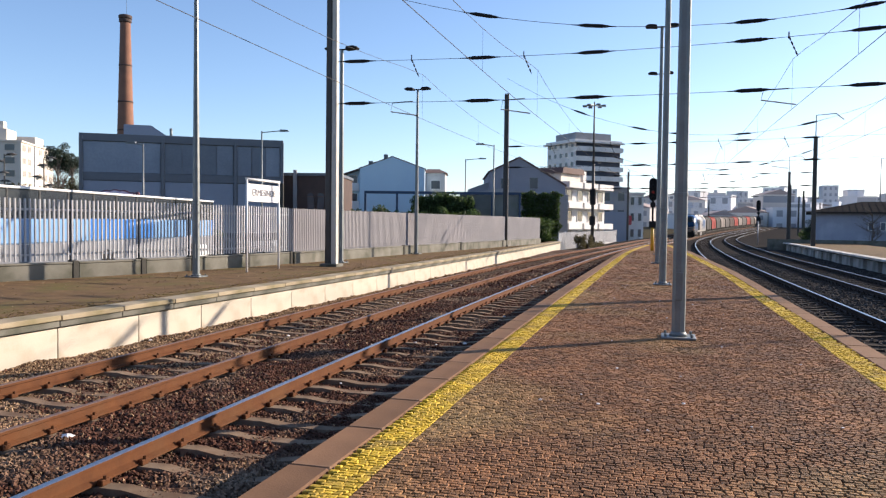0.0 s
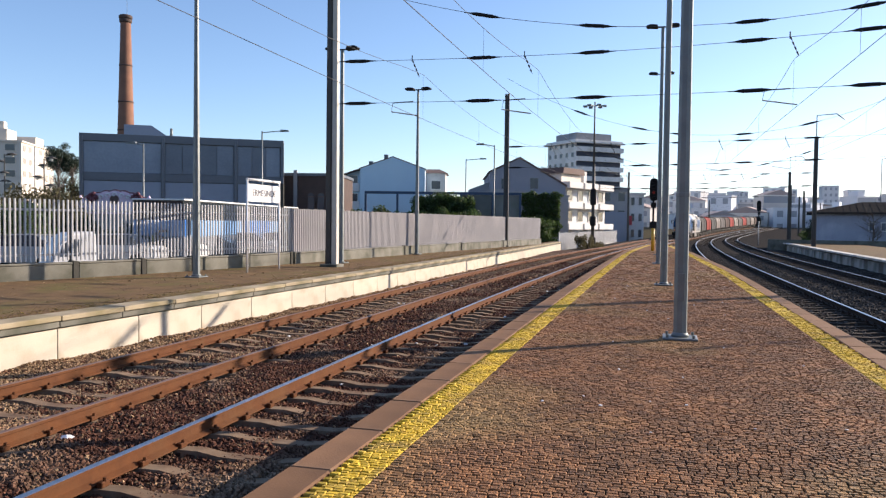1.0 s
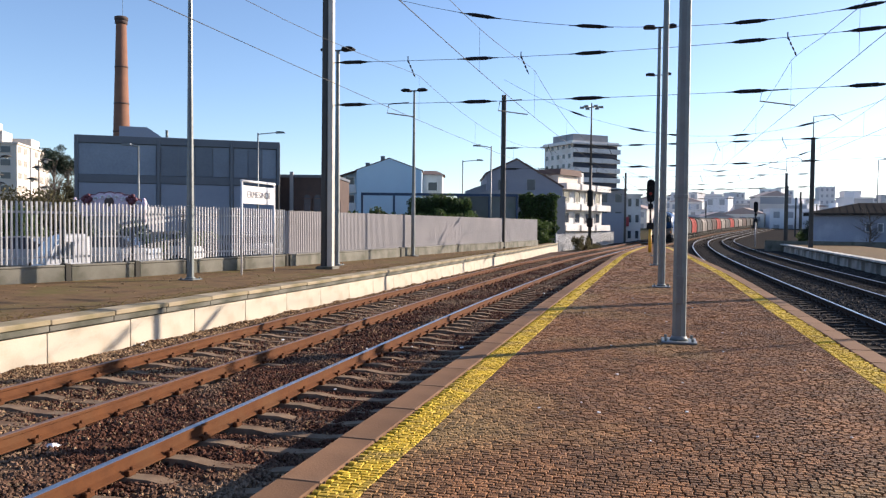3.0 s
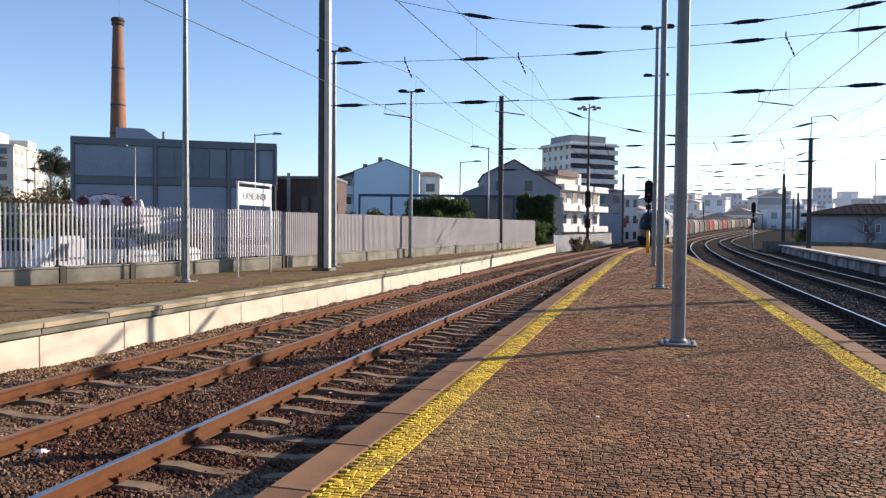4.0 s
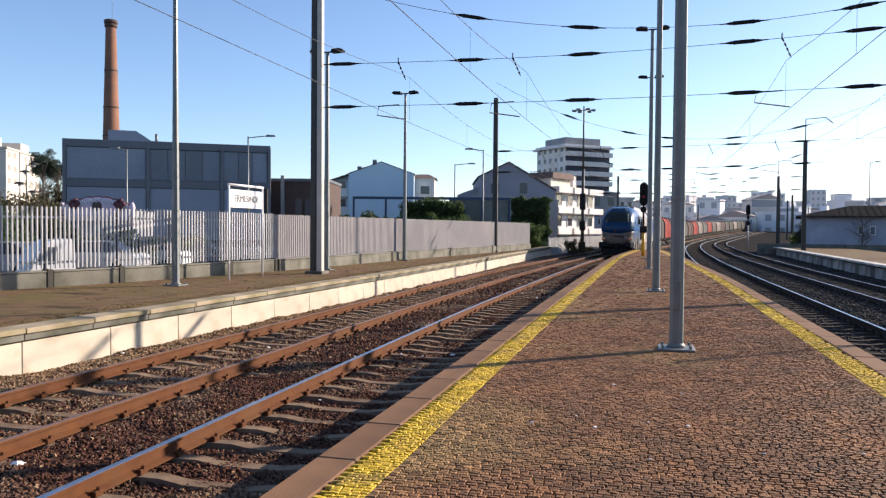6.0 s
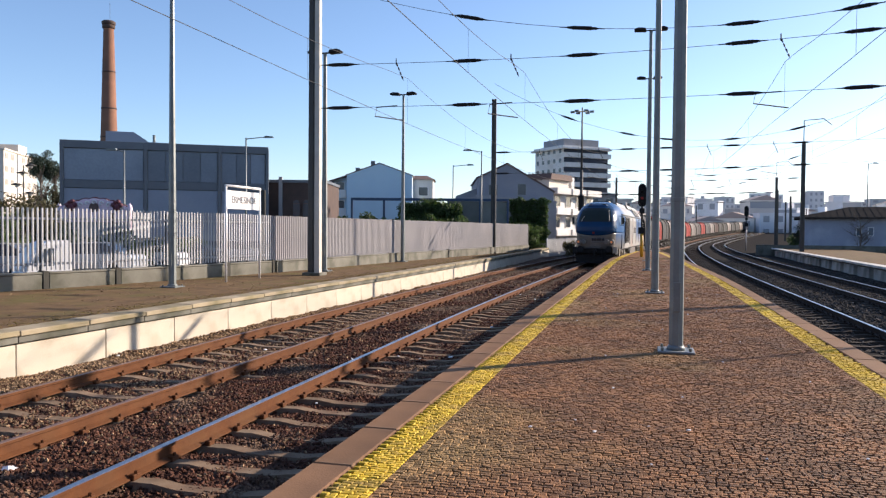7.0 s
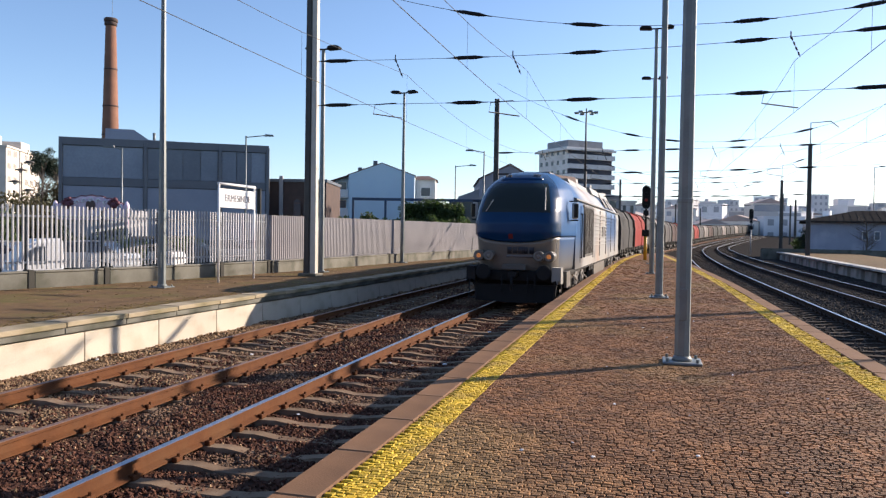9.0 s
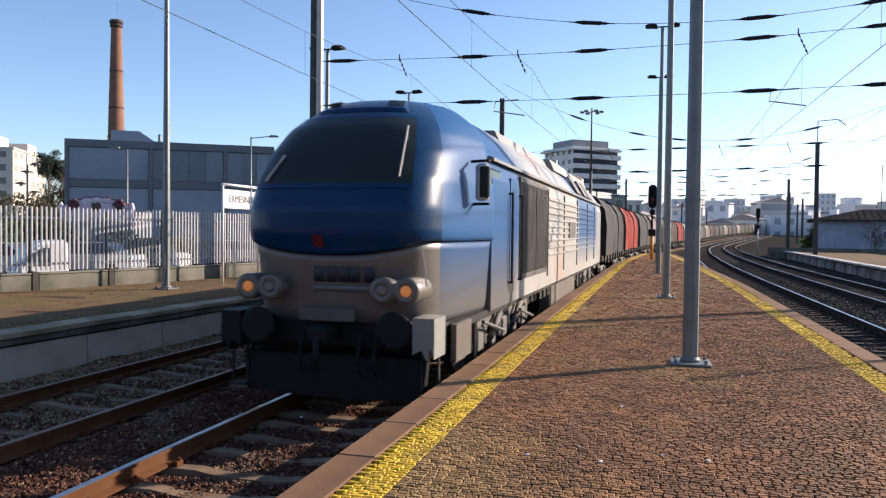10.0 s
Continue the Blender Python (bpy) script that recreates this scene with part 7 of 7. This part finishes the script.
def leaf_litter():
    """Dry leaves and crumbs on the trodden side platform and a few on the setts."""
    rng = random.Random(31)
    vs, fs = [], []

    def leaf(x, y, z, r):
        a, k = rng.uniform(0, 6.3), len(vs)
        for i, (u, v, h) in enumerate(((-1, 0, 0.0), (0, -0.45, 0.25), (1, 0, 0.1), (0, 0.45, 0.3))):
            vs.append((x + r * (u * math.cos(a) - v * math.sin(a)), y + r * (u * math.sin(a) + v * math.cos(a)), z + r * h))
        fs.append((k, k + 1, k + 2, k + 3))
    for _ in range(2600):
        y = rng.uniform(-4, 50)
        a, b = FENCE(y).x + 0.3, EDGE_L(y).x - 0.5
        u = rng.random() ** 1.6
        leaf(a + (b - a) * u, y, 0.499, rng.uniform(0.012, 0.05))
    tagged(raw("leaf_litter", vs, fs, M["leaf_crumb"], kind="stuff"), "dry tan leaves scattered on the side platform", "leaves")
    vs, fs = [], []
    for _ in range(7000):
        y = rng.uniform(-4, 55)
        leaf(EDGE_L(y).x - 0.5 - 0.35 * abs(rng.gauss(0, 1)) , y, 0.497, rng.uniform(0.012, 0.032))
    tagged(raw("moss", vs, fs, M["moss"], kind="stuff"), "olive moss along the back of the platform coping", "moss")


leaf_litter()


# ---- movement ----
FRONT_10, SPEED = 3.1, 13.1


def on_track(front, length):
    """The pose of a vehicle whose nose is at that y of the line; its length goes back along the line."""
    a, b = TRACK_N(front + length * 0.2), TRACK_N(front + length * 0.8)
    d = (b - a).normalized()
    o = a - d * length * 0.2
    x = Vector((d.y, -d.x, 0)).normalized()
    return Matrix.Translation(o) @ Matrix((x, d, x.cross(d))).transposed().to_4x4()


def station_after(y, run):
    """The y that lies that far along the line beyond y."""
    n = max(1, int(run / 4))
    for _ in range(n):
        d = TRACK_N(y + 0.5) - TRACK_N(y - 0.5)
        y += run / n / d.length
    return y


def motions():
    ts = [i * 0.5 for i in range(21)]
    train = [(LOCO, 0.0, 23.0)] + [(w, 23.6 + WAGON * i, WAGON) for i, w in enumerate(WAGONS)]
    for ob, off, length in train:
        walk(ob, [(t, on_track(station_after(FRONT_10, SPEED * (10 - t) + off), length)) for t in ts])
    turn = SPEED / 0.53 / 30
    for w, k in WHEELS:
        walk(w, [(i / 30, Matrix.Translation((0, k, 0.53)) @ Matrix.Rotation(turn * i, 4, "X")) for i in range(301)])
    bus_motion()


motions()
